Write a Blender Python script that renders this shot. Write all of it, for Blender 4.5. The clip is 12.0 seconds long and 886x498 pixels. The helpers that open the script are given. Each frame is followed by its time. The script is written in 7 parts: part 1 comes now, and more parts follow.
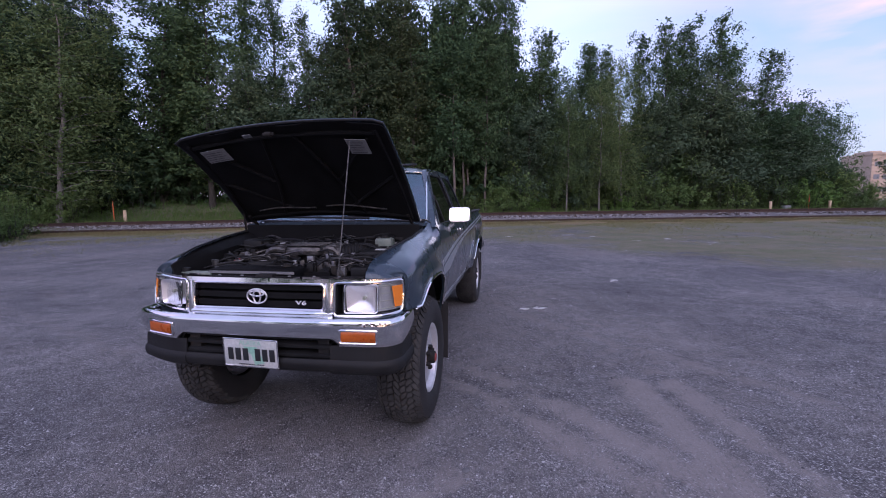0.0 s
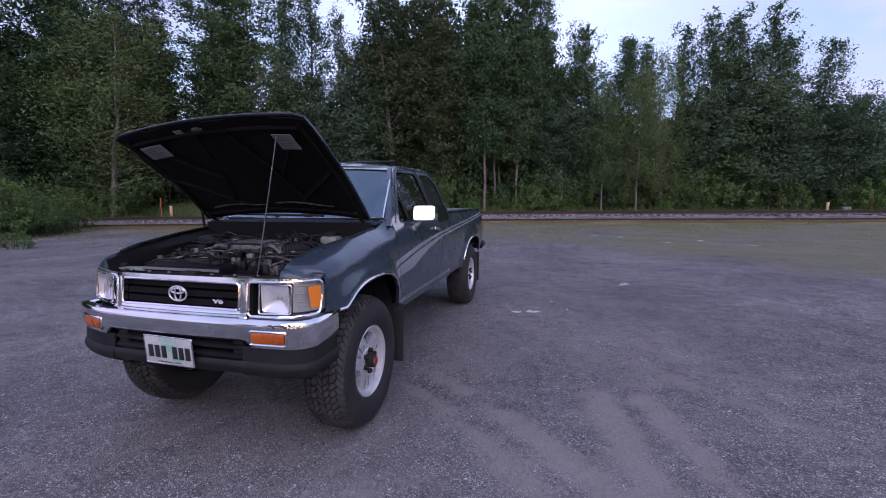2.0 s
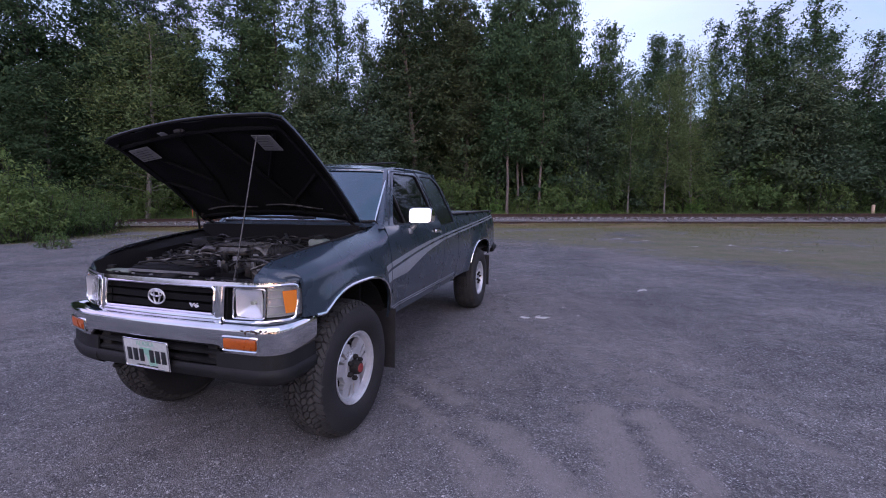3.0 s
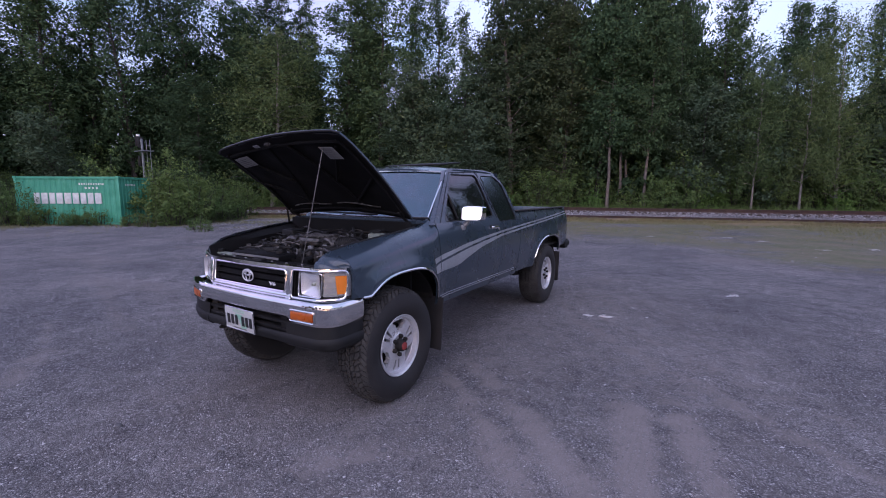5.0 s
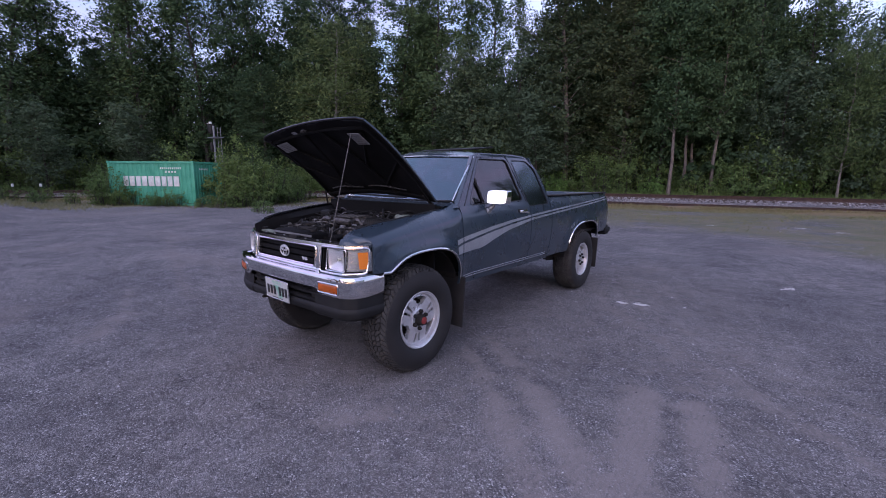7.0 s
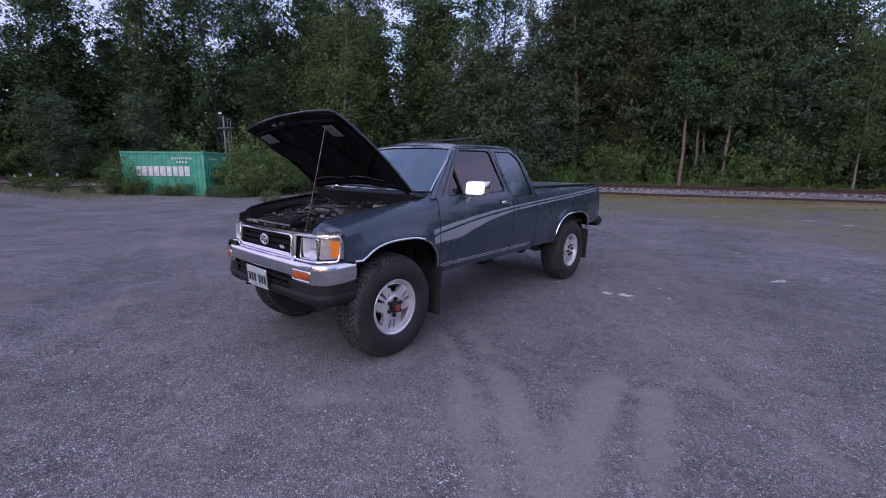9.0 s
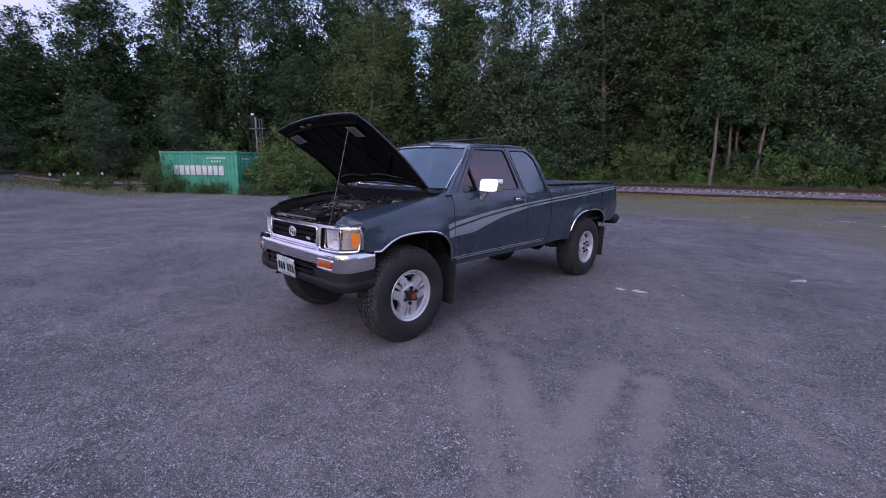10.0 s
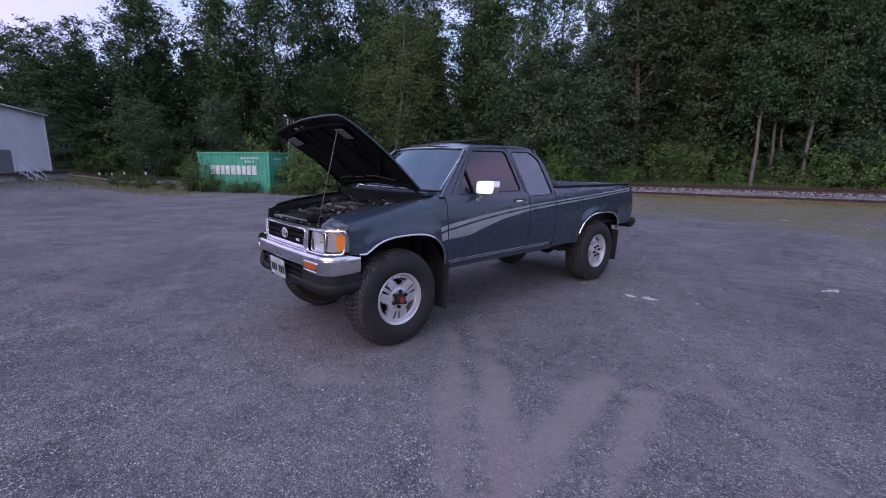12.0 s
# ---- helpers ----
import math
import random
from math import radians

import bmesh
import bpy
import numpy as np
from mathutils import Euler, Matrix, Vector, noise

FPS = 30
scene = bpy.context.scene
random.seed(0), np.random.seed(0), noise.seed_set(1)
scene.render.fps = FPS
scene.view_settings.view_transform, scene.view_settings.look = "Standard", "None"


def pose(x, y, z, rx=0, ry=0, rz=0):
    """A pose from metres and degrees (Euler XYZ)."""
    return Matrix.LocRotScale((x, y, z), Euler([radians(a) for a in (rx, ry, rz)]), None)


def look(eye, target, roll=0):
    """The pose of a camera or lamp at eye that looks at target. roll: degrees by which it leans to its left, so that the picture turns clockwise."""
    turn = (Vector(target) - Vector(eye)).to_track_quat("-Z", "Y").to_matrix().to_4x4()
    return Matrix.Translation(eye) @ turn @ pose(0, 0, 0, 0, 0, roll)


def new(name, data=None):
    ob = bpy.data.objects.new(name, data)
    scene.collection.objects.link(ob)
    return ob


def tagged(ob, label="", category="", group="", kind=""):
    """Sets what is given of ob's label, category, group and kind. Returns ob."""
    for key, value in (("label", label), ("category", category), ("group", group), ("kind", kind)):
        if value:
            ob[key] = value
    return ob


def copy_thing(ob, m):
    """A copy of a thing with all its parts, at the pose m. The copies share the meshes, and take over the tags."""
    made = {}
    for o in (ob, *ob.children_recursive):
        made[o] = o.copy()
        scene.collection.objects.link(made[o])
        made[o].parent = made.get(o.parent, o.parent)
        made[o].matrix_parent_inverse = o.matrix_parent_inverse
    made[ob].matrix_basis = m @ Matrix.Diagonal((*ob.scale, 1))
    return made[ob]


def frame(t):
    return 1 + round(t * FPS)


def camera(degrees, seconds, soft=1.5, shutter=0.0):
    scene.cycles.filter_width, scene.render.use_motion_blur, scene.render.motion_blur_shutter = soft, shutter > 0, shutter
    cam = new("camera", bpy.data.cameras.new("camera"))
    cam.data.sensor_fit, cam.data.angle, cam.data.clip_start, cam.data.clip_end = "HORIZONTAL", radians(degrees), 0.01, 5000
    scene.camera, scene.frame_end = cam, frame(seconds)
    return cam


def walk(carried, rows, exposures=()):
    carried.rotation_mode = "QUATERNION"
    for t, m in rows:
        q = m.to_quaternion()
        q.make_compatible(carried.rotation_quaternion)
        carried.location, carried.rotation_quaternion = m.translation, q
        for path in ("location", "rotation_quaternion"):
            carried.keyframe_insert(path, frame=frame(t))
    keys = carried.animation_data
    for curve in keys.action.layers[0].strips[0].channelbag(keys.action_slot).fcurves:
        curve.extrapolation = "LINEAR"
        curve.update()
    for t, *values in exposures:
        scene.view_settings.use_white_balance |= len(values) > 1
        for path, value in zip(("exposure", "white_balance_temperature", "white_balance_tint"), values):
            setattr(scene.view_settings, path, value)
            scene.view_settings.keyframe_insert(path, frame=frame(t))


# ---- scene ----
cam = camera(92.4, 12.0, 1.0)
PATH = [
    (0, (1.345, -2.61, 1.372), (0.991, -0.654, 1.149), -0.7),
    (0.5, (1.396, -2.553, 1.35), (1.02, -0.602, 1.122), -0.3),
    (1, (1.497, -2.413, 1.358), (1.093, -0.468, 1.13), -0.4),
    (1.5, (1.71, -2.362, 1.345), (1.263, -0.426, 1.119), -0.5),
    (2, (1.889, -2.359, 1.366), (1.366, -0.443, 1.136), -0.3),
    (2.5, (1.979, -2.251, 1.365), (1.393, -0.353, 1.132), -0.3),
    (2.7, (2.012, -2.198, 1.357), (1.411, -0.303, 1.137), -0.3),
    (4.3, (2.385, -2.220, 1.428), (1.488, -0.453, 1.168), 0.1),
    (4.5, (2.427, -2.234, 1.417), (1.485, -0.488, 1.163), 0.1),
    (5, (2.529, -2.296, 1.427), (1.484, -0.61, 1.168), 0.2),
    (5.5, (2.665, -2.227, 1.42), (1.524, -0.607, 1.15), 0.2),
    (6, (2.777, -2.176, 1.413), (1.592, -0.592, 1.118), 0.3),
    (6.5, (2.791, -2.192, 1.411), (1.575, -0.637, 1.098), 0.3),
    (7, (2.811, -2.284, 1.418), (1.569, -0.751, 1.09), 0.5),
    (7.2, (2.815, -2.321, 1.425), (1.565, -0.796, 1.091), 0.5),
    (9, (3.081, -2.172, 1.427), (1.804, -0.677, 1.055), 0.6),
    (9.5, (3.169, -2.222, 1.414), (1.873, -0.745, 1.041), 0.6),
    (10, (3.299, -2.28, 1.418), (1.937, -0.865, 1.042), 0.6),
    (10.5, (3.377, -2.27, 1.454), (1.932, -0.94, 1.072), 0.6),
    (11, (3.39, -2.186, 1.44), (1.931, -0.871, 1.062), 0.6),
    (11.5, (3.425, -2.07, 1.438), (1.966, -0.756, 1.059), 0.6),
    (12, (3.477, -1.994, 1.439), (2.015, -0.682, 1.06), 0.6),
]
EXPOSURE, KELVIN, TINT = 1.17, 5920, 24
SKY_STRENGTH, SUN_STRENGTH, VEIL = 0.13, 0.75, 0.45
VEIL_COLOUR, CLOUD_COLOUR = (2.9, 3.85, 5.3, 1), (4.3, 3.2, 5.0, 1)
walk(cam, [(t, look(eye, target, roll)) for t, eye, target, roll in PATH], exposures=[(0.0, EXPOSURE, KELVIN, TINT)])

# ---- dusk sky and the low sun behind the camera ----
SUN_EL, SUN_ROT = radians(4.0), radians(150.0)
world = bpy.data.worlds.new("dusk_sky")
scene.world = world
world.use_nodes = True
wn, wl = world.node_tree.nodes, world.node_tree.links
wn.clear()
w_out = wn.new("ShaderNodeOutputWorld")
w_bg = wn.new("ShaderNodeBackground")
w_sky = wn.new("ShaderNodeTexSky")
w_sky.sky_type = "NISHITA"
w_sky.sun_disc = False
w_sky.sun_elevation, w_sky.sun_rotation = SUN_EL, SUN_ROT
w_sky.dust_density, w_sky.ozone_density, w_sky.air_density = 1.2, 1.6, 1.0
# thin evening cloud: a pale veil everywhere and rosy streaks
w_co = wn.new("ShaderNodeTexCoord")
w_map = wn.new("ShaderNodeMapping")
w_map.inputs["Scale"].default_value = (1.0, 1.0, 3.2)
w_map.inputs["Location"].default_value = (0.35, 0.2, 0.1)
w_no = wn.new("ShaderNodeTexNoise")
w_no.inputs["Scale"].default_value, w_no.inputs["Detail"].default_value = 2.1, 5.0
w_no.inputs["Distortion"].default_value = 0.6
w_ra = wn.new("ShaderNodeValToRGB")
w_ra.color_ramp.elements[0].position, w_ra.color_ramp.elements[0].color = 0.36, (0, 0, 0, 1)
w_ra.color_ramp.elements[1].position, w_ra.color_ramp.elements[1].color = 0.68, (1, 1, 1, 1)
w_veil = wn.new("ShaderNodeMixRGB")
w_veil.inputs[0].default_value = VEIL
w_veil.inputs[2].default_value = VEIL_COLOUR
w_mix = wn.new("ShaderNodeMixRGB")
w_mix.inputs[2].default_value = CLOUD_COLOUR
w_amt = wn.new("ShaderNodeMath")
w_amt.operation = "MULTIPLY"
w_amt.inputs[1].default_value = 0.4
wl.new(w_co.outputs["Generated"], w_map.inputs["Vector"])
wl.new(w_map.outputs["Vector"], w_no.inputs["Vector"])
wl.new(w_no.outputs["Fac"], w_ra.inputs["Fac"])
wl.new(w_ra.outputs["Color"], w_amt.inputs[0])
wl.new(w_sky.outputs["Color"], w_veil.inputs[1])
wl.new(w_veil.outputs["Color"], w_mix.inputs[1])
wl.new(w_amt.outputs["Value"], w_mix.inputs["Fac"])


def toward(bearing, height, lo, hi):
    """How near the sky's direction is to a bearing and height, 0..1."""
    b, h = radians(bearing), radians(height)
    dot = wn.new("ShaderNodeVectorMath")
    dot.operation = "DOT_PRODUCT"
    dot.inputs[1].default_value = (math.sin(b) * math.cos(h), math.cos(b) * math.cos(h), math.sin(h))
    wl.new(w_co.outputs["Generated"], dot.inputs[0])
    rng_ = wn.new("ShaderNodeMapRange")
    rng_.interpolation_type = "SMOOTHSTEP"
    rng_.inputs["From Min"].default_value, rng_.inputs["From Max"].default_value = lo, hi
    wl.new(dot.outputs["Value"], rng_.inputs["Value"])
    return rng_.outputs["Result"]


def sky_layer(below, amount, colour, share):
    mul = wn.new("ShaderNodeMath")
    mul.operation = "MULTIPLY"
    mul.inputs[1].default_value = share
    wl.new(amount, mul.inputs[0])
    nd = wn.new("ShaderNodeMixRGB")
    nd.inputs[2].default_value = colour
    wl.new(mul.outputs["Value"], nd.inputs["Fac"])
    wl.new(below, nd.inputs[1])
    return nd.outputs["Color"]


# pale afterglow over the woods, and a rosy cloud to its right
glow = sky_layer(w_mix.outputs["Color"], toward(-10, 26, 0.86, 1.0), (4.0, 5.0, 6.4, 1), 0.4)
w_map2 = wn.new("ShaderNodeMapping")
w_map2.inputs["Rotation"].default_value = (0.0, radians(-28), radians(30))
w_map2.inputs["Scale"].default_value = (2.0, 2.0, 9.0)
w_no2 = wn.new("ShaderNodeTexNoise")
w_no2.inputs["Scale"].default_value, w_no2.inputs["Detail"].default_value = 2.4, 6.0
w_ra2 = wn.new("ShaderNodeValToRGB")
w_ra2.color_ramp.elements[0].position, w_ra2.color_ramp.elements[1].position = 0.40, 0.66
wl.new(w_co.outputs["Generated"], w_map2.inputs["Vector"])
wl.new(w_map2.outputs["Vector"], w_no2.inputs["Vector"])
wl.new(w_no2.outputs["Fac"], w_ra2.inputs["Fac"])
streak = wn.new("ShaderNodeMath")
streak.operation = "MULTIPLY"
wl.new(w_ra2.outputs["Color"], streak.inputs[0])
wl.new(toward(40, 23, 0.965, 0.998), streak.inputs[1])
rosy = sky_layer(glow, streak.outputs["Value"], (5.4, 3.5, 5.2, 1), 0.7)
rosy = sky_layer(rosy, toward(-104, 22, 0.90, 1.0), (3.9, 3.1, 5.2, 1), 0.55)
wl.new(rosy, w_bg.inputs["Color"])
wl.new(w_bg.outputs["Background"], w_out.inputs["Surface"])
w_bg.inputs["Strength"].default_value = SKY_STRENGTH

sun_data = bpy.data.lights.new("evening_sun", "SUN")
sun_data.energy, sun_data.angle, sun_data.color = SUN_STRENGTH, radians(75), (1.0, 0.86, 0.84)
sun_ob = new("evening_sun", sun_data)
sun_ob.matrix_world = look((6, -18, 12), (0, 0, 0))

# ---- materials ----
class Mat:
    """A small builder round one node material."""

    def __init__(self, name, colour=(0.5, 0.5, 0.5), rough=0.5, metal=0.0, **more):
        self.m = bpy.data.materials.new(name)
        self.m.use_nodes = True
        self.n, self.l = self.m.node_tree.nodes, self.m.node_tree.links
        self.b = self.n["Principled BSDF"]
        self.b.inputs["Base Color"].default_value = (*colour, 1)
        self.b.inputs["Roughness"].default_value = rough
        self.b.inputs["Metallic"].default_value = metal
        for key, value in more.items():
            self.b.inputs[key.replace("_", " ")].default_value = value

    def node(self, kind, **values):
        nd = self.n.new(kind)
        for key, value in values.items():
            nd.inputs[key].default_value = value
        return nd

    def coords(self):
        return self.n.new("ShaderNodeTexCoord").outputs["Object"]

    def noise(self, scale, detail=4.0, rough=0.55, vector=None):
        nd = self.node("ShaderNodeTexNoise", Scale=scale, Detail=detail, Roughness=rough)
        self.l.new(vector or self.coords(), nd.inputs["Vector"])
        return nd.outputs["Fac"]

    def ramp(self, fac, stops):
        nd = self.n.new("ShaderNodeValToRGB")
        e = nd.color_ramp.elements
        while len(e) < len(stops):
            e.new(0.5)
        for el, (pos, col) in zip(e, stops):
            el.position = pos
            el.color = (*col, 1) if len(col) == 3 else col
        self.l.new(fac, nd.inputs["Fac"])
        return nd.outputs["Color"]

    def mix(self, fac, a, b, blend="MIX"):
        nd = self.n.new("ShaderNodeMixRGB")
        nd.blend_type = blend
        for slot, v in zip((0, 1, 2), (fac, a, b)):
            if isinstance(v, (int, float)):
                nd.inputs[slot].default_value = v
            elif isinstance(v, tuple):
                nd.inputs[slot].default_value = (*v, 1)
            else:
                self.l.new(v, nd.inputs[slot])
        return nd.outputs["Color"]

    def maths(self, op, a, b):
        nd = self.n.new("ShaderNodeMath")
        nd.operation = op
        for slot, v in zip((0, 1), (a, b)):
            if isinstance(v, (int, float)):
                nd.inputs[slot].default_value = v
            else:
                self.l.new(v, nd.inputs[slot])
        return nd.outputs["Value"]

    def bump(self, height, strength=0.3, distance=0.01):
        nd = self.node("ShaderNodeBump", Strength=strength, Distance=distance)
        self.l.new(height, nd.inputs["Height"])
        self.l.new(nd.outputs["Normal"], self.b.inputs["Normal"])

    def put(self, socket, out):
        self.l.new(out, self.b.inputs[socket])
        return self


def grey(v):
    return (v, v, v)


def worn(name, a, b, rough=0.5, metal=0.0, scale=8.0, bump=0.0, fine=90.0, **more):
    """Two-tone material with coarse stains and fine grain."""
    k = Mat(name, a, rough, metal, **more)
    big = k.noise(scale, 5)
    small = k.noise(fine, 3)
    col = k.ramp(big, [(0.35, a), (0.65, b)])
    k.put("Base Color", k.mix(0.25, col, k.ramp(small, [(0.3, grey(0.25)), (0.7, grey(0.75))]), "OVERLAY"))
    k.put("Roughness", k.ramp(big, [(0.3, grey(max(rough - 0.08, 0.02))), (0.7, grey(min(rough + 0.1, 1)))]))
    if bump:
        k.bump(small, bump, 0.004)
    return k.m


def make_paint():
    k = Mat("teal_paint", (0.028, 0.048, 0.052), 0.3, 0.28, Coat_Weight=0.8, Coat_Roughness=0.03, Coat_IOR=1.45, Specular_IOR_Level=0.25)
    fl = k.noise(900, 2)
    film = k.noise(5, 4)
    k.put("Base Color", k.mix(film, k.ramp(fl, [(0.3, (0.024, 0.038, 0.053)), (0.7, (0.050, 0.073, 0.099))]), (0.037, 0.055, 0.077)))
    k.put("Roughness", k.ramp(film, [(0.3, grey(0.24)), (0.7, grey(0.32))]))
    k.put("Coat Roughness", k.ramp(k.noise(14, 5), [(0.3, grey(0.02)), (0.75, grey(0.08))]))
    return k.m


def make_chrome():
    k = Mat("chrome", (0.78, 0.78, 0.8), 0.08, 1.0)
    s = k.noise(30, 6)
    k.put("Roughness", k.ramp(s, [(0.4, grey(0.04)), (0.8, grey(0.13))]))
    k.put("Base Color", k.ramp(k.noise(6, 4), [(0.25, grey(0.72)), (0.6, grey(0.84))]))
    return k.m


def make_glass(name, colour, rough=0.02, ior=1.45, tint=(1, 1, 1)):
    k = Mat(name, colour, rough, 0.0, Transmission_Weight=1.0, IOR=ior, Specular_Tint=(*tint, 1))
    k.put("Roughness", k.ramp(k.noise(9, 5), [(0.3, grey(rough)), (0.8, grey(rough + 0.05))]))
    return k.m


def make_leaf(name, dark, light):
    k = Mat(name, dark, 0.6)
    geo = k.n.new("ShaderNodeNewGeometry")
    inf = k.n.new("ShaderNodeObjectInfo")
    col = k.ramp(geo.outputs["Random Per Island"], [(0.0, dark), (0.6, tuple((p + q) / 2 for p, q in zip(dark, light))), (1.0, light)])
    tint = k.ramp(inf.outputs["Random"], [(0.0, (0.36, 0.43, 0.40)), (0.5, (0.48, 0.5, 0.47)), (1.0, (0.58, 0.56, 0.44))])
    col = k.mix(0.6, col, tint, "OVERLAY")
    k.put("Base Color", col)
    k.b.inputs["Specular IOR Level"].default_value = 0.12
    # light passes through a leaf
    tr = k.n.new("ShaderNodeBsdfTranslucent")
    mx = k.n.new("ShaderNodeMixShader")
    mx.inputs[0].default_value = 0.3
    out = k.n["Material Output"]
    k.l.new(col, tr.inputs["Color"])
    k.l.new(k.b.outputs[0], mx.inputs[1])
    k.l.new(tr.outputs[0], mx.inputs[2])
    k.l.new(mx.outputs[0], out.inputs["Surface"])
    return k.m


def make_bark(name, a, b):
    k = Mat(name, a, 0.9)
    mp = k.node("ShaderNodeMapping", Scale=(1, 1, 0.25))
    k.l.new(k.coords(), mp.inputs["Vector"])
    n1 = k.noise(14, 6, 0.6, mp.outputs["Vector"])
    k.put("Base Color", k.ramp(n1, [(0.3, a), (0.62, b)]))
    k.bump(n1, 0.6, 0.03)
    return k.m


def make_ground():
    k = Mat("gravel_lot", (0.14, 0.13, 0.13), 0.95)
    co = k.coords()
    layers = {}
    for nm in ("dust", "haze", "grass", "straw"):
        layers[nm] = k.n.new("ShaderNodeAttribute")
        layers[nm].attribute_name = nm
    vor = k.node("ShaderNodeTexVoronoi", Scale=135.0)
    k.l.new(co, vor.inputs["Vector"])
    vor2 = k.node("ShaderNodeTexVoronoi", Scale=300.0)
    k.l.new(co, vor2.inputs["Vector"])
    def chance(v):
        """An even random number for each cell."""
        nd = k.n.new("ShaderNodeSeparateColor")
        k.l.new(v.outputs["Color"], nd.inputs["Color"])
        return nd.outputs[0]

    stone = k.ramp(chance(vor), [(0.0, (0.03, 0.031, 0.035)), (0.5, (0.11, 0.11, 0.12)), (0.8, (0.22, 0.22, 0.232)), (0.94, (0.42, 0.42, 0.43)), (1.0, (0.80, 0.79, 0.80))])
    grit = k.ramp(chance(vor2), [(0.0, (0.04, 0.04, 0.044)), (0.5, (0.12, 0.12, 0.13)), (0.85, (0.25, 0.25, 0.262)), (1.0, (0.7, 0.69, 0.7))])
    mixed = k.mix(k.ramp(k.noise(1.6, 7, 0.65, co), [(0.38, grey(0.1)), (0.62, grey(0.75))]), stone, grit)
    gaps = k.ramp(vor.outputs["Distance"], [(0.35, grey(0.5)), (0.75, grey(0.22))])
    mixed = k.mix(0.6, mixed, gaps, "OVERLAY")
    # clusters of coarser stones and trampled fines
    clump = k.ramp(k.noise(24, 6, 0.8, co), [(0.36, grey(0.34)), (0.5, grey(0.5)), (0.66, grey(0.68))])
    mixed = k.mix(0.8, mixed, clump, "OVERLAY")
    tramp = k.ramp(k.noise(4.5, 8, 0.78, co), [(0.36, grey(0.33)), (0.64, grey(0.67))])
    mixed = k.mix(0.8, mixed, tramp, "OVERLAY")
    patch = k.ramp(k.noise(0.4, 8, 0.72, co), [(0.35, (0.33, 0.328, 0.34)), (0.50, (0.505, 0.497, 0.485)), (0.65, (0.715, 0.69, 0.655))])
    col = k.mix(0.9, mixed, patch, "OVERLAY")
    fine = k.noise(300, 4, 0.65, co)
    dust_c = k.ramp(fine, [(0.3, (0.145, 0.130, 0.124)), (0.7, (0.26, 0.236, 0.226))])
    # thin haze settles between the stones
    rag = k.noise(7.0, 7, 0.7, co)
    hz = k.maths("MULTIPLY", layers["haze"].outputs["Fac"], k.ramp(rag, [(0.36, grey(0.12)), (0.62, grey(0.72))]))
    col = k.mix(hz, col, dust_c)
    # packed tracks with ragged, stony edges
    edge = k.maths("ADD", layers["dust"].outputs["Fac"], k.maths("MULTIPLY", k.maths("SUBTRACT", rag, 0.5), 1.15))
    edge = k.maths("ADD", edge, k.maths("MULTIPLY", k.maths("SUBTRACT", k.noise(70, 4, 0.7, co), 0.5), 0.9))
    # tread prints left in the packed dust
    tread = k.node("ShaderNodeTexWave", Scale=9.0, Distortion=5.0, Detail=3.0)
    tread.inputs["Detail Scale"].default_value = 2.5
    k.l.new(co, tread.inputs["Vector"])
    tf = k.ramp(edge, [(0.28, grey(0.0)), (0.70, grey(0.84))])
    col = k.mix(k.maths("MULTIPLY", tf, k.ramp(tread.outputs["Fac"], [(0.1, grey(0.72)), (0.5, grey(1.0))])), col, k.mix(0.5, dust_c, k.ramp(k.noise(11, 5, 0.6, co), [(0.35, (0.182, 0.160, 0.150)), (0.65, (0.24, 0.213, 0.2))])))
    g_n = k.maths("ADD", k.maths("MULTIPLY", k.noise(0.45, 5, 0.6, co), 0.5), k.maths("MULTIPLY", k.noise(2.6, 9, 0.8, co), 0.5))
    g_edge = k.maths("ADD", layers["grass"].outputs["Fac"], k.maths("MULTIPLY", k.maths("MULTIPLY", k.maths("SUBTRACT", g_n, 0.5), 9.0), layers["grass"].outputs["Fac"]))
    g_f = k.ramp(g_edge, [(0.10, grey(0.0)), (0.70, grey(0.82))])
    g_c = k.mix(k.ramp(k.noise(0.9, 6, 0.7, co), [(0.40, grey(0.15)), (0.60, grey(0.85))]), k.ramp(k.noise(18, 9, 0.85, co), [(0.32, (0.045, 0.066, 0.018)), (0.5, (0.110, 0.132, 0.048)), (0.68, (0.21, 0.20, 0.10))]), k.ramp(k.noise(24, 9, 0.85, co), [(0.32, (0.10, 0.088, 0.06)), (0.5, (0.185, 0.162, 0.115)), (0.68, (0.29, 0.255, 0.19))]))
    col = k.mix(g_f, col, g_c)
    # straw-coloured strip beside the track
    st_e = k.maths("ADD", layers["straw"].outputs["Fac"], k.maths("MULTIPLY", k.maths("MULTIPLY", k.maths("SUBTRACT", k.noise(1.8, 8, 0.75, co), 0.5), 3.2), layers["straw"].outputs["Fac"]))
    straw = k.ramp(k.noise(30, 8, 0.85, co), [(0.32, (0.12, 0.085, 0.04)), (0.5, (0.24, 0.175, 0.09)), (0.68, (0.36, 0.28, 0.16))])
    col = k.mix(k.ramp(st_e, [(0.3, grey(0.0)), (0.8, grey(0.9))]), col, straw)
    k.put("Base Color", col)
    k.b.inputs["Specular IOR Level"].default_value = 0.25
    hgt = k.maths("ADD", k.maths("MULTIPLY", vor.outputs["Distance"], -1.0), k.maths("MULTIPLY", k.noise(8, 6, 0.6, co), 0.8))
    hgt = k.maths("MULTIPLY", hgt, k.maths("SUBTRACT", 1.1, tf))
    k.bump(hgt, 0.8, 0.008)
    return k.m


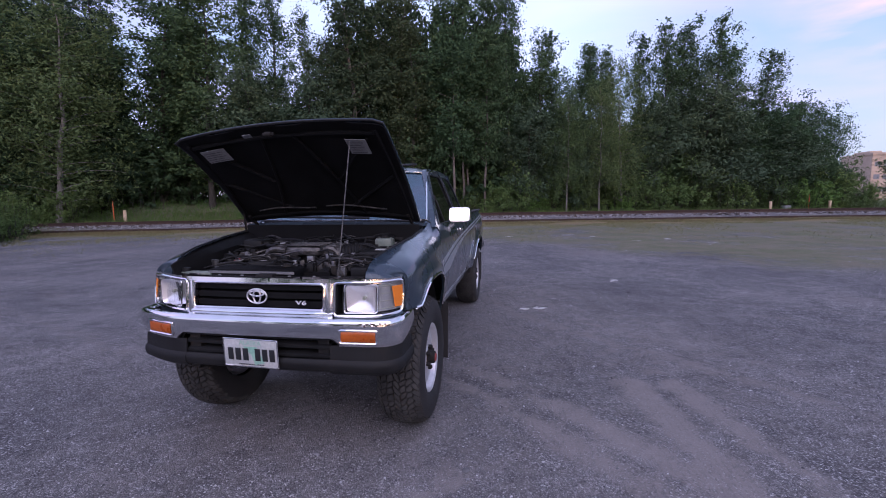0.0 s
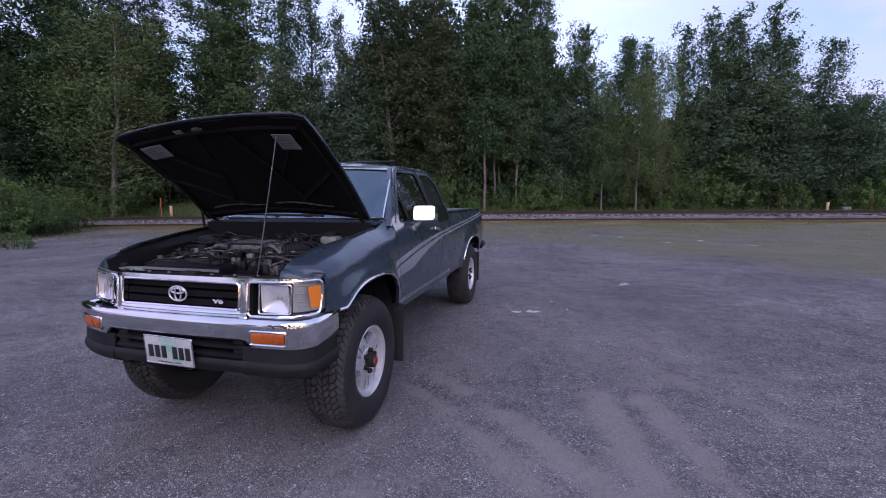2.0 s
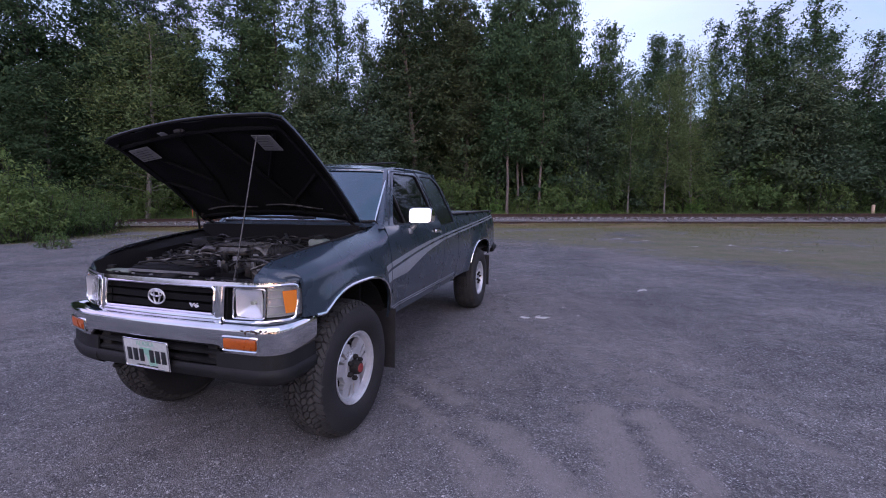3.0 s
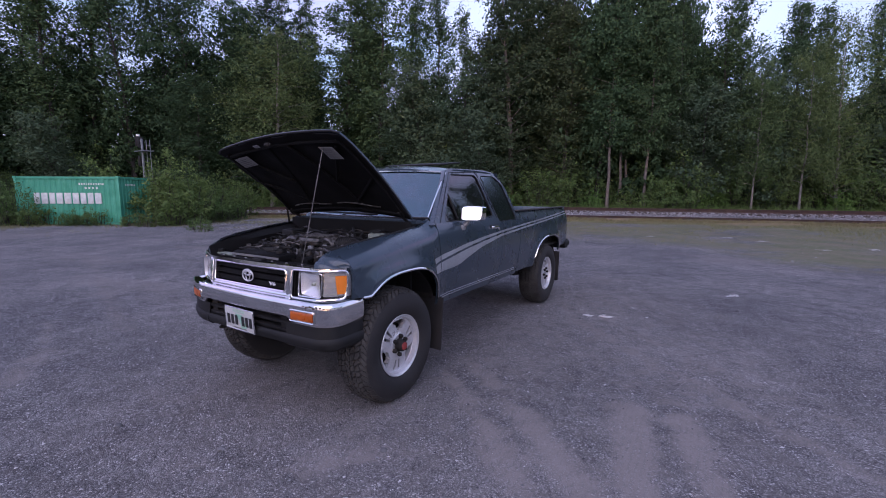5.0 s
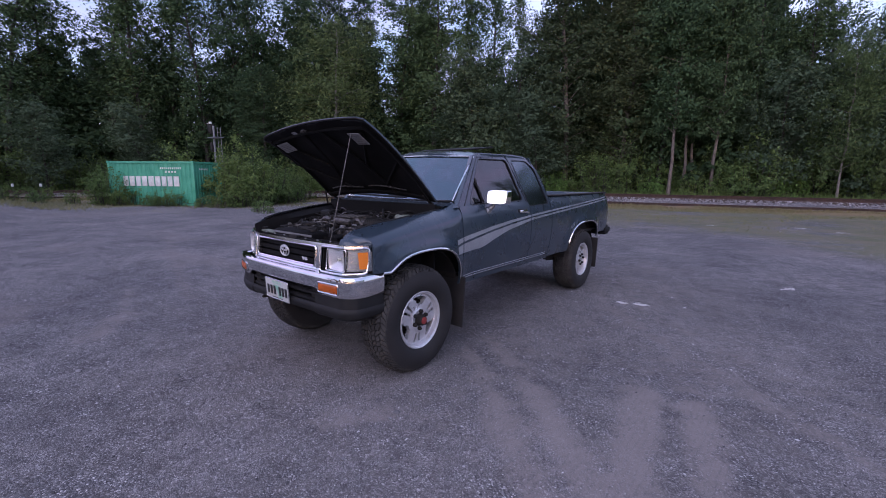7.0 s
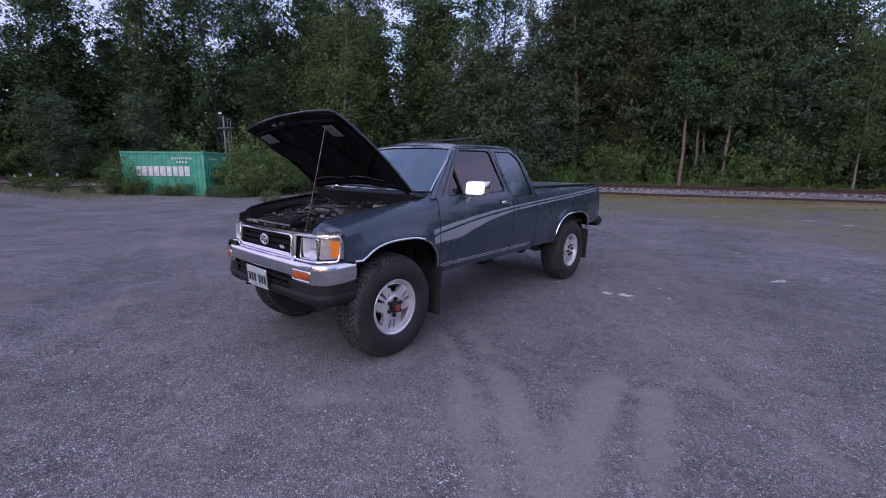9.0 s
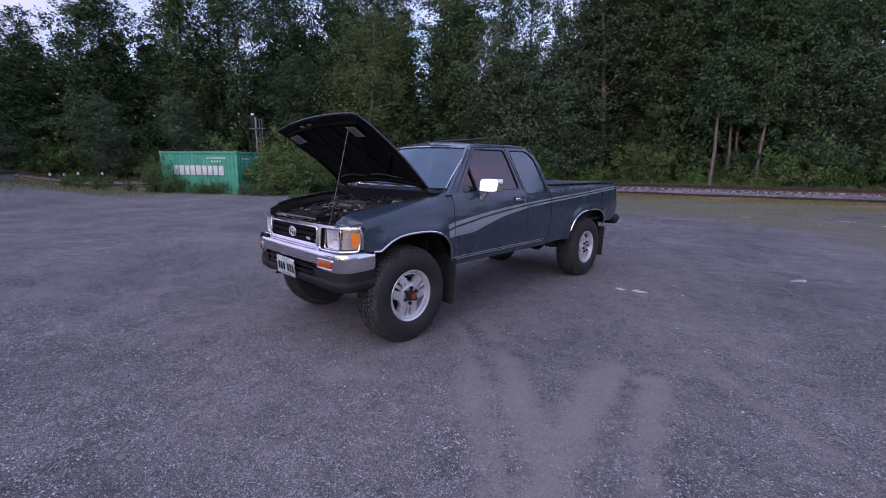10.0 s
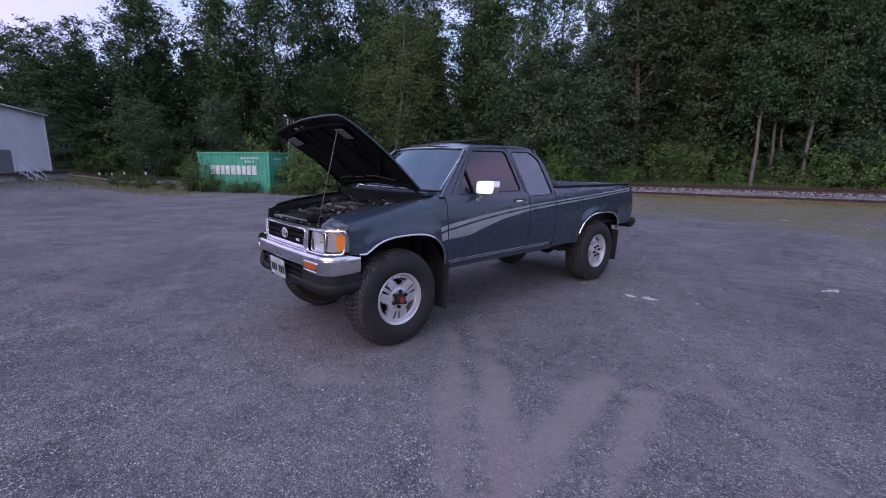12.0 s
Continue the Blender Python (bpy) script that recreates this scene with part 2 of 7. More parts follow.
def make_stone(name, a, b):
    k = Mat(name, a, 0.9)
    geo = k.n.new("ShaderNodeNewGeometry")
    mid = tuple(p + (q - p) * 0.22 for p, q in zip(a, b))
    k.put("Base Color", k.mix(0.3, k.ramp(geo.outputs["Random Per Island"], [(0.0, a), (0.75, mid), (1.0, b)]), k.ramp(k.noise(40, 4), [(0.3, grey(0.3)), (0.7, grey(0.7))]), "OVERLAY"))
    return k.m


PAINT = make_paint()
CHROME = make_chrome()
BLACK_PLASTIC = worn("black_plastic", (0.007, 0.007, 0.0075), (0.014, 0.014, 0.0145), 0.6, bump=0.15, fine=300, Specular_IOR_Level=0.3)
RUBBER = worn("tyre_rubber", (0.013, 0.0125, 0.013), (0.026, 0.0245, 0.025), 0.68, bump=0.25, scale=6, fine=160, Specular_IOR_Level=0.4)
LUG_RUBBER = worn("dusty_tread_rubber", (0.028, 0.027, 0.0265), (0.06, 0.058, 0.056), 0.9, bump=0.3, scale=9, fine=200, Specular_IOR_Level=0.25)
DARK_METAL = worn("dirty_dark_metal", (0.008, 0.008, 0.008), (0.024, 0.021, 0.019), 0.7, 0.0, bump=0.3, Specular_IOR_Level=0.25)
ALLOY = worn("cast_aluminium", (0.36, 0.36, 0.37), (0.5, 0.5, 0.51), 0.42, 0.85, scale=20, bump=0.1)
WHEEL_ALLOY = worn("painted_alloy", (0.58, 0.58, 0.60), (0.70, 0.70, 0.72), 0.33, 0.6, scale=14)
SILVER_DECAL = worn("silver_decal", (0.30, 0.32, 0.35), (0.36, 0.38, 0.41), 0.35, 0.4)
AMBER = Mat("amber_lens", (0.72, 0.20, 0.015), 0.25, 0.0, Coat_Weight=0.6).m
AMBER_RIBS = worn("amber_ribs", (0.34, 0.07, 0.008), (0.46, 0.10, 0.012), 0.3)
CLEAR_LENS = make_glass("clear_lens", (0.95, 0.95, 0.96), 0.10)
REFLECTOR = Mat("lamp_reflector", (0.92, 0.92, 0.94), 0.32, 0.9).m
TINT_GLASS = make_glass("tinted_glass", (0.06, 0.062, 0.075), ior=1.72)
SHIELD_GLASS = make_glass("windscreen_glass", (0.10, 0.19, 0.25), ior=2.5, tint=(0.72, 0.9, 1.0))
QUARTER_GLASS = make_glass("pale_tinted_glass", (0.08, 0.095, 0.115), 0.08, 2.3, (0.72, 0.93, 1.0))
WHITE_PLASTIC = worn("milky_plastic", (0.26, 0.29, 0.24), (0.34, 0.36, 0.30), 0.45)
CLOUDY_PLASTIC = worn("cloudy_plastic", (0.12, 0.15, 0.125), (0.19, 0.215, 0.18), 0.4)
UNDERHOOD = worn("hood_lining", (0.004, 0.004, 0.0045), (0.009, 0.009, 0.0095), 0.75, bump=0.4, scale=5, Specular_IOR_Level=0.15)
DULL_LABEL = worn("grey_label", (0.16, 0.16, 0.165), (0.22, 0.22, 0.225), 0.6, scale=30)
PAPER = worn("foil_label", (0.42, 0.42, 0.43), (0.55, 0.55, 0.55), 0.5, scale=30)
RED_CAP = worn("red_enamel", (0.20, 0.022, 0.022), (0.28, 0.04, 0.035), 0.5)
ENGINE_ALLOY = worn("oily_cast_metal", (0.035, 0.033, 0.032), (0.15, 0.142, 0.135), 0.38, 0.55, scale=28, bump=0.4)
SEAT_CLOTH = worn("grey_cloth", (0.09, 0.09, 0.10), (0.13, 0.13, 0.14), 0.95, bump=0.3)
PLATE_WHITE = worn("plate_white", (0.42, 0.44, 0.43), (0.50, 0.51, 0.51), 0.45)
PLATE_GREEN = worn("plate_green", (0.22, 0.44, 0.34), (0.30, 0.5, 0.4), 0.5)
INK = Mat("dark_ink", (0.015, 0.017, 0.02), 0.5).m
LEAF_A = make_leaf("cottonwood_leaf", (0.043, 0.075, 0.036), (0.088, 0.140, 0.066))
# darker copy of the cottonwood leaf, with shade put into its colour
LEAF_SHADED = make_leaf("shaded_leaf", (0.033, 0.060, 0.030), (0.068, 0.110, 0.054))
LEAF_OLIVE = make_leaf("olive_leaf", (0.046, 0.066, 0.034), (0.086, 0.114, 0.060))
LEAF_GREY = make_leaf("willow_leaf", (0.055, 0.085, 0.051), (0.107, 0.152, 0.093))
LEAF_B = make_leaf("birch_leaf", (0.075, 0.112, 0.045), (0.144, 0.194, 0.083))
NEEDLE = make_leaf("spruce_needle", (0.027, 0.050, 0.030), (0.055, 0.088, 0.051))
SHRUB_LEAF = make_leaf("shrub_leaf", (0.078, 0.125, 0.042), (0.155, 0.220, 0.078))
FRESH_LEAF = make_leaf("fresh_leaf", (0.075, 0.150, 0.042), (0.150, 0.250, 0.075))
GRASS_LEAF = make_leaf("grass_blade", (0.17, 0.175, 0.085), (0.30, 0.28, 0.16))
DRY_GRASS = make_leaf("dry_grass", (0.15, 0.135, 0.065), (0.30, 0.25, 0.14))
BARK = make_bark("grey_bark", (0.024, 0.021, 0.018), (0.06, 0.054, 0.047))
PALE_BARK = make_bark("pale_birch_bark", (0.06, 0.053, 0.047), (0.22, 0.205, 0.19))
EDGE_BARK = make_bark("brown_bark", (0.06, 0.05, 0.043), (0.17, 0.145, 0.125))
GROUND = make_ground()
BALLAST = make_stone("ballast_stone", (0.22, 0.21, 0.22), (0.52, 0.50, 0.52))
PEBBLE = make_stone("pale_pebble", (0.09, 0.09, 0.095), (0.34, 0.33, 0.34))
GRIT = make_stone("pale_grit", (0.04, 0.04, 0.045), (0.5, 0.49, 0.5))
RUST = worn("rusty_rail", (0.035, 0.02, 0.016), (0.08, 0.047, 0.037), 0.8, 0.2, scale=5, bump=0.3)
TIMBER = worn("tarred_timber", (0.035, 0.028, 0.024), (0.09, 0.075, 0.065), 0.9, bump=0.5)
CONTAINER_GREEN = worn("container_green", (0.050, 0.30, 0.185), (0.085, 0.38, 0.245), 0.5, scale=1.6, bump=0.1)
WHITE_PAINT = worn("faded_white_paint", (0.55, 0.58, 0.56), (0.72, 0.74, 0.72), 0.6, scale=4)
WHITE_SHEET = worn("white_sheet_metal", (0.62, 0.63, 0.67), (0.74, 0.74, 0.78), 0.5, scale=0.7)
CONCRETE = worn("dock_concrete", (0.30, 0.29, 0.28), (0.42, 0.41, 0.40), 0.9, bump=0.3, scale=1.5)
GREY_DOOR = worn("grey_door_paint", (0.16, 0.17, 0.19), (0.2, 0.21, 0.23), 0.5)
GALVANISED = worn("galvanised_steel", (0.24, 0.24, 0.25), (0.34, 0.34, 0.35), 0.5, 0.7)
POST_CREAM = worn("cream_post", (0.58, 0.42, 0.28), (0.68, 0.52, 0.36), 0.7)
STAKE_ORANGE = worn("orange_stake", (0.45, 0.09, 0.03), (0.55, 0.14, 0.05), 0.7)
TAN_WALL = worn("tan_wall", (0.42, 0.32, 0.25), (0.5, 0.39, 0.31), 0.85, scale=0.4)

# ---- building tools ----


def mesh_from(name, verts, faces):
    me = bpy.data.meshes.new(name)
    me.from_pydata(verts, [], faces)
    return me


def finish(me, mat, smooth=35):
    if mat:
        me.materials.append(mat)
    if smooth:
        me.shade_smooth()
        me.set_sharp_from_angle(angle=radians(smooth))
    me.update()


def part(name, bm, material, parent, label="", smooth=35):
    """One mesh object under a thing or a part, from a bmesh that is used up."""
    bmesh.ops.recalc_face_normals(bm, faces=bm.faces)
    me = bpy.data.meshes.new(name)
    bm.to_mesh(me)
    bm.free()
    finish(me, material, smooth)
    ob = new(name, me)
    ob.parent = parent
    return tagged(ob, label)


def thing(name, label, category, group="", kind="", at=(0, 0, 0)):
    ob = new(name)
    ob.empty_display_size = 0.2
    ob.location = at
    return tagged(ob, label, category, group, kind)


def solid(name, bm, material, label, category, group="", kind="", smooth=35):
    """A top-level thing that is one mesh."""
    return tagged(part(name, bm, material, None, label, smooth), "", category, group, kind)


def box(bm, x0, x1, y0, y1, z0, z1, bevel=0.0, turn=None):
    r = bmesh.ops.create_cube(bm, size=1.0)
    vs = r["verts"]
    m = Matrix.Translation(((x0 + x1) / 2, (y0 + y1) / 2, (z0 + z1) / 2)) @ (turn or Matrix()) @ Matrix.Diagonal((abs(x1 - x0), abs(y1 - y0), abs(z1 - z0), 1))
    bmesh.ops.transform(bm, matrix=m, verts=vs)
    if bevel:
        es = list({e for v in vs for e in v.link_edges})
        bmesh.ops.bevel(bm, geom=es, offset=bevel, segments=2, profile=0.5, affect="EDGES")
    return bm


def nb():
    return bmesh.new()


def tube(bm, pts, radii, sides=8, caps=True):
    """A tapered tube along points."""
    pts = [Vector(p) for p in pts]
    if isinstance(radii, (int, float)):
        radii = [radii] * len(pts)
    rings = []
    side = None
    for i, p in enumerate(pts):
        d = (pts[min(i + 1, len(pts) - 1)] - pts[max(i - 1, 0)]).normalized()
        if side is None:
            side = d.cross(Vector((0, 0, 1)) if abs(d.z) < 0.9 else Vector((1, 0, 0))).normalized()
        else:
            side = (side - d * side.dot(d)).normalized()
        up = d.cross(side)
        rings.append([bm.verts.new(p + radii[i] * (math.cos(a) * side + math.sin(a) * up)) for a in [2 * math.pi * k / sides for k in range(sides)]])
    for a, b in zip(rings, rings[1:]):
        for k in range(sides):
            bm.faces.new((a[k], a[(k + 1) % sides], b[(k + 1) % sides], b[k]))
    if caps:
        bm.faces.new(rings[0])
        bm.faces.new(rings[-1])
    return bm


def curve_pts(pts, n=16):
    """Smooth points through a few given ones (Catmull-Rom)."""
    pts = [Vector(p) for p in pts]
    ext = [2 * pts[0] - pts[1]] + pts + [2 * pts[-1] - pts[-2]]
    out = []
    seg = len(pts) - 1
    for k in range(n + 1):
        u = min(k / n * seg, seg - 1e-6)
        i = int(u)
        t = u - i
        a, b, c, d = ext[i : i + 4]
        out.append(0.5 * ((2 * b) + (c - a) * t + (2 * a - 5 * b + 4 * c - d) * t * t + (3 * b - a - 3 * c + d) * t**3))
    return out


def lathe(bm, profile, axis="x", steps=48, centre=(0, 0, 0)):
    """Turns (along, radius) pairs round an axis."""
    rings = []
    for s in range(steps):
        a = 2 * math.pi * s / steps
        row = []
        for h, r in profile:
            c, d = r * math.cos(a), r * math.sin(a)
            v = {"x": (h, c, d), "y": (c, h, d), "z": (c, d, h)}[axis]
            row.append(bm.verts.new(Vector(v) + Vector(centre)))
        rings.append(row)
    for s in range(steps):
        a, b = rings[s], rings[(s + 1) % steps]
        for k in range(len(profile) - 1):
            bm.faces.new((a[k], a[k + 1], b[k + 1], b[k]))
    bmesh.ops.remove_doubles(bm, verts=bm.verts, dist=1e-5)
    return bm


def sheet(bm, rows, thick=0.0, inward=None):
    """A grid of points as a surface; thick: a second skin offset along inward(point) and closed round the rim."""
    grid = [[bm.verts.new(p) for p in row] for row in rows]
    for a, b in zip(grid, grid[1:]):
        for k in range(len(a) - 1):
            bm.faces.new((a[k], a[k + 1], b[k + 1], b[k]))
    if thick:
        back = [[bm.verts.new(v.co + thick * Vector(inward(v.co))) for v in row] for row in grid]
        for a, b in zip(back, back[1:]):
            for k in range(len(a) - 1):
                bm.faces.new((a[k], b[k], b[k + 1], a[k + 1]))
        n, m = len(grid), len(grid[0])
        rim = [(0, k) for k in range(m)] + [(r, m - 1) for r in range(1, n)] + [(n - 1, k) for k in range(m - 2, -1, -1)] + [(r, 0) for r in range(n - 2, 0, -1)]
        for (r, c), (r2, c2) in zip(rim, rim[1:] + rim[:1]):
            bm.faces.new((grid[r][c], back[r][c], back[r2][c2], grid[r2][c2]))
    return bm


def outline(bm, loops, place, thick, inward):
    """A flat panel with holes: loops of 2-D points, laid out by place(u, v) and given thickness along inward."""
    edges = []
    for loop in loops:
        vs = [bm.verts.new(place(u, v)) for u, v in loop]
        edges += [bm.edges.new((a, b)) for a, b in zip(vs, vs[1:] + vs[:1])]
    r = bmesh.ops.triangle_fill(bm, edges=edges, use_beauty=True)
    faces = [g for g in r["geom"] if isinstance(g, bmesh.types.BMFace)]
    if thick:
        ex = bmesh.ops.extrude_face_region(bm, geom=faces, use_keep_orig=True)
        bmesh.ops.translate(bm, vec=thick * Vector(inward), verts=[g for g in ex["geom"] if isinstance(g, bmesh.types.BMVert)])
    return bm


def rounded(pts, r=0.03, n=4):
    """Rounds the corners of a 2-D polygon."""
    out = []
    for i, p in enumerate(pts):
        p, a, b = Vector(p), Vector(pts[i - 1]), Vector(pts[(i + 1) % len(pts)])
        da, db = (a - p), (b - p)
        rr = min(r, da.length * 0.45, db.length * 0.45)
        s, e = p + da.normalized() * rr, p + db.normalized() * rr
        for k in range(n + 1):
            t = k / n
            out.append(tuple((1 - t) ** 2 * s + 2 * t * (1 - t) * p + t * t * e))
    return out


def lettering(name, words, size, m, material, parent, label="", depth=0.002, align="CENTER"):
    cu = bpy.data.curves.new(name, "FONT")
    cu.body, cu.size, cu.extrude, cu.align_x, cu.align_y = words, size, depth, align, "CENTER"
    tmp = bpy.data.objects.new(name, cu)
    me = bpy.data.meshes.new_from_object(tmp)
    bpy.data.objects.remove(tmp)
    me.materials.clear()
    me.materials.append(material)
    ob = new(name, me)
    ob.matrix_basis = m
    ob.parent = parent
    return tagged(ob, label)

# ---- ground ----
def smooth01(t):
    t = min(max(t, 0.0), 1.0)
    return t * t * (3 - 2 * t)


RAIL_PTS = [(-52, -32), (-45, -12), (-39.5, 3), (-34.5, 12), (-26, 19.3), (-14, 22.2), (-4.5, 23.6), (2.5, 25.2), (11.5, 27.0), (25, 29.8), (45, 33.5), (90, 41), (170, 54)]
RAIL = [(p.x, p.y) for p in curve_pts([(x, y, 0) for x, y in RAIL_PTS], 240)]
RAIL_NP = np.array(RAIL)


def rail_side(x, y):
    """Signed distance to the near rail: positive behind it, away from the lot."""
    a, b = RAIL_NP[:-1], RAIL_NP[1:]
    d = b - a
    t = np.clip(((np.array([x, y]) - a) * d).sum(1) / (d * d).sum(1), 0, 1)
    q = a + d * t[:, None]
    r = np.array([x, y]) - q
    i = int(np.argmin((r * r).sum(1)))
    return float(np.hypot(*r[i])) * (1 if d[i][0] * r[i][1] - d[i][1] * r[i][0] > 0 else -1)


def lot_z(x, y):
    return -0.32 * smooth01((-x - 5) / 17) + 0.8 * smooth01((-x - 16) / 10) * smooth01((3.0 - y) / 6) * smooth01((x + 60) / 15)


def ground_z(x, y, side=None):
    z = lot_z(x, y)
    if abs(x) < 95 and -40 < y < 60:
        d = rail_side(x, y) if side is None else side
        z += 0.34 * smooth01((d - 0.2) / 1.5) - 0.30 * smooth01((d - 4.2) / 2.0) + 0.9 * smooth01((d - 7) / 14)
        z += 1.7 * smooth01((d - 4.6) / 5.5) * smooth01((x + 34) / 4) * smooth01((-14 - x) / 5)
    if abs(x) < 12 and abs(y) < 12:
        z += 0.012 * (noise.noise((x * 0.55, y * 0.55, 0)) + 0.4 * noise.noise((x * 2.1, y * 2.1, 3))) * (1 - smooth01((math.hypot(x - 1, y) - 3) / 9)) - 0.004
    return z


# pale dusty wheel tracks pressed into the gravel: ends, half width, strength
PADS = [
    ((2.19, 0.66), (2.29, 0.06), 0.115, 1.0), ((2.29, 0.06), (2.38, -0.36), 0.115, 0.95), ((2.38, -0.36), (2.7, -1.9), 0.13, 0.8),
    ((2.48, 0.70), (2.60, 0.28), 0.095, 1.0), ((2.60, 0.28), (2.70, -0.10), 0.09, 0.9), ((2.70, -0.10), (3.0, -1.1), 0.10, 0.6),
    ((2.09, 0.95), (2.27, 1.58), 0.10, 0.42), ((2.39, 1.31), (2.45, 0.75), 0.08, 0.45),
    ((0.80, 0.52), (1.43, -0.03), 0.10, 0.62), ((1.43, -0.03), (1.75, -0.37), 0.10, 0.85), ((1.75, -0.37), (2.5, -1.1), 0.11, 0.7),
    ((0.86, 0.84), (1.60, 0.21), 0.085, 0.7), ((1.60, 0.21), (1.98, -0.19), 0.10, 0.92), ((1.98, -0.19), (2.7, -0.95), 0.12, 0.85),
]
LONG_TRACKS = [
    ((1.3, 2.55), (1.92, 1.90), 0.13, 0.5), ((1.92, 1.90), (2.54, 1.34), 0.085, 0.6), ((2.54, 1.34), (3.33, 0.57), 0.075, 0.7), ((3.33, 0.57), (4.6, -0.8), 0.08, 0.5),
    ((1.6, 2.75), (2.36, 1.98), 0.10, 0.42), ((2.36, 1.98), (3.23, 1.33), 0.075, 0.5), ((3.23, 1.33), (4.6, -0.1), 0.08, 0.5),
    ((3.85, 2.76), (4.3, 1.5), 0.10, 0.4), ((4.3, 1.5), (6.0, -1.0), 0.10, 0.35), ((0.1, 4.9), (1.3, 2.6), 0.12, 0.4), ((0.8, 5.0), (1.6, 2.75), 0.11, 0.35),
]
FAINT_TRACKS = [
    ((0.80, -0.92), (1.05, -0.62), 0.12, 0.6), ((-2.4, -1.05), (-1.85, -1.5), 0.17, 0.5), ((-3.6, -0.7), (-2.4, -1.1), 0.12, 0.42), ((-0.8, -1.5), (0.5, -1.2), 0.12, 0.25),
    ((3.8, 3.0), (9.0, 0.5), 0.12, 0.35), ((3.9, 3.6), (9.5, 1.3), 0.12, 0.35), ((-9, 1.5), (-2.6, -0.4), 0.14, 0.42), ((-9, 3.2), (-2.2, 0.6), 0.14, 0.38),
]


def dust_at(x, y):
    v = 0.0
    for (ax, ay), (bx, by), w, k in PADS + LONG_TRACKS + FAINT_TRACKS:
        dx, dy = bx - ax, by - ay
        t = min(max(((x - ax) * dx + (y - ay) * dy) / (dx * dx + dy * dy), 0), 1)
        d = math.hypot(x - ax - dx * t, y - ay - dy * t)
        if d < w + 0.1:
            v = max(v, min(1.0, max(0.0, 0.5 - (d - w) / 0.2)) * k)
    return v


def haze_at(x, y):
    """Thin dust over broad, uneven patches."""
    h = smooth01((noise.noise((x * 0.5 + 4, y * 0.9, 2)) + 0.4 * noise.noise((x * 2.2, y * 3.0, 5)) - 0.12) / 0.6)
    worn_in = smooth01((3.7 - math.hypot((x - 0.6) * 0.8, (y - 1.5) * 0.72)) / 2.4)
    return max(h, worn_in * (0.75 + 0.35 * noise.noise((x * 0.9, y * 0.9, 8))))


def grass_at(x, y, side):
    """How far grass has grown over the gravel."""
    onset = 9.4 - 1.15 * min(max(x - 2.0, 0), 4.2) + 0.35 * min(max(-x - 3, 0), 14)
    g = (0.62 + 0.12 * smooth01((x - 2) / 4)) * smooth01((y - onset) / 4.5) * smooth01((side + 24) / 6) + 0.42 * smooth01((side + 7.5) / 5)
    if -0.3 < side < 4.3:
        g = 0.0
    if x < -24:
        g = max(g, 0.7 * smooth01((-24 - x) / 4))
    return g


def axis(lo, hi, fine_lo, fine_hi, step, grow=1.16):
    out = list(np.arange(fine_lo, fine_hi, step))
    s, p = step, fine_hi
    while p < hi:
        out.append(p)
        s *= grow
        p += s
    s, p, low = step, fine_lo, []
    while p > lo:
        s *= grow
        p -= s
        low.append(p)
    return [lo] + sorted(q for q in low if q > lo) + out + [hi]


def make_ground_mesh():
    xs = axis(-900, 900, -2.8, 4.6, 0.06, 1.065)
    ys = axis(-600, 1500, -2.0, 3.4, 0.06, 1.065)
    verts, dust, haze, grass, straw = [], [], [], [], []
    for y in ys:
        for x in xs:
            side = rail_side(x, y) if abs(x) < 95 and -40 < y < 60 else (30.0 if y > 10 else -30.0)
            verts.append((x, y, ground_z(x, y, side)))
            near = abs(x) < 14 and abs(y) < 14
            dust.append(dust_at(x, y) if near else 0.0)
            haze.append(haze_at(x, y) if near else 0.6 * smooth01((noise.noise((x * 0.2, y * 0.2, 2)) - 0.05) / 0.4))
            grass.append(grass_at(x, y, side))
            straw.append(0.8 * smooth01((side + 6.0) / 4.2) if side < 0 else 0.0)
    n = len(xs)
    faces = [(r * n + c, r * n + c + 1, (r + 1) * n + c + 1, (r + 1) * n + c) for r in range(len(ys) - 1) for c in range(n - 1)]
    me = mesh_from("ground", verts, faces)
    for nm, vals in (("dust", dust), ("haze", haze), ("grass", grass), ("straw", straw)):
        at = me.attributes.new(nm, "FLOAT", "POINT")
        at.data.foreach_set("value", vals)
    finish(me, GROUND, 80)
    return tagged(new("ground", me), "grey gravel lot with pale dusty wheel tracks", "ground", "", "structure")


ground = make_ground_mesh()


def stones(name, spots, sizes, mat, label, category, rnd, small=False):
    """Many small angular stones as one mesh; small ones have no underside."""
    base = [Vector(v) for v in ((1, 0, 0), (-1, 0, 0), (0, 1, 0), (0, -1, 0), (0, 0, 1), (0, 0, -0.5))]
    tri = [(0, 2, 4), (2, 1, 4), (1, 3, 4), (3, 0, 4), (2, 0, 5), (1, 2, 5), (3, 1, 5), (0, 3, 5)]
    if small:
        base, tri = base[:5], tri[:4]
    vs, fs = [], []
    for (x, y, z), s in zip(spots, sizes):
        a = rnd.uniform(0, 6.28)
        c, d = math.cos(a), math.sin(a)
        b = len(vs)
        for v in base:
            k = s * rnd.uniform(0.6, 1.15)
            px, py, pz = v.x * k, v.y * k * 0.8, v.z * k * 0.6
            vs.append((x + c * px - d * py, y + d * px + c * py, z + pz))
        fs += [(b + i, b + j, b + k) for i, j, k in tri]
    me = mesh_from(name, vs, fs)
    finish(me, mat, 0)
    return tagged(new(name, me), label, category, "", "stuff")


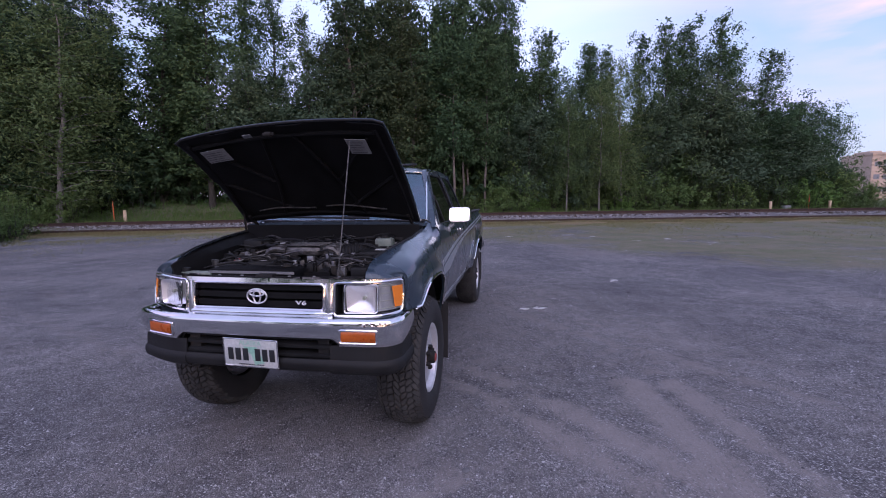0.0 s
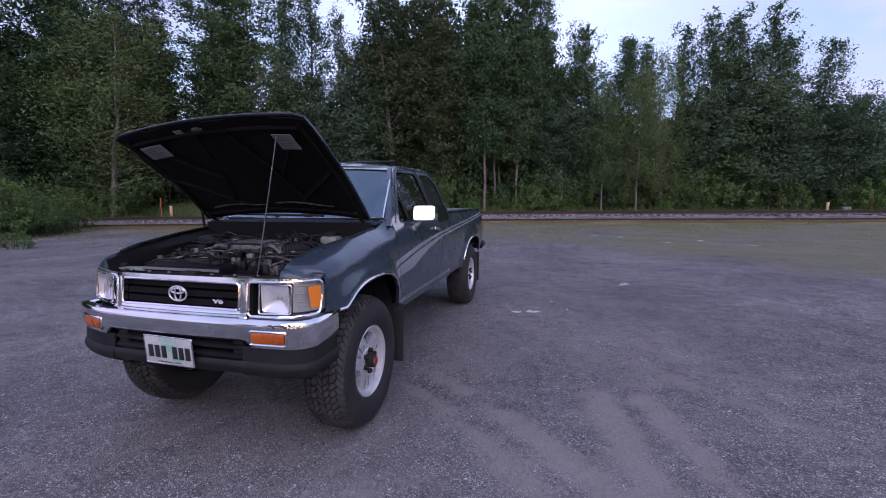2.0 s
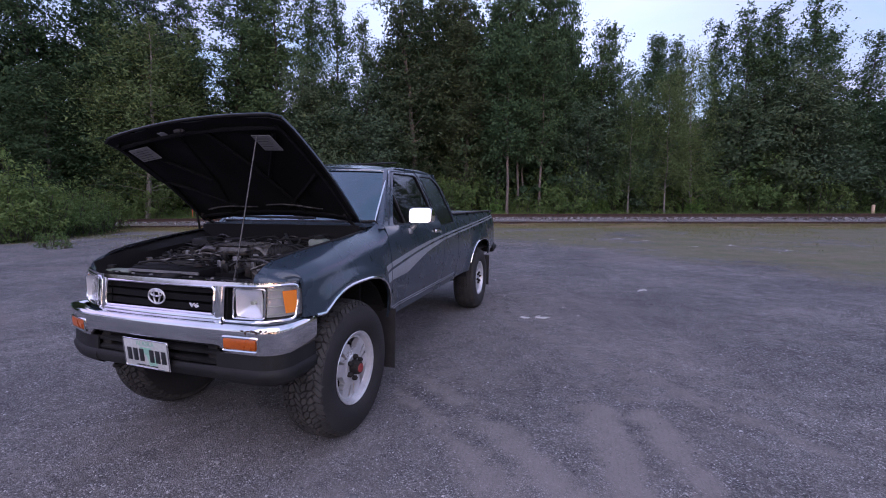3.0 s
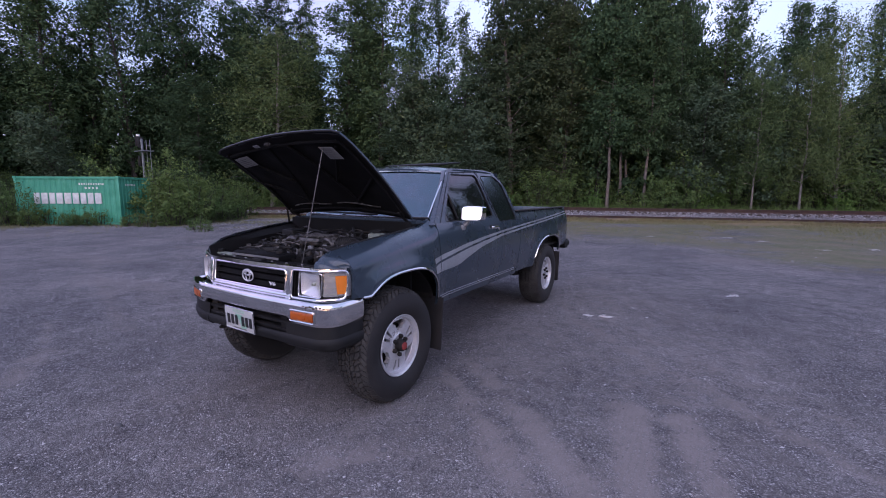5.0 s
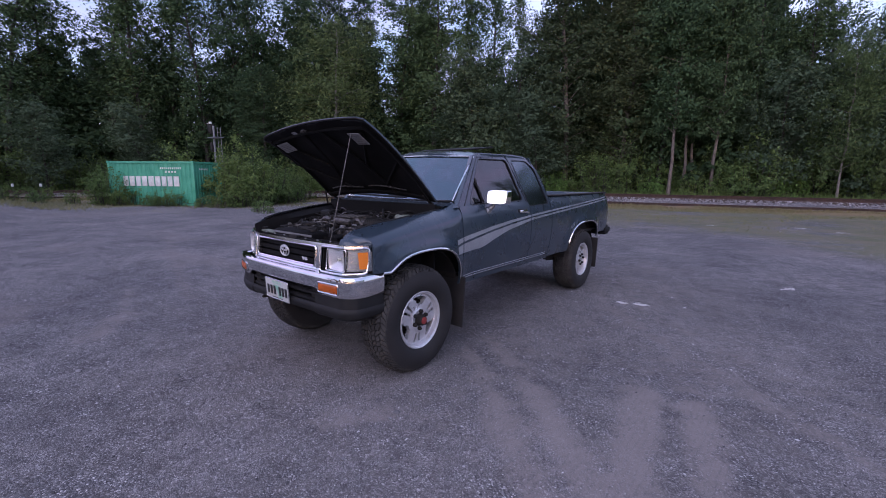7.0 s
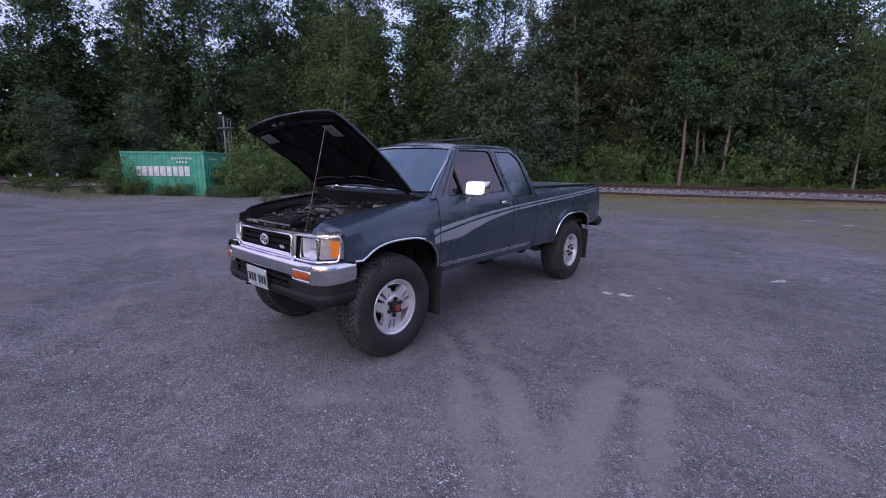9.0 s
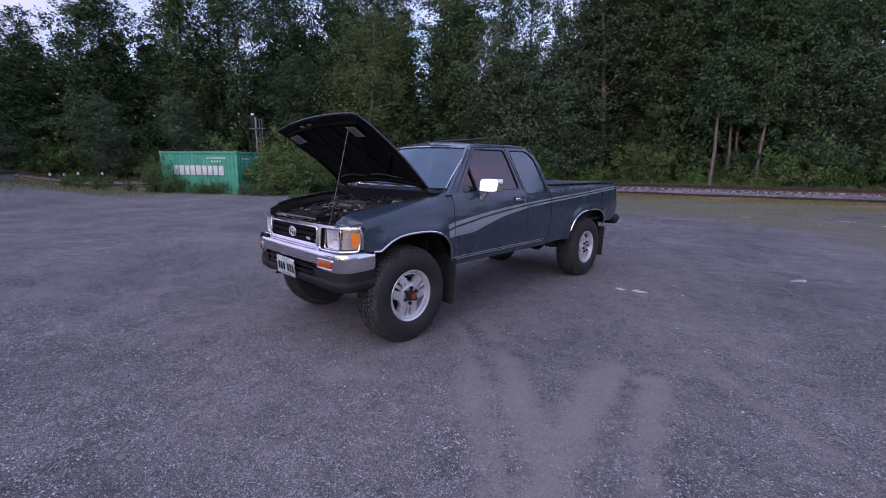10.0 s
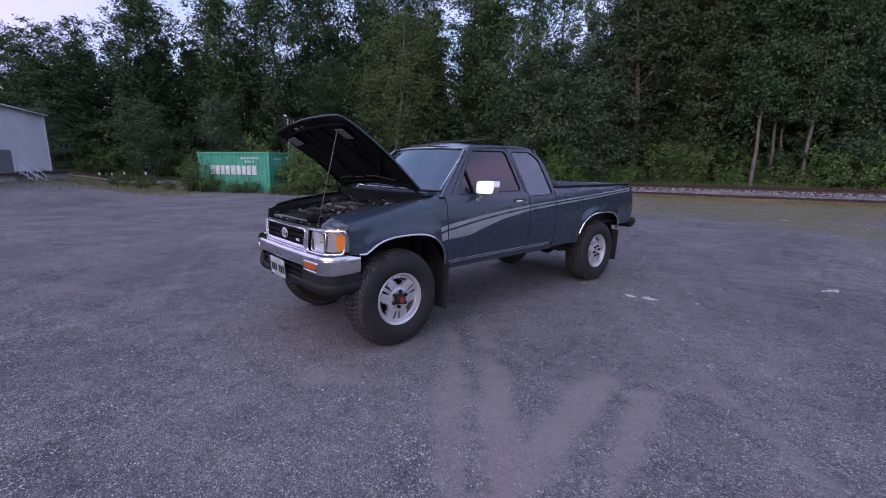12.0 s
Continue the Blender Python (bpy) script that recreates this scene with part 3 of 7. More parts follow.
pr = random.Random(21)
spots, sizes = [], []
for k in range(56000):
    r = pr.uniform(0, 1) ** 0.8 * 8
    a = pr.uniform(0, 6.283)
    x, y = 1.2 + r * math.cos(a), 0.6 + r * math.sin(a)
    if dust_at(x, y) > 0.35 and pr.random() < 0.9 or haze_at(x, y) > 0.5 and pr.random() < 0.4:
        continue
    s = 0.0035 + 0.009 * pr.random() ** 3.5
    spots.append((x, y, ground_z(x, y, -20) + 0.001))
    sizes.append(s)
for k in range(9000):
    x, y = pr.uniform(-12, 15), pr.uniform(2.5, 15)
    if pr.random() < 0.35 + 0.5 * noise.noise((x * 0.6, y * 0.6, 11)):
        continue
    spots.append((x, y, ground_z(x, y, -12) + 0.001))
    sizes.append(0.006 + 0.020 * pr.random() ** 4)
stones("gravel", spots, sizes, GRIT, "scattered pale grit lying on the lot", "gravel", pr, True)
# single larger stones
STONES = [(1.085, -0.59, 0.028), (1.10, -0.66, 0.016), (1.18, -1.075, 0.02), (0.30, -1.06, 0.03), (0.25, -1.55, 0.022), (1.845, 1.87, 0.02), (0.80, 1.71, 0.022), (2.61, 1.51, 0.02), (2.94, 0.51, 0.018), (2.87, 2.37, 0.022), (-1.10, -1.69, 0.03), (-0.47, -1.26, 0.03), (0.26, -0.58, 0.022), (2.60, 1.50, 0.02), (1.85, 1.86, 0.018), (0.88, -2.03, 0.035), (1.0, 2.44, 0.025)]
for x, y, s in STONES:
    s *= 0.72
    bm = nb()
    bmesh.ops.create_icosphere(bm, subdivisions=2, radius=s)
    for v in bm.verts:
        v.co *= 1 + 0.35 * noise.noise(v.co * (2.2 / s) + Vector((x * 9, y * 9, 0)))
        v.co.z *= 0.6
    o = solid("stone", bm, PEBBLE, "small grey stone lying on the gravel", "stone", "stones on the lot", smooth=25)
    o.location = (x, y, ground_z(x, y, -20) + s * 0.15)
# pale crumbled scraps: each a scatter of thin torn flakes
lr = random.Random(17)
for x, y, a, l in ((1.55, 2.83, 0.3, 0.20), (2.92, 4.89, 1.1, 0.16), (0.95, 13.7, 0.2, 0.2), (4.0, 13.9, 0.5, 0.22), (3.2, 14.6, 0.1, 0.2), (7.4, 11.9, 0.4, 0.18), (6.3, 13.0, 0.9, 0.2), (5.2, 12.2, 0.3, 0.16)):
    bm = nb()
    for k in range(16):
        fx, fy = lr.gauss(0, 0.42) * l, lr.gauss(0, 0.16) * l
        r = l * lr.uniform(0.05, 0.16) * (1.5 if k < 3 else 0.8)
        n = lr.randint(5, 7)
        ring = [bm.verts.new((fx + r * lr.uniform(0.6, 1.3) * math.cos(2 * math.pi * q / n), fy + 0.7 * r * lr.uniform(0.6, 1.3) * math.sin(2 * math.pi * q / n), 0.004 + 0.010 * lr.random())) for q in range(n)]
        top_face = bm.faces.new(ring)
        ex = bmesh.ops.extrude_face_region(bm, geom=[top_face], use_keep_orig=True)
        bmesh.ops.translate(bm, vec=(0, 0, -0.006), verts=[g for g in ex["geom"] if isinstance(g, bmesh.types.BMVert)])
    o = solid("litter_scrap", bm, PAPER, "crumbled pale scraps lying on the gravel", "litter", "", "stuff", smooth=0)
    o.matrix_basis = pose(x, y, ground_z(x, y, -15), 0, 0, math.degrees(a))

# ---- railway: two rusty rails on a raised bed of pale ballast ----
def rail_frame(i):
    a, b = Vector((*RAIL[max(i - 1, 0)], 0)), Vector((*RAIL[min(i + 1, len(RAIL) - 1)], 0))
    d = (b - a).normalized()
    return Vector((*RAIL[i], 0)), d, Vector((-d.y, d.x, 0))


def make_rail(off, lift):
    rows = []
    for i in range(len(RAIL)):
        p, d, n = rail_frame(i)
        q = p + n * off
        z = ground_z(q.x, q.y, off) + lift
        rows.append([(q + n * u) + Vector((0, 0, z + w)) for u, w in ((-0.07, -0.03), (-0.07, 0.02), (-0.015, 0.04), (-0.015, 0.12), (-0.036, 0.13), (-0.036, 0.165), (0.036, 0.165), (0.036, 0.13), (0.015, 0.12), (0.015, 0.04), (0.07, 0.02), (0.07, -0.03))])
    return sheet(nb(), rows)


railway = thing("railway", "rusty railway track on a pale ballast bed beside the woods", "railway", "", "structure")
for off, lift in ((0.0, 0.0), (1.9, 0.03), (3.4, 0.03)):
    part("rail", make_rail(off, lift), RUST, railway, "rusty steel rail")
sl = random.Random(4)
mesh_s = None
step = 0.0
near = 0
for i in range(1, len(RAIL)):
    p, d, n = rail_frame(i)
    L = (Vector((*RAIL[i], 0)) - Vector((*RAIL[i - 1], 0))).length
    k = max(1, int(L / 0.62))
    if not (-46 < p.x < 60):
        continue
    for j in range(k):
        q = Vector((*RAIL[i - 1], 0)).lerp(Vector((*RAIL[i], 0)), j / k) + n * 2.65
        if mesh_s is None:
            bm = box(nb(), -0.11, 0.11, -1.25, 1.25, -0.10, 0.03, 0.012)
            mesh_s = bpy.data.meshes.new("sleeper")
            bm.to_mesh(mesh_s)
            bm.free()
            finish(mesh_s, TIMBER)
        if near < 240:
            o = new("sleeper", mesh_s)
            o.parent = railway
            o.matrix_basis = pose(q.x, q.y, ground_z(q.x, q.y, 2.65) - 0.01, 0, 0, math.degrees(math.atan2(d.y, d.x)) + sl.uniform(-1, 1))
            near += 1
spots, sizes = [], []
for k in range(34000):
    i = sl.randint(40, 185)
    p, d, n = rail_frame(i)
    off = sl.uniform(-0.15, 4.3)
    q = p + n * off + d * sl.uniform(-0.8, 0.8)
    spots.append((q.x, q.y, ground_z(q.x, q.y, off) + 0.01))
    sizes.append(sl.uniform(0.03, 0.065))
o = stones("ballast", spots, sizes, BALLAST, "pale crushed ballast stones", "", sl, True)
o.parent = railway

# ---- the pickup truck; its nose points to -y, its driver's side to +x ----
AX_F, AX_R, HUB_Z = -0.045, 3.13, 0.375
truck = thing("pickup_truck", "dark teal pickup truck with its hood propped open", "pickup truck")

BODY_Z = [0.45, 0.56, 0.62, 0.75, 0.86, 0.91, 1.00, 1.08, 1.14, 1.19, 1.25]
BODY_X = [0.718, 0.742, 0.756, 0.780, 0.793, 0.795, 0.790, 0.781, 0.767, 0.745, 0.705]


def arch_z(y, yc, half, peak, low=0.5, p=2.8):
    u = min(abs((y - yc) / half), 1.0)
    return low + (peak - low) * (1 - u**p) ** (1 / p)


def flare(y, z):
    """Swelling of the sheet metal round the wheel openings."""
    out = 0.0
    for yc, half, peak in ((0.01, 0.44, 0.905), (3.105, 0.485, 0.895)):
        d = max(abs((y - yc) / half), 0.0) ** 2.6 + max((z - 0.5) / (peak - 0.5), 0) ** 2.6
        out = max(out, 0.026 * math.exp(-(((d - 1.05) / 0.5) ** 2)) if z > 0.45 else 0)
    return out


def body_x(y, z):
    x = float(np.interp(z, BODY_Z, BODY_X)) + flare(y, z)
    if y < -0.30:
        x -= 0.045 * ((-0.30 - y) / 0.22) ** 2
    if y > 3.75:
        x -= 0.02 * ((y - 3.75) / 0.3) ** 2
    return x


def roll(t):
    """Section of a fender's shoulder: from the upright side (t 0) over a sloping top to its inner edge (t 1)."""
    a = t * math.pi / 2
    m = 0.30 + 0.45 * (1 - t)
    return m * math.cos(a) ** 0.85 + (1 - m) * (1 - t), m * math.sin(a) ** 0.85 + (1 - m) * t


def side_panel(name, ys, low, high, rows=14, label="", crown=None, mat=PAINT):
    """A body panel between two heights, for both sides; crown(y) -> (edge x, edge z) rolls its top inward."""
    for s in (1, -1):
        grid = []
        for y in ys:
            col = []
            z0, z1 = low(y), high(y)
            for k in range(rows + 1):
                z = z0 + (z1 - z0) * k / rows
                col.append((s * body_x(y, z), y, z))
            if crown:
                xe, ze = crown(y)
                xb = abs(col[-1][0])
                for k in range(1, 13):
                    col.append((s * (xe + (xb - xe) * roll(k / 12)[0]), y, z1 + (ze - z1) * roll(k / 12)[1]))
            grid.append(col)
        bm = sheet(nb(), grid, 0.018, lambda c: (-s, 0, 0))
        part(name, bm, mat, truck, label)


def spaced(a, b, n):
    return [a + (b - a) * k / n for k in range(n + 1)]


def arch_ys(yc, half, n=22):
    return [yc - half * math.cos(math.pi * k / n) for k in range(n + 1)]


# front fenders
def fender_low(y):
    if y < -0.40:
        return 0.80
    if y < 0.45:
        return max(arch_z(y, 0.01, 0.44, 0.905), 0.80 if y < -0.2 else 0.5)
    return 0.56


def shoulder(y):
    """How far the fender's side ends below its inner edge."""
    t = min(max((y + 0.47) / 0.42, 0), 1)
    return 0.105 + 0.030 * t * t * (3 - 2 * t)


def crown_z(y):
    return float(np.interp(y, [-0.62, -0.59, -0.48, -0.33, -0.04, 0.20, 0.35, 0.42, 0.47], [1.020, 1.040, 1.074, 1.106, 1.140, 1.165, 1.182, 1.204, 1.228]))


FENDER_YS = spaced(-0.468, -0.435, 2)[:-1] + arch_ys(0.01, 0.44)[0:] + [0.452, 0.468]
side_panel("fender", FENDER_YS, fender_low, lambda y: crown_z(y) - shoulder(y), 12, crown=lambda y: (0.588 + 0.082 * min(1, (y + 0.47) / 0.5) ** 0.8, crown_z(y)))

for s in (1, -1):
    part("fender_seal", tube(nb(), [(s * (0.586 + 0.082 * min(1, max(0, y + 0.47) / 0.5) ** 0.8), y, crown_z(y) + 0.001) for y in spaced(-0.468, 0.30, 16)], 0.007, 6), BLACK_PLASTIC, truck, "black rubber seal")
# doors, cab corners and bed sides
side_panel("door_panel", spaced(0.476, 1.632, 24), lambda y: 0.60, lambda y: 1.195, 18)
side_panel("cab_corner", spaced(1.640, 2.118, 10), lambda y: 0.60, lambda y: 1.145, 16)
side_panel("rocker_sill", spaced(0.476, 2.118, 16), lambda y: 0.545, lambda y: 0.592, 4)


def bed_low(y):
    return arch_z(y, 3.105, 0.485, 0.895, 0.56) if 2.62 < y < 3.59 else (0.56 if y < 3 else 0.70)


BED_YS = spaced(2.130, 2.60, 8) + arch_ys(3.105, 0.485)[0:] + spaced(3.60, 4.02, 8)
side_panel("bed_side", BED_YS, bed_low, lambda y: 1.215, 16, crown=lambda y: (0.70, 1.235))

# bright trim along the wheel openings and sills
for s in (1, -1):
    for yc, half, peak, low, a0, a1 in ((0.01, 0.44, 0.905, 0.5, 2, 21), (3.105, 0.485, 0.895, 0.56, 1, 21)):
        pts = []
        for y in arch_ys(yc, half)[a0 : a1 + 1]:
            z = arch_z(y, yc, half, peak, low)
            if yc < 1 and y < -0.2:
                z = max(z, 0.80)
            pts.append((s * (body_x(y, z) + 0.004), y, z))
        part("wheel_arch_trim", tube(nb(), pts, 0.009, 6), CHROME, truck, "thin bright metal trim")
    bm = nb()
    for z in (0.602, 0.622):
        tube(bm, [(s * (body_x(y, z) + 0.001), y, z) for y in spaced(0.49, 2.05, 10)], 0.003, 6)
    part("sill_trim", bm, SILVER_DECAL, truck, "thin twin silver sill stripe")

# silver side stripe, a sheet just proud of the paint
def stripe(lo, hi, y0, y1, n=18):
    for s in (1, -1):
        rows = []
        for y in spaced(y0, y1, n):
            a, b = lo(y), hi(y)
            rows.append([(s * (body_x(y, z) + 0.0035), y, z) for z in (a, (a * 2 + b) / 3, (a + 2 * b) / 3, b)])
        part("side_stripe", sheet(nb(), rows, 0.002, lambda c: (-s, 0, 0)), SILVER_DECAL, truck, "silver swoosh decal")


def upper_line(y):
    return float(np.interp(y, [0.37, 0.48, 0.9, 1.25, 1.63, 2.12, 2.9, 3.5, 3.98], [0.928, 0.950, 1.003, 1.035, 1.060, 1.087, 1.125, 1.157, 1.185]))


def band(y, w):
    return float(np.interp(y, [0.37, 1.63, 3.98], w))


def gap_after(y0, y1):
    stripe(lambda y: upper_line(y) - band(y, [0.038, 0.018, 0.012]), upper_line, y0, y1)
    stripe(lambda y: max(upper_line(y) - band(y, [0.060, 0.036, 0.030]) - float(np.interp(y, [0.36, 0.48, 0.76, 0.90, 1.15, 1.63, 3.98], [0.05, 0.072, 0.098, 0.075, 0.042, 0.018, 0.01])), 0.70), lambda y: upper_line(y) - band(y, [0.058, 0.034, 0.028]), y0, y1)


gap_after(0.385, 0.466)
gap_after(0.478, 1.630)
gap_after(1.642, 2.116)
gap_after(2.132, 3.95)

# greenhouse: pillars with window openings
GZ0 = 1.19


def green_x(z):
    return 0.742 - (z - GZ0) * 0.36 - 0.10 * max(z - 1.52, 0)


DOOR_WIN = rounded([(0.615, 1.195), (0.945, 1.598), (1.435, 1.604), (1.545, 1.205)], 0.05)
QUARTER_WIN = rounded([(1.640, 1.150), (1.515, 1.60), (1.83, 1.605), (1.955, 1.53), (2.085, 1.155)], 0.045)
CAB_SIDE = [(0.43, 1.185), (0.452, 1.20), (0.882, 1.622), (0.98, 1.648), (1.60, 1.662), (1.82, 1.650), (1.935, 1.612), (2.035, 1.49), (2.095, 1.35), (2.118, 1.24), (2.118, 1.13), (1.59, 1.13), (1.585, 1.185)]
for s in (1, -1):
    bm = outline(nb(), [CAB_SIDE, DOOR_WIN, QUARTER_WIN], lambda u, v: (s * green_x(v), u, v), 0.035, (-s, 0, 0))
    part("cab_side_frame", bm, PAINT, truck, smooth=30)
    for nm, loop, off in (("door_window", DOOR_WIN, 0.014), ("quarter_window", QUARTER_WIN, 0.006)):
        bm = outline(nb(), [[(p[0], p[1]) for p in loop]], lambda u, v: (s * (green_x(v) - off), u, v), 0.005, (-s, 0, 0))
        win = part(nm, bm, TINT_GLASS if nm == "door_window" else QUARTER_GLASS, truck, "dark tinted glass")
        win.visible_shadow = False
        seal = [(s * (green_x(v) - off + 0.006), u, v) for u, v in loop]
        part("window_seal", tube(nb(), seal + seal[:1], 0.008 if nm == "door_window" else 0.004, 6, False), BLACK_PLASTIC, win, "black rubber seal")
    # quarter-vent divider and door edge
    part("vent_divider", tube(nb(), [(s * (green_x(z) - 0.004), y, z) for y, z in ((0.845, 1.21), (0.80, 1.42))], 0.009, 6), BLACK_PLASTIC, truck)
    bm = nb()
    tube(bm, [(s * (green_x(z) + 0.0015), y, z) for y, z in ((1.60, 1.19), (1.53, 1.42), (1.455, 1.615), (1.42, 1.634), (0.93, 1.61), (0.55, 1.20))], 0.004, 5)
    part("door_seam", bm, INK, truck)

# roof
rows = []
for i in range(17):
    u = i / 16
    row = []
    for j in range(25):
        v = j / 24 * 2 - 1
        x = v * 0.573
        y0, y1 = 0.80 + 0.10 * v * v, 1.97 - 0.06 * v * v
        y = y0 + (y1 - y0) * u
        z = 1.636 + 0.042 * (1 - abs(v) ** 2.4) + 0.012 * math.sin(math.pi * u) - 0.055 * (1 - 0.7 * v * v) * max(0, u - 0.86) / 0.14 - 0.030 * max(0, 0.12 - u) / 0.12
        row.append((x, y, z))
    rows.append(row)
part("roof", sheet(nb(), rows, 0.025, lambda c: (0, 0, -1)), PAINT, truck)
# tilted sunroof panel
bm = nb()
box(bm, -0.33, 0.33, 1.18, 1.60, -0.008, 0.008, 0.005)
bmesh.ops.transform(bm, matrix=Matrix.Translation((0, 1.18, 1.700)) @ Matrix.Rotation(radians(6), 4, "X") @ Matrix.Translation((0, -1.18, 0)), verts=bm.verts)
part("sunroof_panel", bm, BLACK_PLASTIC, truck, "dark glass sunroof tilted open")

# windscreen, its bright surround, and the back of the cab
def screen(u, v):
    """u across -1..1, v up 0..1."""
    x = u * (0.665 - 0.085 * v)
    y = (0.355 + 0.135 * u * u) + ((0.805 + 0.095 * u * u) - (0.355 + 0.135 * u * u)) * v
    z = 1.232 + (1.622 - 0.018 * u * u - 1.232) * v + 0.012 * math.sin(math.pi * v)
    return Vector((x, y, z))


shield = part("windscreen", sheet(nb(), [[screen(u / 10, v / 10) for u in range(-10, 11)] for v in range(11)], 0.006, lambda c: (0, 0.75, -0.65)), SHIELD_GLASS, truck, "windscreen reflecting the pale sky")
shield.visible_shadow = False
rim = [screen(-1, v / 8) for v in range(9)] + [screen(u / 8, 1) for u in range(-8, 9)] + [screen(1, 1 - v / 8) for v in range(9)] + [screen(u / 8, 0) for u in range(7, -8, -1)]
part("screen_trim", tube(nb(), [p + Vector((0, -0.006, 0.006)) for p in rim + rim[:1]], 0.0065, 6), CHROME, shield, "bright metal screen surround")
bm = nb()
tube(bm, [screen(u / 8, 0) + Vector((0, -0.005, 0.0)) for u in range(-8, 9)], 0.012, 6)
part("lower_seal", bm, BLACK_PLASTIC, shield)
for s in (1, -1):
    bm = sheet(nb(), [[Vector((s * green_x(z), y, z)) + Vector((s * 0.002, 0, 0)), screen(s, v) + Vector((0, 0.004, 0))] for y, z, v in [(0.46 + 0.43 * k / 8, 1.20 + 0.425 * k / 8, k / 8) for k in range(9)]], 0.02, lambda c: (-s * 0.5, 0.8, 0))
    part("screen_pillar", bm, PAINT, truck)
    bm = tube(nb(), [(s * 0.05 + 0.22 * 1, 0.345, 1.258), (s * 0.05 + 0.0, 0.355, 1.262), (s * 0.30 - 0.16, 0.37, 1.268)], 0.009, 6)
    tube(bm, [(s * 0.31 + 0.18, 0.375, 1.262), (s * 0.31 - 0.22, 0.37, 1.272)], 0.006, 6)
    part("wiper", bm, BLACK_PLASTIC, truck, "black wiper arm")
# cowl between hood and screen
rows = [[(u / 10 * 0.68, y + 0.13 * (u / 10) ** 2 * t, 1.236 - 0.016 * (u / 10) ** 2) for u in range(-10, 11)] for y, t in ((0.27, 0.3), (0.31, 0.6), (0.352, 1.0))]
part("cowl_panel", sheet(nb(), rows, 0.02, lambda c: (0, 0, -1)), PAINT, truck)
# cab back wall and rear window
rows = []
for k in range(9):
    t = k / 8
    rows.append([(u / 8 * (0.745 - 0.16 * max(0, t - 0.35) / 0.65), 2.118 - 0.15 * max(0, t - 0.5) / 0.5 - 0.045 * max(0, t - 0.5) / 0.5, 0.60 + 1.04 * t + 0.035 * (1 - (u / 8) ** 2) * t) for u in range(-8, 9)])
part("cab_back", sheet(nb(), rows, 0.02, lambda c: (0, -1, 0)), PAINT, truck)
bm = outline(nb(), [rounded([(-0.52, 1.24), (0.52, 1.24), (0.47, 1.55), (-0.47, 1.55)], 0.05)], lambda u, v: (u, 2.128 - 0.195 * max(0, (v - 1.12)) / 0.52 + 0.006, v), 0.006, (0, 1, 0))
part("rear_window", bm, TINT_GLASS, truck, "dark tinted glass").visible_shadow = False

# cabin: floor, dashboard, seats, steering wheel
part("cab_floor", box(nb(), -0.72, 0.72, 0.45, 2.10, 0.60, 0.64), DARK_METAL, truck)
part("dashboard", box(nb(), -0.66, 0.66, 0.52, 0.80, 0.98, 1.19, 0.04), BLACK_PLASTIC, truck)
for sx in (0.36, -0.36):
    part("seat_cushion", box(nb(), sx - 0.24, sx + 0.24, 1.00, 1.48, 0.80, 0.94, 0.05), SEAT_CLOTH, truck, "grey cloth")
    part("seat_back", box(nb(), sx - 0.23, sx + 0.23, 1.44, 1.58, 0.90, 1.38, 0.05, Matrix.Rotation(radians(-12), 4, "X")), SEAT_CLOTH, truck, "grey cloth")
    part("headrest", box(nb(), sx - 0.12, sx + 0.12, 1.54, 1.63, 1.40, 1.52, 0.035), SEAT_CLOTH, truck, "grey cloth")
bm = lathe(nb(), [(0.0 + 0.016 * math.cos(a), 0.185 + 0.016 * math.sin(a)) for a in [2 * math.pi * k / 8 for k in range(9)]], "y", 28)
box(bm, -0.17, 0.17, -0.01, 0.01, -0.02, 0.02)
bmesh.ops.transform(bm, matrix=Matrix.Translation((0.36, 0.93, 1.12)) @ Matrix.Rotation(radians(-28), 4, "X"), verts=bm.verts)
part("steering_wheel", bm, BLACK_PLASTIC, truck)
part("inside_mirror", box(nb(), -0.11, 0.11, 0.845, 0.865, 1.53, 1.585, 0.012), BLACK_PLASTIC, truck)

# bed
part("bed_floor", box(nb(), -0.74, 0.74, 2.14, 4.0, 0.74, 0.77), DARK_METAL, truck)
part("bed_front_wall", box(nb(), -0.715, 0.715, 2.135, 2.165, 0.77, 1.225, 0.008), DARK_METAL, truck)
for s in (1, -1):
    part("bed_inner_wall", box(nb(), s * 0.665, s * 0.695, 2.17, 3.99, 0.77, 1.228, 0.006), DARK_METAL, truck)
    part("bed_rail_cap", box(nb(), s * 0.655, s * 0.745, 2.15, 4.0, 1.232, 1.246, 0.006), RUBBER, truck)
bm = box(nb(), -0.72, 0.72, 3.995, 4.035, 0.70, 1.235, 0.012)
part("tailgate", bm, PAINT, truck)
part("tailgate_handle", box(nb(), -0.09, 0.09, 4.034, 4.05, 1.06, 1.12, 0.008), BLACK_PLASTIC, truck)
for s in (1, -1):
    part("tail_lamp", box(nb(), s * 0.70, s * 0.752, 3.985, 4.03, 0.86, 1.14, 0.012), RED_CAP, truck, "red tail lamp")
bm = box(nb(), -0.76, 0.76, 4.04, 4.17, 0.62, 0.76, 0.02)
for s in (1, -1):
    box(bm, s * 0.70, s * 0.785, 3.94, 4.16, 0.66, 0.735, 0.015)
part("rear_bumper", bm, BLACK_PLASTIC, truck, "black step bumper")

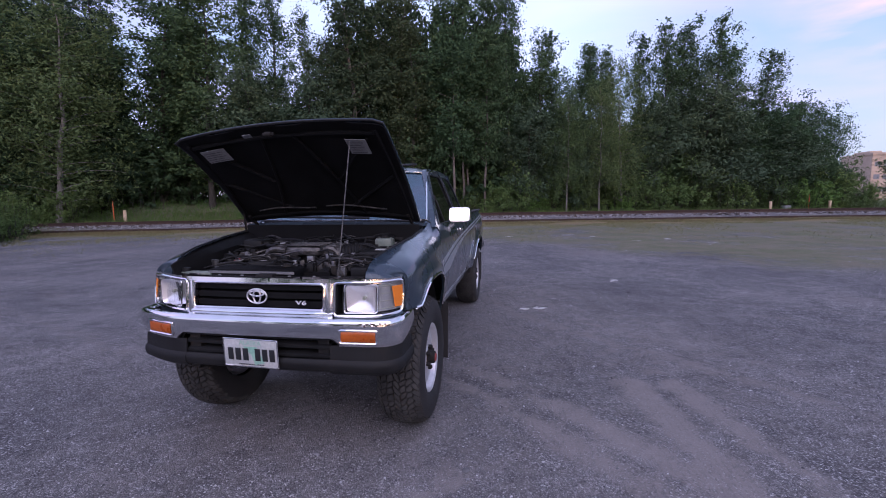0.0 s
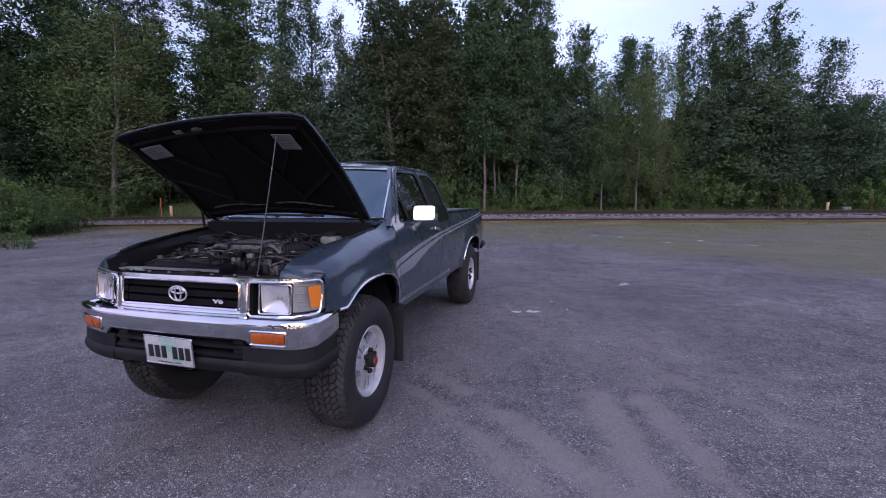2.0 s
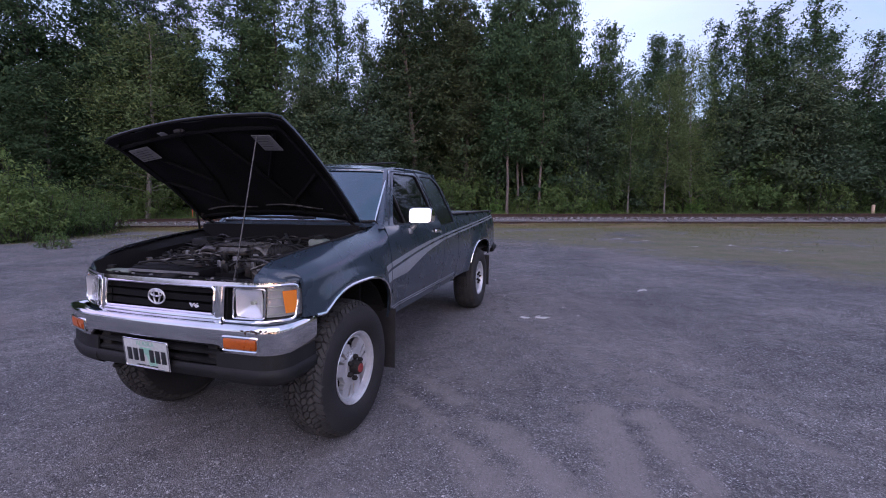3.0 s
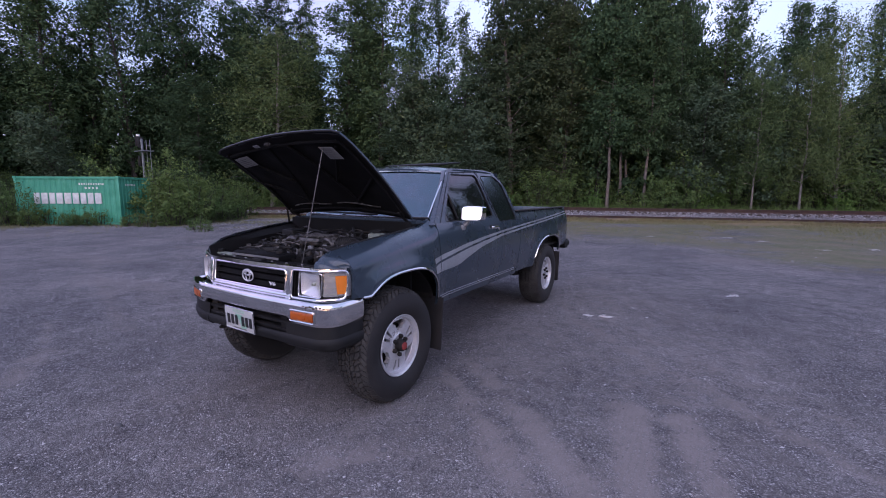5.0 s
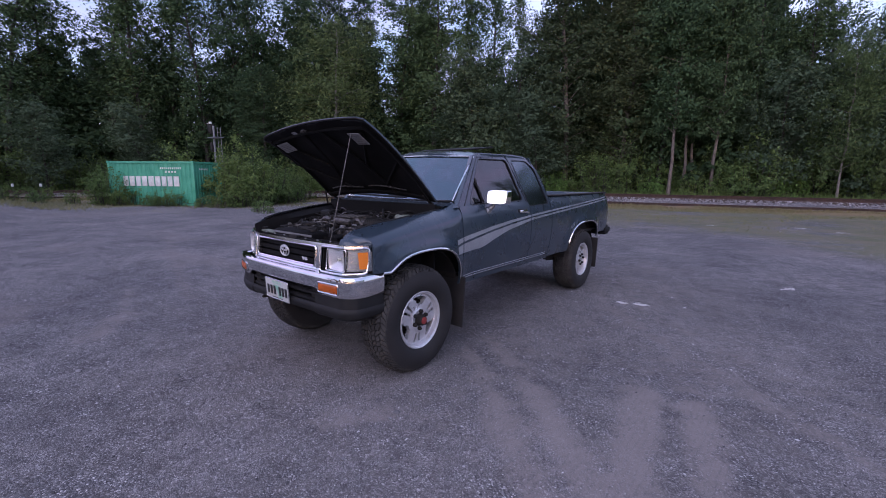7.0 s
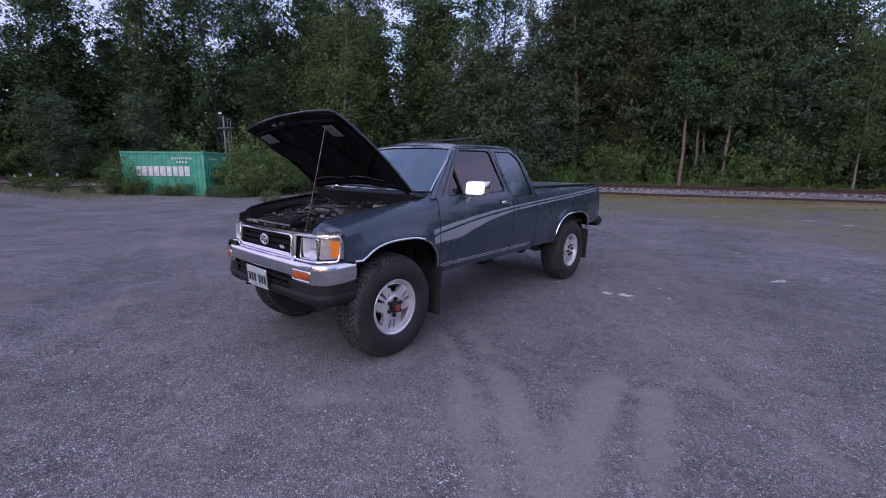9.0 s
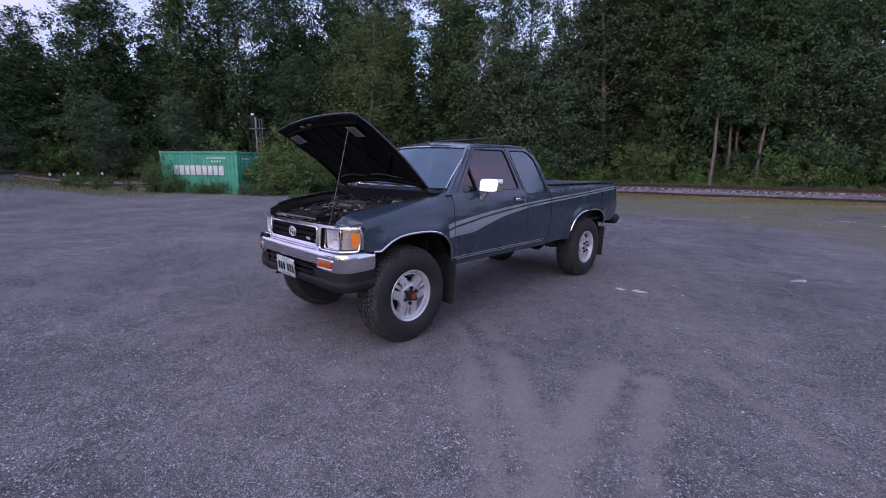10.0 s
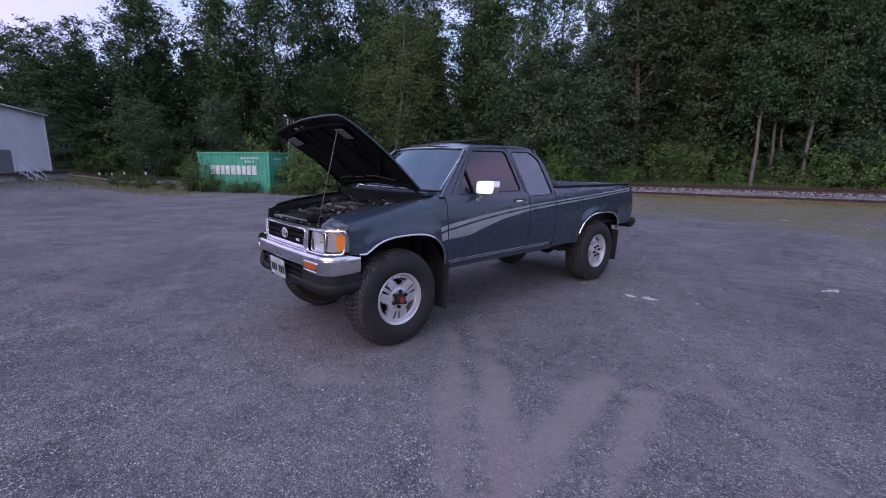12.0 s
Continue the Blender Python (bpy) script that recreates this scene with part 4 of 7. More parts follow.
# door handles and mirrors
for s in (1, -1):
    xh = body_x(1.48, 1.11)
    bm = box(nb(), s * (xh - 0.004), s * (xh + 0.022), 1.405, 1.545, 1.088, 1.120, 0.008)
    hd = part("door_handle", bm, CHROME, truck, "chrome door handle")
    part("handle_pocket", box(nb(), s * (xh - 0.006), s * (xh + 0.003), 1.385, 1.560, 1.065, 1.128, 0.004), BLACK_PLASTIC, hd)
    bm = nb()
    rows = []
    for w, h, d in ((0.078, 0.054, 0.0), (0.0815, 0.0575, 0.002), (0.084, 0.060, 0.007), (0.085, 0.061, 0.04), (0.085, 0.061, 0.078)):
        ring = []
        for q in range(29):
            b = 2 * math.pi * q / 28
            cx, cz = math.copysign(abs(math.cos(b)) ** 0.3, math.cos(b)), math.copysign(abs(math.sin(b)) ** 0.3, math.sin(b))
            ring.append((s * 0.858 + w * cx, 0.850 + d + 0.008 * cz + 0.026 * s * cx, 1.262 + h * cz))
        rows.append(ring)
    sheet(bm, rows)
    bm.verts.ensure_lookup_table()
    bm.faces.new([bm.verts[k] for k in range(28)])
    mir = part("door_mirror", bm, CHROME, truck, "chrome door mirror", 14)
    part("mirror_glass", box(nb(), s * 0.858 - 0.075, s * 0.858 + 0.075, 0.918, 0.930, 1.212, 1.312, 0.01), BLACK_PLASTIC, mir)
    bm = tube(nb(), [(s * 0.81, 0.90, 1.215), (s * 0.80, 0.895, 1.185), (s * 0.775, 0.885, 1.16)], [0.014, 0.017, 0.022], 10)
    box(bm, s * 0.752, s * 0.782, 0.845, 0.905, 1.115, 1.165, 0.012)
    part("mirror_arm", bm, GALVANISED, mir, "dull metal foot")
    part("lock_cylinder", tube(nb(), [(s * (body_x(1.57, 1.07) - 0.01), 1.585, 1.085), (s * (body_x(1.57, 1.07) + 0.004), 1.585, 1.085)], 0.012, 10), CHROME, truck)
    # mud flaps
    for yy, w0, w1, zt, zb in ((0.425, 0.56, 0.822, 0.62, 0.205), (3.60, 0.56, 0.79, 0.62, 0.21)):
        rows = [[(s * x, yy + 0.035 * (1 - t), zt + (zb - zt) * t) for x in spaced(w0, w1, 4)] for t in spaced(0, 1, 6)]
        part("mud_flap", sheet(nb(), rows, 0.012, lambda c: (0, 1, 0)), RUBBER, truck, "black rubber mud flap")
    # wheel-well liners
    for yc in (0.01, 3.105):
        rows = [[(s * x, yc + 0.475 * math.cos(a), 0.48 + 0.43 * math.sin(a)) for x in (0.42, 0.60, 0.735)] for a in [math.pi * k / 16 for k in range(17)]]
        part("wheel_well", sheet(nb(), rows, 0.01, lambda c: (0, 0, 1)), BLACK_PLASTIC, truck)
        part("well_wall", box(nb(), s * 0.41, s * 0.42, yc - 0.47, yc + 0.47, 0.50, 0.92), BLACK_PLASTIC, truck)

# chassis below
bm = nb()
for s in (1, -1):
    box(bm, s * 0.33, s * 0.41, -0.50, 4.05, 0.50, 0.60)
for y in (0.35, 1.1, 1.9, 2.6, 3.5):
    box(bm, -0.34, 0.34, y, y + 0.08, 0.52, 0.58)
part("chassis_frame", bm, DARK_METAL, truck)
bm = tube(nb(), [(-0.62, AX_R, HUB_Z), (0.62, AX_R, HUB_Z)], 0.045, 10)
lathe(bm, [(-0.12, 0.04), (-0.09, 0.11), (0.0, 0.135), (0.09, 0.11), (0.12, 0.04)], "y", 16, (0, AX_R, HUB_Z))
part("rear_axle", bm, DARK_METAL, truck)
bm = tube(nb(), [(-0.60, AX_F, HUB_Z), (0.60, AX_F, HUB_Z)], 0.04, 10)
box(bm, -0.16, 0.14, AX_F - 0.12, AX_F + 0.12, 0.30, 0.50, 0.04)
part("front_axle", bm, DARK_METAL, truck)
part("drive_shaft", tube(nb(), [(0.03, 0.9, 0.47), (0.0, AX_R - 0.1, 0.40)], 0.035, 8), DARK_METAL, truck)
part("exhaust_pipe", tube(nb(), [(0.22, 0.8, 0.47), (0.25, 2.3, 0.46), (0.50, 2.6, 0.50), (0.52, 3.9, 0.52)], 0.028, 8), DARK_METAL, truck)
part("gearbox", box(nb(), -0.16, 0.16, 0.3, 1.3, 0.42, 0.62, 0.04), DARK_METAL, truck)
for s in (1, -1):
    bm = nb()
    for k in range(3):
        tube(bm, [(s * 0.52, 2.45 + 0.08 * k, 0.47 - 0.022 * k), (s * 0.52, AX_R, 0.42 - 0.022 * k), (s * 0.52, 3.80 - 0.08 * k, 0.50 - 0.022 * k)], 0.014, 6)
    part("leaf_spring", bm, DARK_METAL, truck)
part("fuel_tank", box(nb(), 0.40, 0.66, 1.75, 2.45, 0.50, 0.66, 0.04), DARK_METAL, truck)


# wheels
def make_wheel(front=True):
    hub = new("wheel")
    hub.parent = truck
    R = 0.402
    prof = [(-0.090, 0.212), (-0.106, 0.235), (-0.118, 0.285), (-0.117, 0.335), (-0.108, 0.362), (-0.094, R - 0.034), (-0.05, R - 0.018), (0.07, R - 0.018), (0.118, R - 0.034), (0.132, 0.362), (0.143, 0.335), (0.145, 0.285), (0.135, 0.235), (0.115, 0.212)]
    tyre = part("tyre", lathe(nb(), prof, "x", 64), RUBBER, hub, "chunky all-terrain tyre")
    # tread lugs: uneven knobs that lock into one another, six rows across
    vs, fs = [], []
    n, across, half = 60, 7, 0.108
    jig = {}
    tr = random.Random(3)

    def knot(u, v):
        key = (round(u * 2) % (2 * n), round(v * 3))
        if key not in jig:
            jig[key] = (tr.uniform(-0.17, 0.17), tr.uniform(-0.15, 0.15))
        return u + jig[key][0], v + jig[key][1]

    def on_tyre(u, v, lift):
        x = (v / (across - 1) * 2 - 1) * half
        r = R - 0.030 * (abs(x) / (half * 1.09)) ** 3.2 - 0.017 * (1 - lift)
        x += 0.006
        g = 2 * math.pi * u / n + 0.05 * math.sin(v * 2.1)
        return (x, r * math.cos(g), r * math.sin(g))

    for j in range(across):
        for k in range(n):
            c = (k + 0.5 * (j % 2), j)
            ring = [knot(c[0] + du, c[1] + dv) for du, dv in ((0, 2 / 3), (0.5, 1 / 3), (0.5, -1 / 3), (0, -2 / 3), (-0.5, -1 / 3), (-0.5, 1 / 3))]
            mu, mv = sum(q[0] for q in ring) / 6, sum(q[1] for q in ring) / 6
            base = len(vs)
            for lift, shrink in ((0, 0.90), (1, 0.76)):
                vs += [on_tyre(mu + (u - mu) * shrink, mv + (v - mv) * shrink, lift) for u, v in ring]
            fs += [tuple(base + 6 + i for i in range(6))] + [(base + i, base + (i + 1) % 6, base + 6 + (i + 1) % 6, base + 6 + i) for i in range(6)]
    me = mesh_from("tread_lugs", vs, fs)
    finish(me, LUG_RUBBER, 0)
    lugs = new("tread", me)
    lugs.parent = tyre
    tagged(lugs, "", "", "", "stuff")
    # alloy rim: outer lip, dish and six pierced windows
    bm = lathe(nb(), [(-0.07, 0.205), (0.095, 0.202), (0.112, 0.208), (0.122, 0.216), (0.126, 0.212), (0.118, 0.196), (0.095, 0.190), (0.070, 0.186), (-0.08, 0.184)], "x", 56)
    rim = part("rim", bm, WHEEL_ALLOY, hub, "silver alloy rim")
    bm = nb()
    steps = 144
    rr = [0.042, 0.075, 0.084, 0.104, 0.112, 0.124, 0.150, 0.160, 0.174, 0.188]
    xx = [0.104, 0.106, 0.100, 0.100, 0.099, 0.098, 0.096, 0.095, 0.093, 0.088]
    grid = [[(xx[j], rr[j] * math.cos(2 * math.pi * i / steps), rr[j] * math.sin(2 * math.pi * i / steps)) for j in range(len(rr))] for i in range(steps)]
    V = [[bm.verts.new(p) for p in row] for row in grid]
    for i in range(steps):
        for j in range(len(rr) - 1):
            ph = i % 48
            # three wide windows, and between them three pairs of narrow slots
            wide = j in (4, 5, 6, 7) and abs(ph - 11.5) < (5, 7.5, 9.5, 10.5)[j - 4]
            slot = 3 <= j <= 7 and (31 <= ph <= 33 or 38 <= ph <= 40)
            if not (wide or slot):
                bm.faces.new((V[i][j], V[i][j + 1], V[(i + 1) % steps][j + 1], V[(i + 1) % steps][j]))
    ex = bmesh.ops.extrude_face_region(bm, geom=list(bm.faces), use_keep_orig=True)
    bmesh.ops.translate(bm, vec=(-0.035, 0, 0), verts=[g for g in ex["geom"] if isinstance(g, bmesh.types.BMVert)])
    part("spoke_disc", bm, WHEEL_ALLOY, rim, "six-spoke face")
    part("brake_drum", lathe(nb(), [(0.02, 0.0), (0.02, 0.15), (-0.06, 0.16), (-0.06, 0.0)], "x", 28), DARK_METAL, hub)
    part("hub", lathe(nb(), [(0.09, 0.050), (0.108, 0.048), (0.116, 0.042), (0.145, 0.038), (0.150, 0.032), (0.150, 0.0)] if front else [(0.09, 0.050), (0.100, 0.048), (0.106, 0.042), (0.112, 0.030), (0.113, 0.0)], "x", 24), DARK_METAL if front else ALLOY, hub, "dark locking hub" if front else "bare metal axle end")
    if front:
        part("hub_cap", lathe(nb(), [(0.149, 0.027), (0.155, 0.025), (0.157, 0.014), (0.156, 0.0)], "x", 20), RED_CAP, hub, "red hub centre")
    for k in range(6):
        a = 2 * math.pi * (k + 0.5) / 6
        bm = lathe(nb(), [(0.09, 0.016), (0.124, 0.015), (0.130, 0.010), (0.130, 0.0)], "x", 6, (0, 0.064 * math.cos(a), 0.064 * math.sin(a)))
        part("lug_nut", bm, DARK_METAL, hub)
    return hub


wheel = make_wheel()
TYRE_X = 0.655
wheel.matrix_basis = pose(TYRE_X + 0.018, AX_F, 0.386, 53, 0, 0)
rear_wheel = make_wheel(False)
rear_wheel.matrix_basis = pose(TYRE_X - 0.005, AX_R, 0.388, 41, 0, 0)
copy_thing(wheel, pose(-TYRE_X + 0.015, AX_F + 0.03, 0.392, 23, 0, 180))
copy_thing(rear_wheel, pose(-TYRE_X + 0.005, AX_R, 0.388, 70, 0, 180))

# ---- nose of the truck ----
def nose_y(x):
    if x < 0:
        return -0.655 + 0.010 * (x / 0.4) ** 2 + 0.110 * max(0.0, (-x - 0.40) / 0.347) ** 1.3
    return -0.655 + 0.025 * (x / 0.6) ** 2 + 0.118 * max(0.0, (x - 0.6) / 0.15) ** 2


def bent(bm, x0, x1, z0, z1, front, back, n=10, lean=0.0):
    """A bar that follows the bow of the nose; front and back are distances behind it."""
    xs = spaced(x0, x1, n)
    ring = [[bm.verts.new((x, nose_y(x) + d + lean * (z - 0.8), z)) for d, z in ((front, z0), (front, z1), (back, z1), (back, z0))] for x in xs]
    for a, b in zip(ring, ring[1:]):
        for k in range(4):
            bm.faces.new((a[k], b[k], b[(k + 1) % 4], a[(k + 1) % 4]))
    bm.faces.new(ring[0])
    bm.faces.new(ring[-1])
    return bm


def soften(bm, r):
    es = [e for e in bm.edges if len(e.link_faces) == 2 and e.calc_face_angle(0) > 0.6]
    bmesh.ops.bevel(bm, geom=es, offset=r, segments=2, profile=0.5, affect="EDGES")
    return bm


LEAN = 0.12
grille = new("grille")
grille.parent = truck
bm = bent(nb(), -0.742, 0.742, 0.964, 0.987, -0.003, 0.05, 28, LEAN)
part("grille_top_bar", soften(bm, 0.006), CHROME, grille, "bright chrome")


def shell(x, z, bulge):
    return (x, nose_y(x) + LEAN * (z - 0.8) - bulge, z)


rows = [[shell(x, z, 0.010 * math.sin(math.pi * t) ** 0.6 - 0.004) for t, z in [(k / 8, 0.788 + 0.038 * k / 8) for k in range(9)]] for x in spaced(-0.418, 0.418, 20)]
part("grille_bottom_bar", sheet(nb(), rows, 0.03, lambda c: (0, 1, 0)), CHROME, grille, "bright chrome")
for s in (1, -1):
    rows = [[shell(s * (0.372 + 0.046 * t), z, 0.005 * math.sin(math.pi * t) ** 0.6) for t in spaced(0, 1, 14)] for z in spaced(0.790, 0.966, 8)]
    part("grille_pillar", sheet(nb(), rows, 0.03, lambda c: (0, 1, 0)), CHROME, grille, "bright chrome")
# inner bright rim of the opening
loop = rounded([(-0.372, 0.828), (0.372, 0.828), (0.372, 0.960), (-0.372, 0.960)], 0.022, 5)
part("grille_rim", tube(nb(), [(x, nose_y(x) - 0.003 + LEAN * (z - 0.8), z) for x, z in loop + loop[:1]], 0.007, 6, False), CHROME, grille, "bright chrome")
part("grille_back", bent(nb(), -0.38, 0.38, 0.80, 0.97, 0.075, 0.083, 10, LEAN), UNDERHOOD, grille)
for z in (0.850, 0.893, 0.936):
    bm = bent(nb(), -0.37, 0.37, z - 0.015, z + 0.015, 0.026, 0.075, 12, LEAN)
    part("grille_slat", soften(bm, 0.006), UNDERHOOD, grille, "matt black slat")
bm = nb()
for a, b, cx, cz in ((0.056, 0.038, 0, 0), (0.020, 0.036, 0, 0), (0.040, 0.013, 0, 0.014)):
    tube(bm, [(cx + a * math.cos(t), nose_y(0) + 0.012, 0.893 + cz + b * math.sin(t)) for t in [2 * math.pi * k / 32 for k in range(33)]], 0.0045, 6, False)
part("emblem", bm, WHEEL_ALLOY, grille, "chrome oval badge")
lettering("engine_badge", "V6", 0.036, Matrix.Translation((0.245, nose_y(0.245) + 0.012, 0.862)) @ Matrix.Rotation(radians(90), 4, "X") @ Matrix.Diagonal((1.5, 0.85, 1, 1)), WHITE_SHEET, grille, "chrome V6 badge", 0.004)

for s in (1, -1):
    lamp = new("headlamp_unit")
    lamp.parent = truck
    # chrome bezel round lamp and turn signal
    loop = rounded([(0.425, 0.802), (0.56, 0.802), (0.66, 0.803), (0.70, 0.804), (0.742, 0.806), (0.747, 0.89), (0.744, 0.972), (0.70, 0.972), (0.66, 0.972), (0.56, 0.970), (0.425, 0.968)], 0.018, 3)
    part("bezel", tube(nb(), [(s * x, nose_y(s * x) + LEAN * (z - 0.8), z) for x, z in loop + loop[:1]], 0.007, 6, False), CHROME, lamp, "bright chrome bezel")
    part("lamp_housing", bent(nb(), s * 0.425, s * 0.748, 0.80, 0.986, 0.075, 0.09, 6, LEAN), BLACK_PLASTIC, lamp)
    part("housing_edge", bent(nb(), s * 0.422, s * 0.434, 0.80, 0.986, 0.015, 0.09, 3, LEAN), BLACK_PLASTIC, lamp)
    # reflector bowl behind a clear lens
    bm = nb()
    rows = []
    for k in range(7):
        q = k / 6
        rows.append([(s * (0.560 + 0.080 * q * math.copysign(abs(math.cos(t)) ** 0.25, math.cos(t))), nose_y(s * 0.560) + 0.052 - 0.028 * q * q, 0.888 + 0.070 * q * math.copysign(abs(math.sin(t)) ** 0.25, math.sin(t))) for t in [2 * math.pi * j / 28 for j in range(29)]])
    part("reflector", sheet(bm, rows), REFLECTOR, lamp, "silvered reflector")
    part("bulb", tube(nb(), [(s * 0.572, nose_y(s * 0.572) + 0.06, 0.888), (s * 0.572, nose_y(s * 0.572) + 0.03, 0.888)], 0.01, 8), WHITE_PLASTIC, lamp)
    rows = []
    for i in range(13):
        z = 0.820 + 0.136 * i / 12
        rows.append([(s * x, nose_y(s * x) + 0.006 + LEAN * (z - 0.8) + 0.0006 * math.sin((x - 0.493) * 260) - 0.006 * math.sin(math.pi * i / 12), z) for x in spaced(0.480, 0.640, 22)])
    ln = part("headlamp_lens", sheet(nb(), rows, 0.006, lambda c: (0, 1, 0)), CLEAR_LENS, lamp, "fluted clear lens")
    ln.visible_shadow = False
    loop = rounded([(0.476, 0.816), (0.644, 0.816), (0.644, 0.958), (0.476, 0.958)], 0.014, 3)
    part("lens_rim", tube(nb(), [(s * x, nose_y(s * x) + 0.004 + LEAN * (z - 0.8), z) for x, z in loop + loop[:1]], 0.004, 6, False), CHROME, lamp)
    # turn signal that wraps round the corner: clear inner half, amber outer half
    def corner(u, z):
        """u 0..1 from the lamp's inner edge to its rear edge on the fender."""
        if u < 0.75:
            x = 0.648 + 0.094 * u / 0.75
            return (s * x, nose_y(s * x) + 0.003 + LEAN * (z - 0.8), z)
        t = (u - 0.75) / 0.25
        return (s * (0.742 + 0.013 * t), nose_y(s * 0.742) + 0.003 + 0.045 * t + LEAN * (z - 0.8) * (1 - t), z)

    for nm, u0, u1, mat, lab in (("turn_lens", 0.0, 1.0, CLEAR_LENS, "clear lens"),):
        rows = [[corner(u, z) for u in spaced(u0, u1, 8)] for z in spaced(0.812, 0.964, 10)]
        o = part(nm, sheet(nb(), rows, 0.006, lambda c: (-0.5 * s, 1, 0)), mat, lamp, lab)
        o.visible_shadow = False
    rows = [[Vector(corner(u, z)) + Vector((-s * 0.01, 0.022, 0)) for u in spaced(0.0, 0.97, 9)] for k, z in enumerate(spaced(0.818, 0.968, 6))]
    part("turn_reflector", sheet(nb(), rows), SILVER_DECAL, lamp)
    bm = nb()
    for z in spaced(0.836, 0.950, 3):
        part("turn_rib", tube(nb(), [corner(u, z) for u in spaced(0.02, 0.48, 5)], 0.0025, 5), WHITE_PLASTIC, lamp)
    rows = [[corner(u, z) for u in spaced((0.53 if s > 0 else 0.66) - 0.025 * k, 0.76, 7)] for k, z in enumerate(spaced(0.836, 0.944, 4))]
    part("amber_block", sheet(nb(), [[Vector(p) + Vector((s * 0.002, -0.004, 0)) for p in r] for r in rows], 0.004, lambda c: (0, 1, 0)), AMBER, lamp, "bright amber reflector")
# the fenders' front tips close the gap to the lamp bezels
for s in (1, -1):
    rows = []
    for t in spaced(0, 1, 6) + [1.25, 1.5, 1.75, 2.0]:
        row = []
        for k in range(13):
            a = k / 12 * math.pi / 2
            ru, rv = roll(k / 12)
            y0 = -0.470
            z1 = crown_z(y0) - shoulder(y0)
            xb, xe = body_x(y0, z1), 0.59
            p = Vector((s * (xe + (xb - xe) * ru), y0, z1 + shoulder(y0) * rv))
            xq = 0.747 - 0.167 * k / 12
            zq = 0.955 + 0.070 * math.sin(a) ** 0.8
            q = Vector((s * xq, nose_y(s * xq) + 0.060, zq))
            low = Vector((q.x, nose_y(q.x) + 0.032, min(q.z, 0.976)))
            if t <= 1:
                row.append(p.lerp(q, t) + Vector((0, 0, 0.010 * math.sin(math.pi * t))))
            else:
                f = (t - 1) * math.pi / 2
                row.append(Vector((q.x, q.y + (low.y - q.y) * math.sin(f), low.z + (q.z - low.z) * math.cos(f))))
        rows.append(row)
    part("fender_tip", sheet(nb(), rows, 0.012, lambda c: (0, 0.4, -1)), PAINT, truck)
# painted strip under the lamps
part("nose_strip", bent(nb(), -0.745, 0.745, 0.765, 0.800, 0.012, 0.06, 20, LEAN), PAINT, truck)

# ---- bumper ----
def bump_y(x):
    return -0.706 + 0.020 * (abs(x) / 0.62) ** 2.0


def right_y(x):
    """The bumper sweeps back a little earlier on its right."""
    return bump_y(x) + 0.080 * max(0.0, (x - 0.46) / 0.30) ** 1.6


def mark_y(x):
    return bump_y(x) if x < 0.62 else -0.686 + 0.130 * (1 - math.sqrt(max(0.0, 1 - ((x - 0.62) / 0.154) ** 2)))


def bumper_path():
    """Plan of the bumper from its right end to its left one."""
    half = []
    for x in spaced(0.0, 0.62, 12):
        half.append((x, bump_y(x)))
    for a in spaced(0, 1, 6)[1:]:
        t = a * math.pi / 2
        half.append((0.62 + 0.154 * math.sin(t), -0.686 + 0.130 * (1 - math.cos(t))))
    half += [(0.776, -0.47), (0.774, -0.392)]
    other = [(x, bump_y(x)) for x in spaced(0.0, 0.46, 9)] + [(x, right_y(x)) for x in spaced(0.50, 0.76, 8)] + [(0.770, -0.565), (0.775, -0.50), (0.775, -0.392)]
    return [(-x, y) for x, y in reversed(other[1:])] + half


BUMP = bumper_path()


def swept(profile, n0=0, n1=None, zshift=None):
    """Profile points (out, z) carried along the bumper's plan."""
    pts = BUMP[n0:n1]
    rows = []
    for i, (x, y) in enumerate(pts):
        x0, y0 = pts[max(i - 1, 0)]
        x1, y1 = pts[min(i + 1, len(pts) - 1)]
        d = Vector((x1 - x0, y1 - y0)).normalized()
        out = Vector((d.y, -d.x))
        rows.append([(x + o * out.x, y + o * out.y, zshift(x, z) if zshift else z) for o, z in profile])
    return rows


def cut(x, z):
    """The bumper's lower edge is higher over the middle openings."""
    if z < 0.70:
        k = min(max((0.445 - abs(x)) / 0.03, 0), 1)
        z = z + 0.052 * k * (0.70 - z) / 0.045
    return z


bumper = part("front_bumper", sheet(nb(), swept([(-0.06, 0.786), (-0.028, 0.795), (-0.012, 0.795), (-0.003, 0.788), (0.001, 0.776), (0.003, 0.755), (0.003, 0.725), (0.000, 0.695), (-0.005, 0.672), (-0.012, 0.659), (-0.022, 0.655), (-0.05, 0.655)], zshift=cut), 0.004, lambda c: (0, 0.6, -0.3)), CHROME, truck, "chrome front bumper")
prof = [(-0.03, 0.700), (-0.020, 0.658), (-0.016, 0.632), (-0.014, 0.604), (-0.013, 0.586), (-0.003, 0.574), (0.0, 0.552), (-0.008, 0.524), (-0.034, 0.504), (-0.09, 0.497), (-0.16, 0.500)]
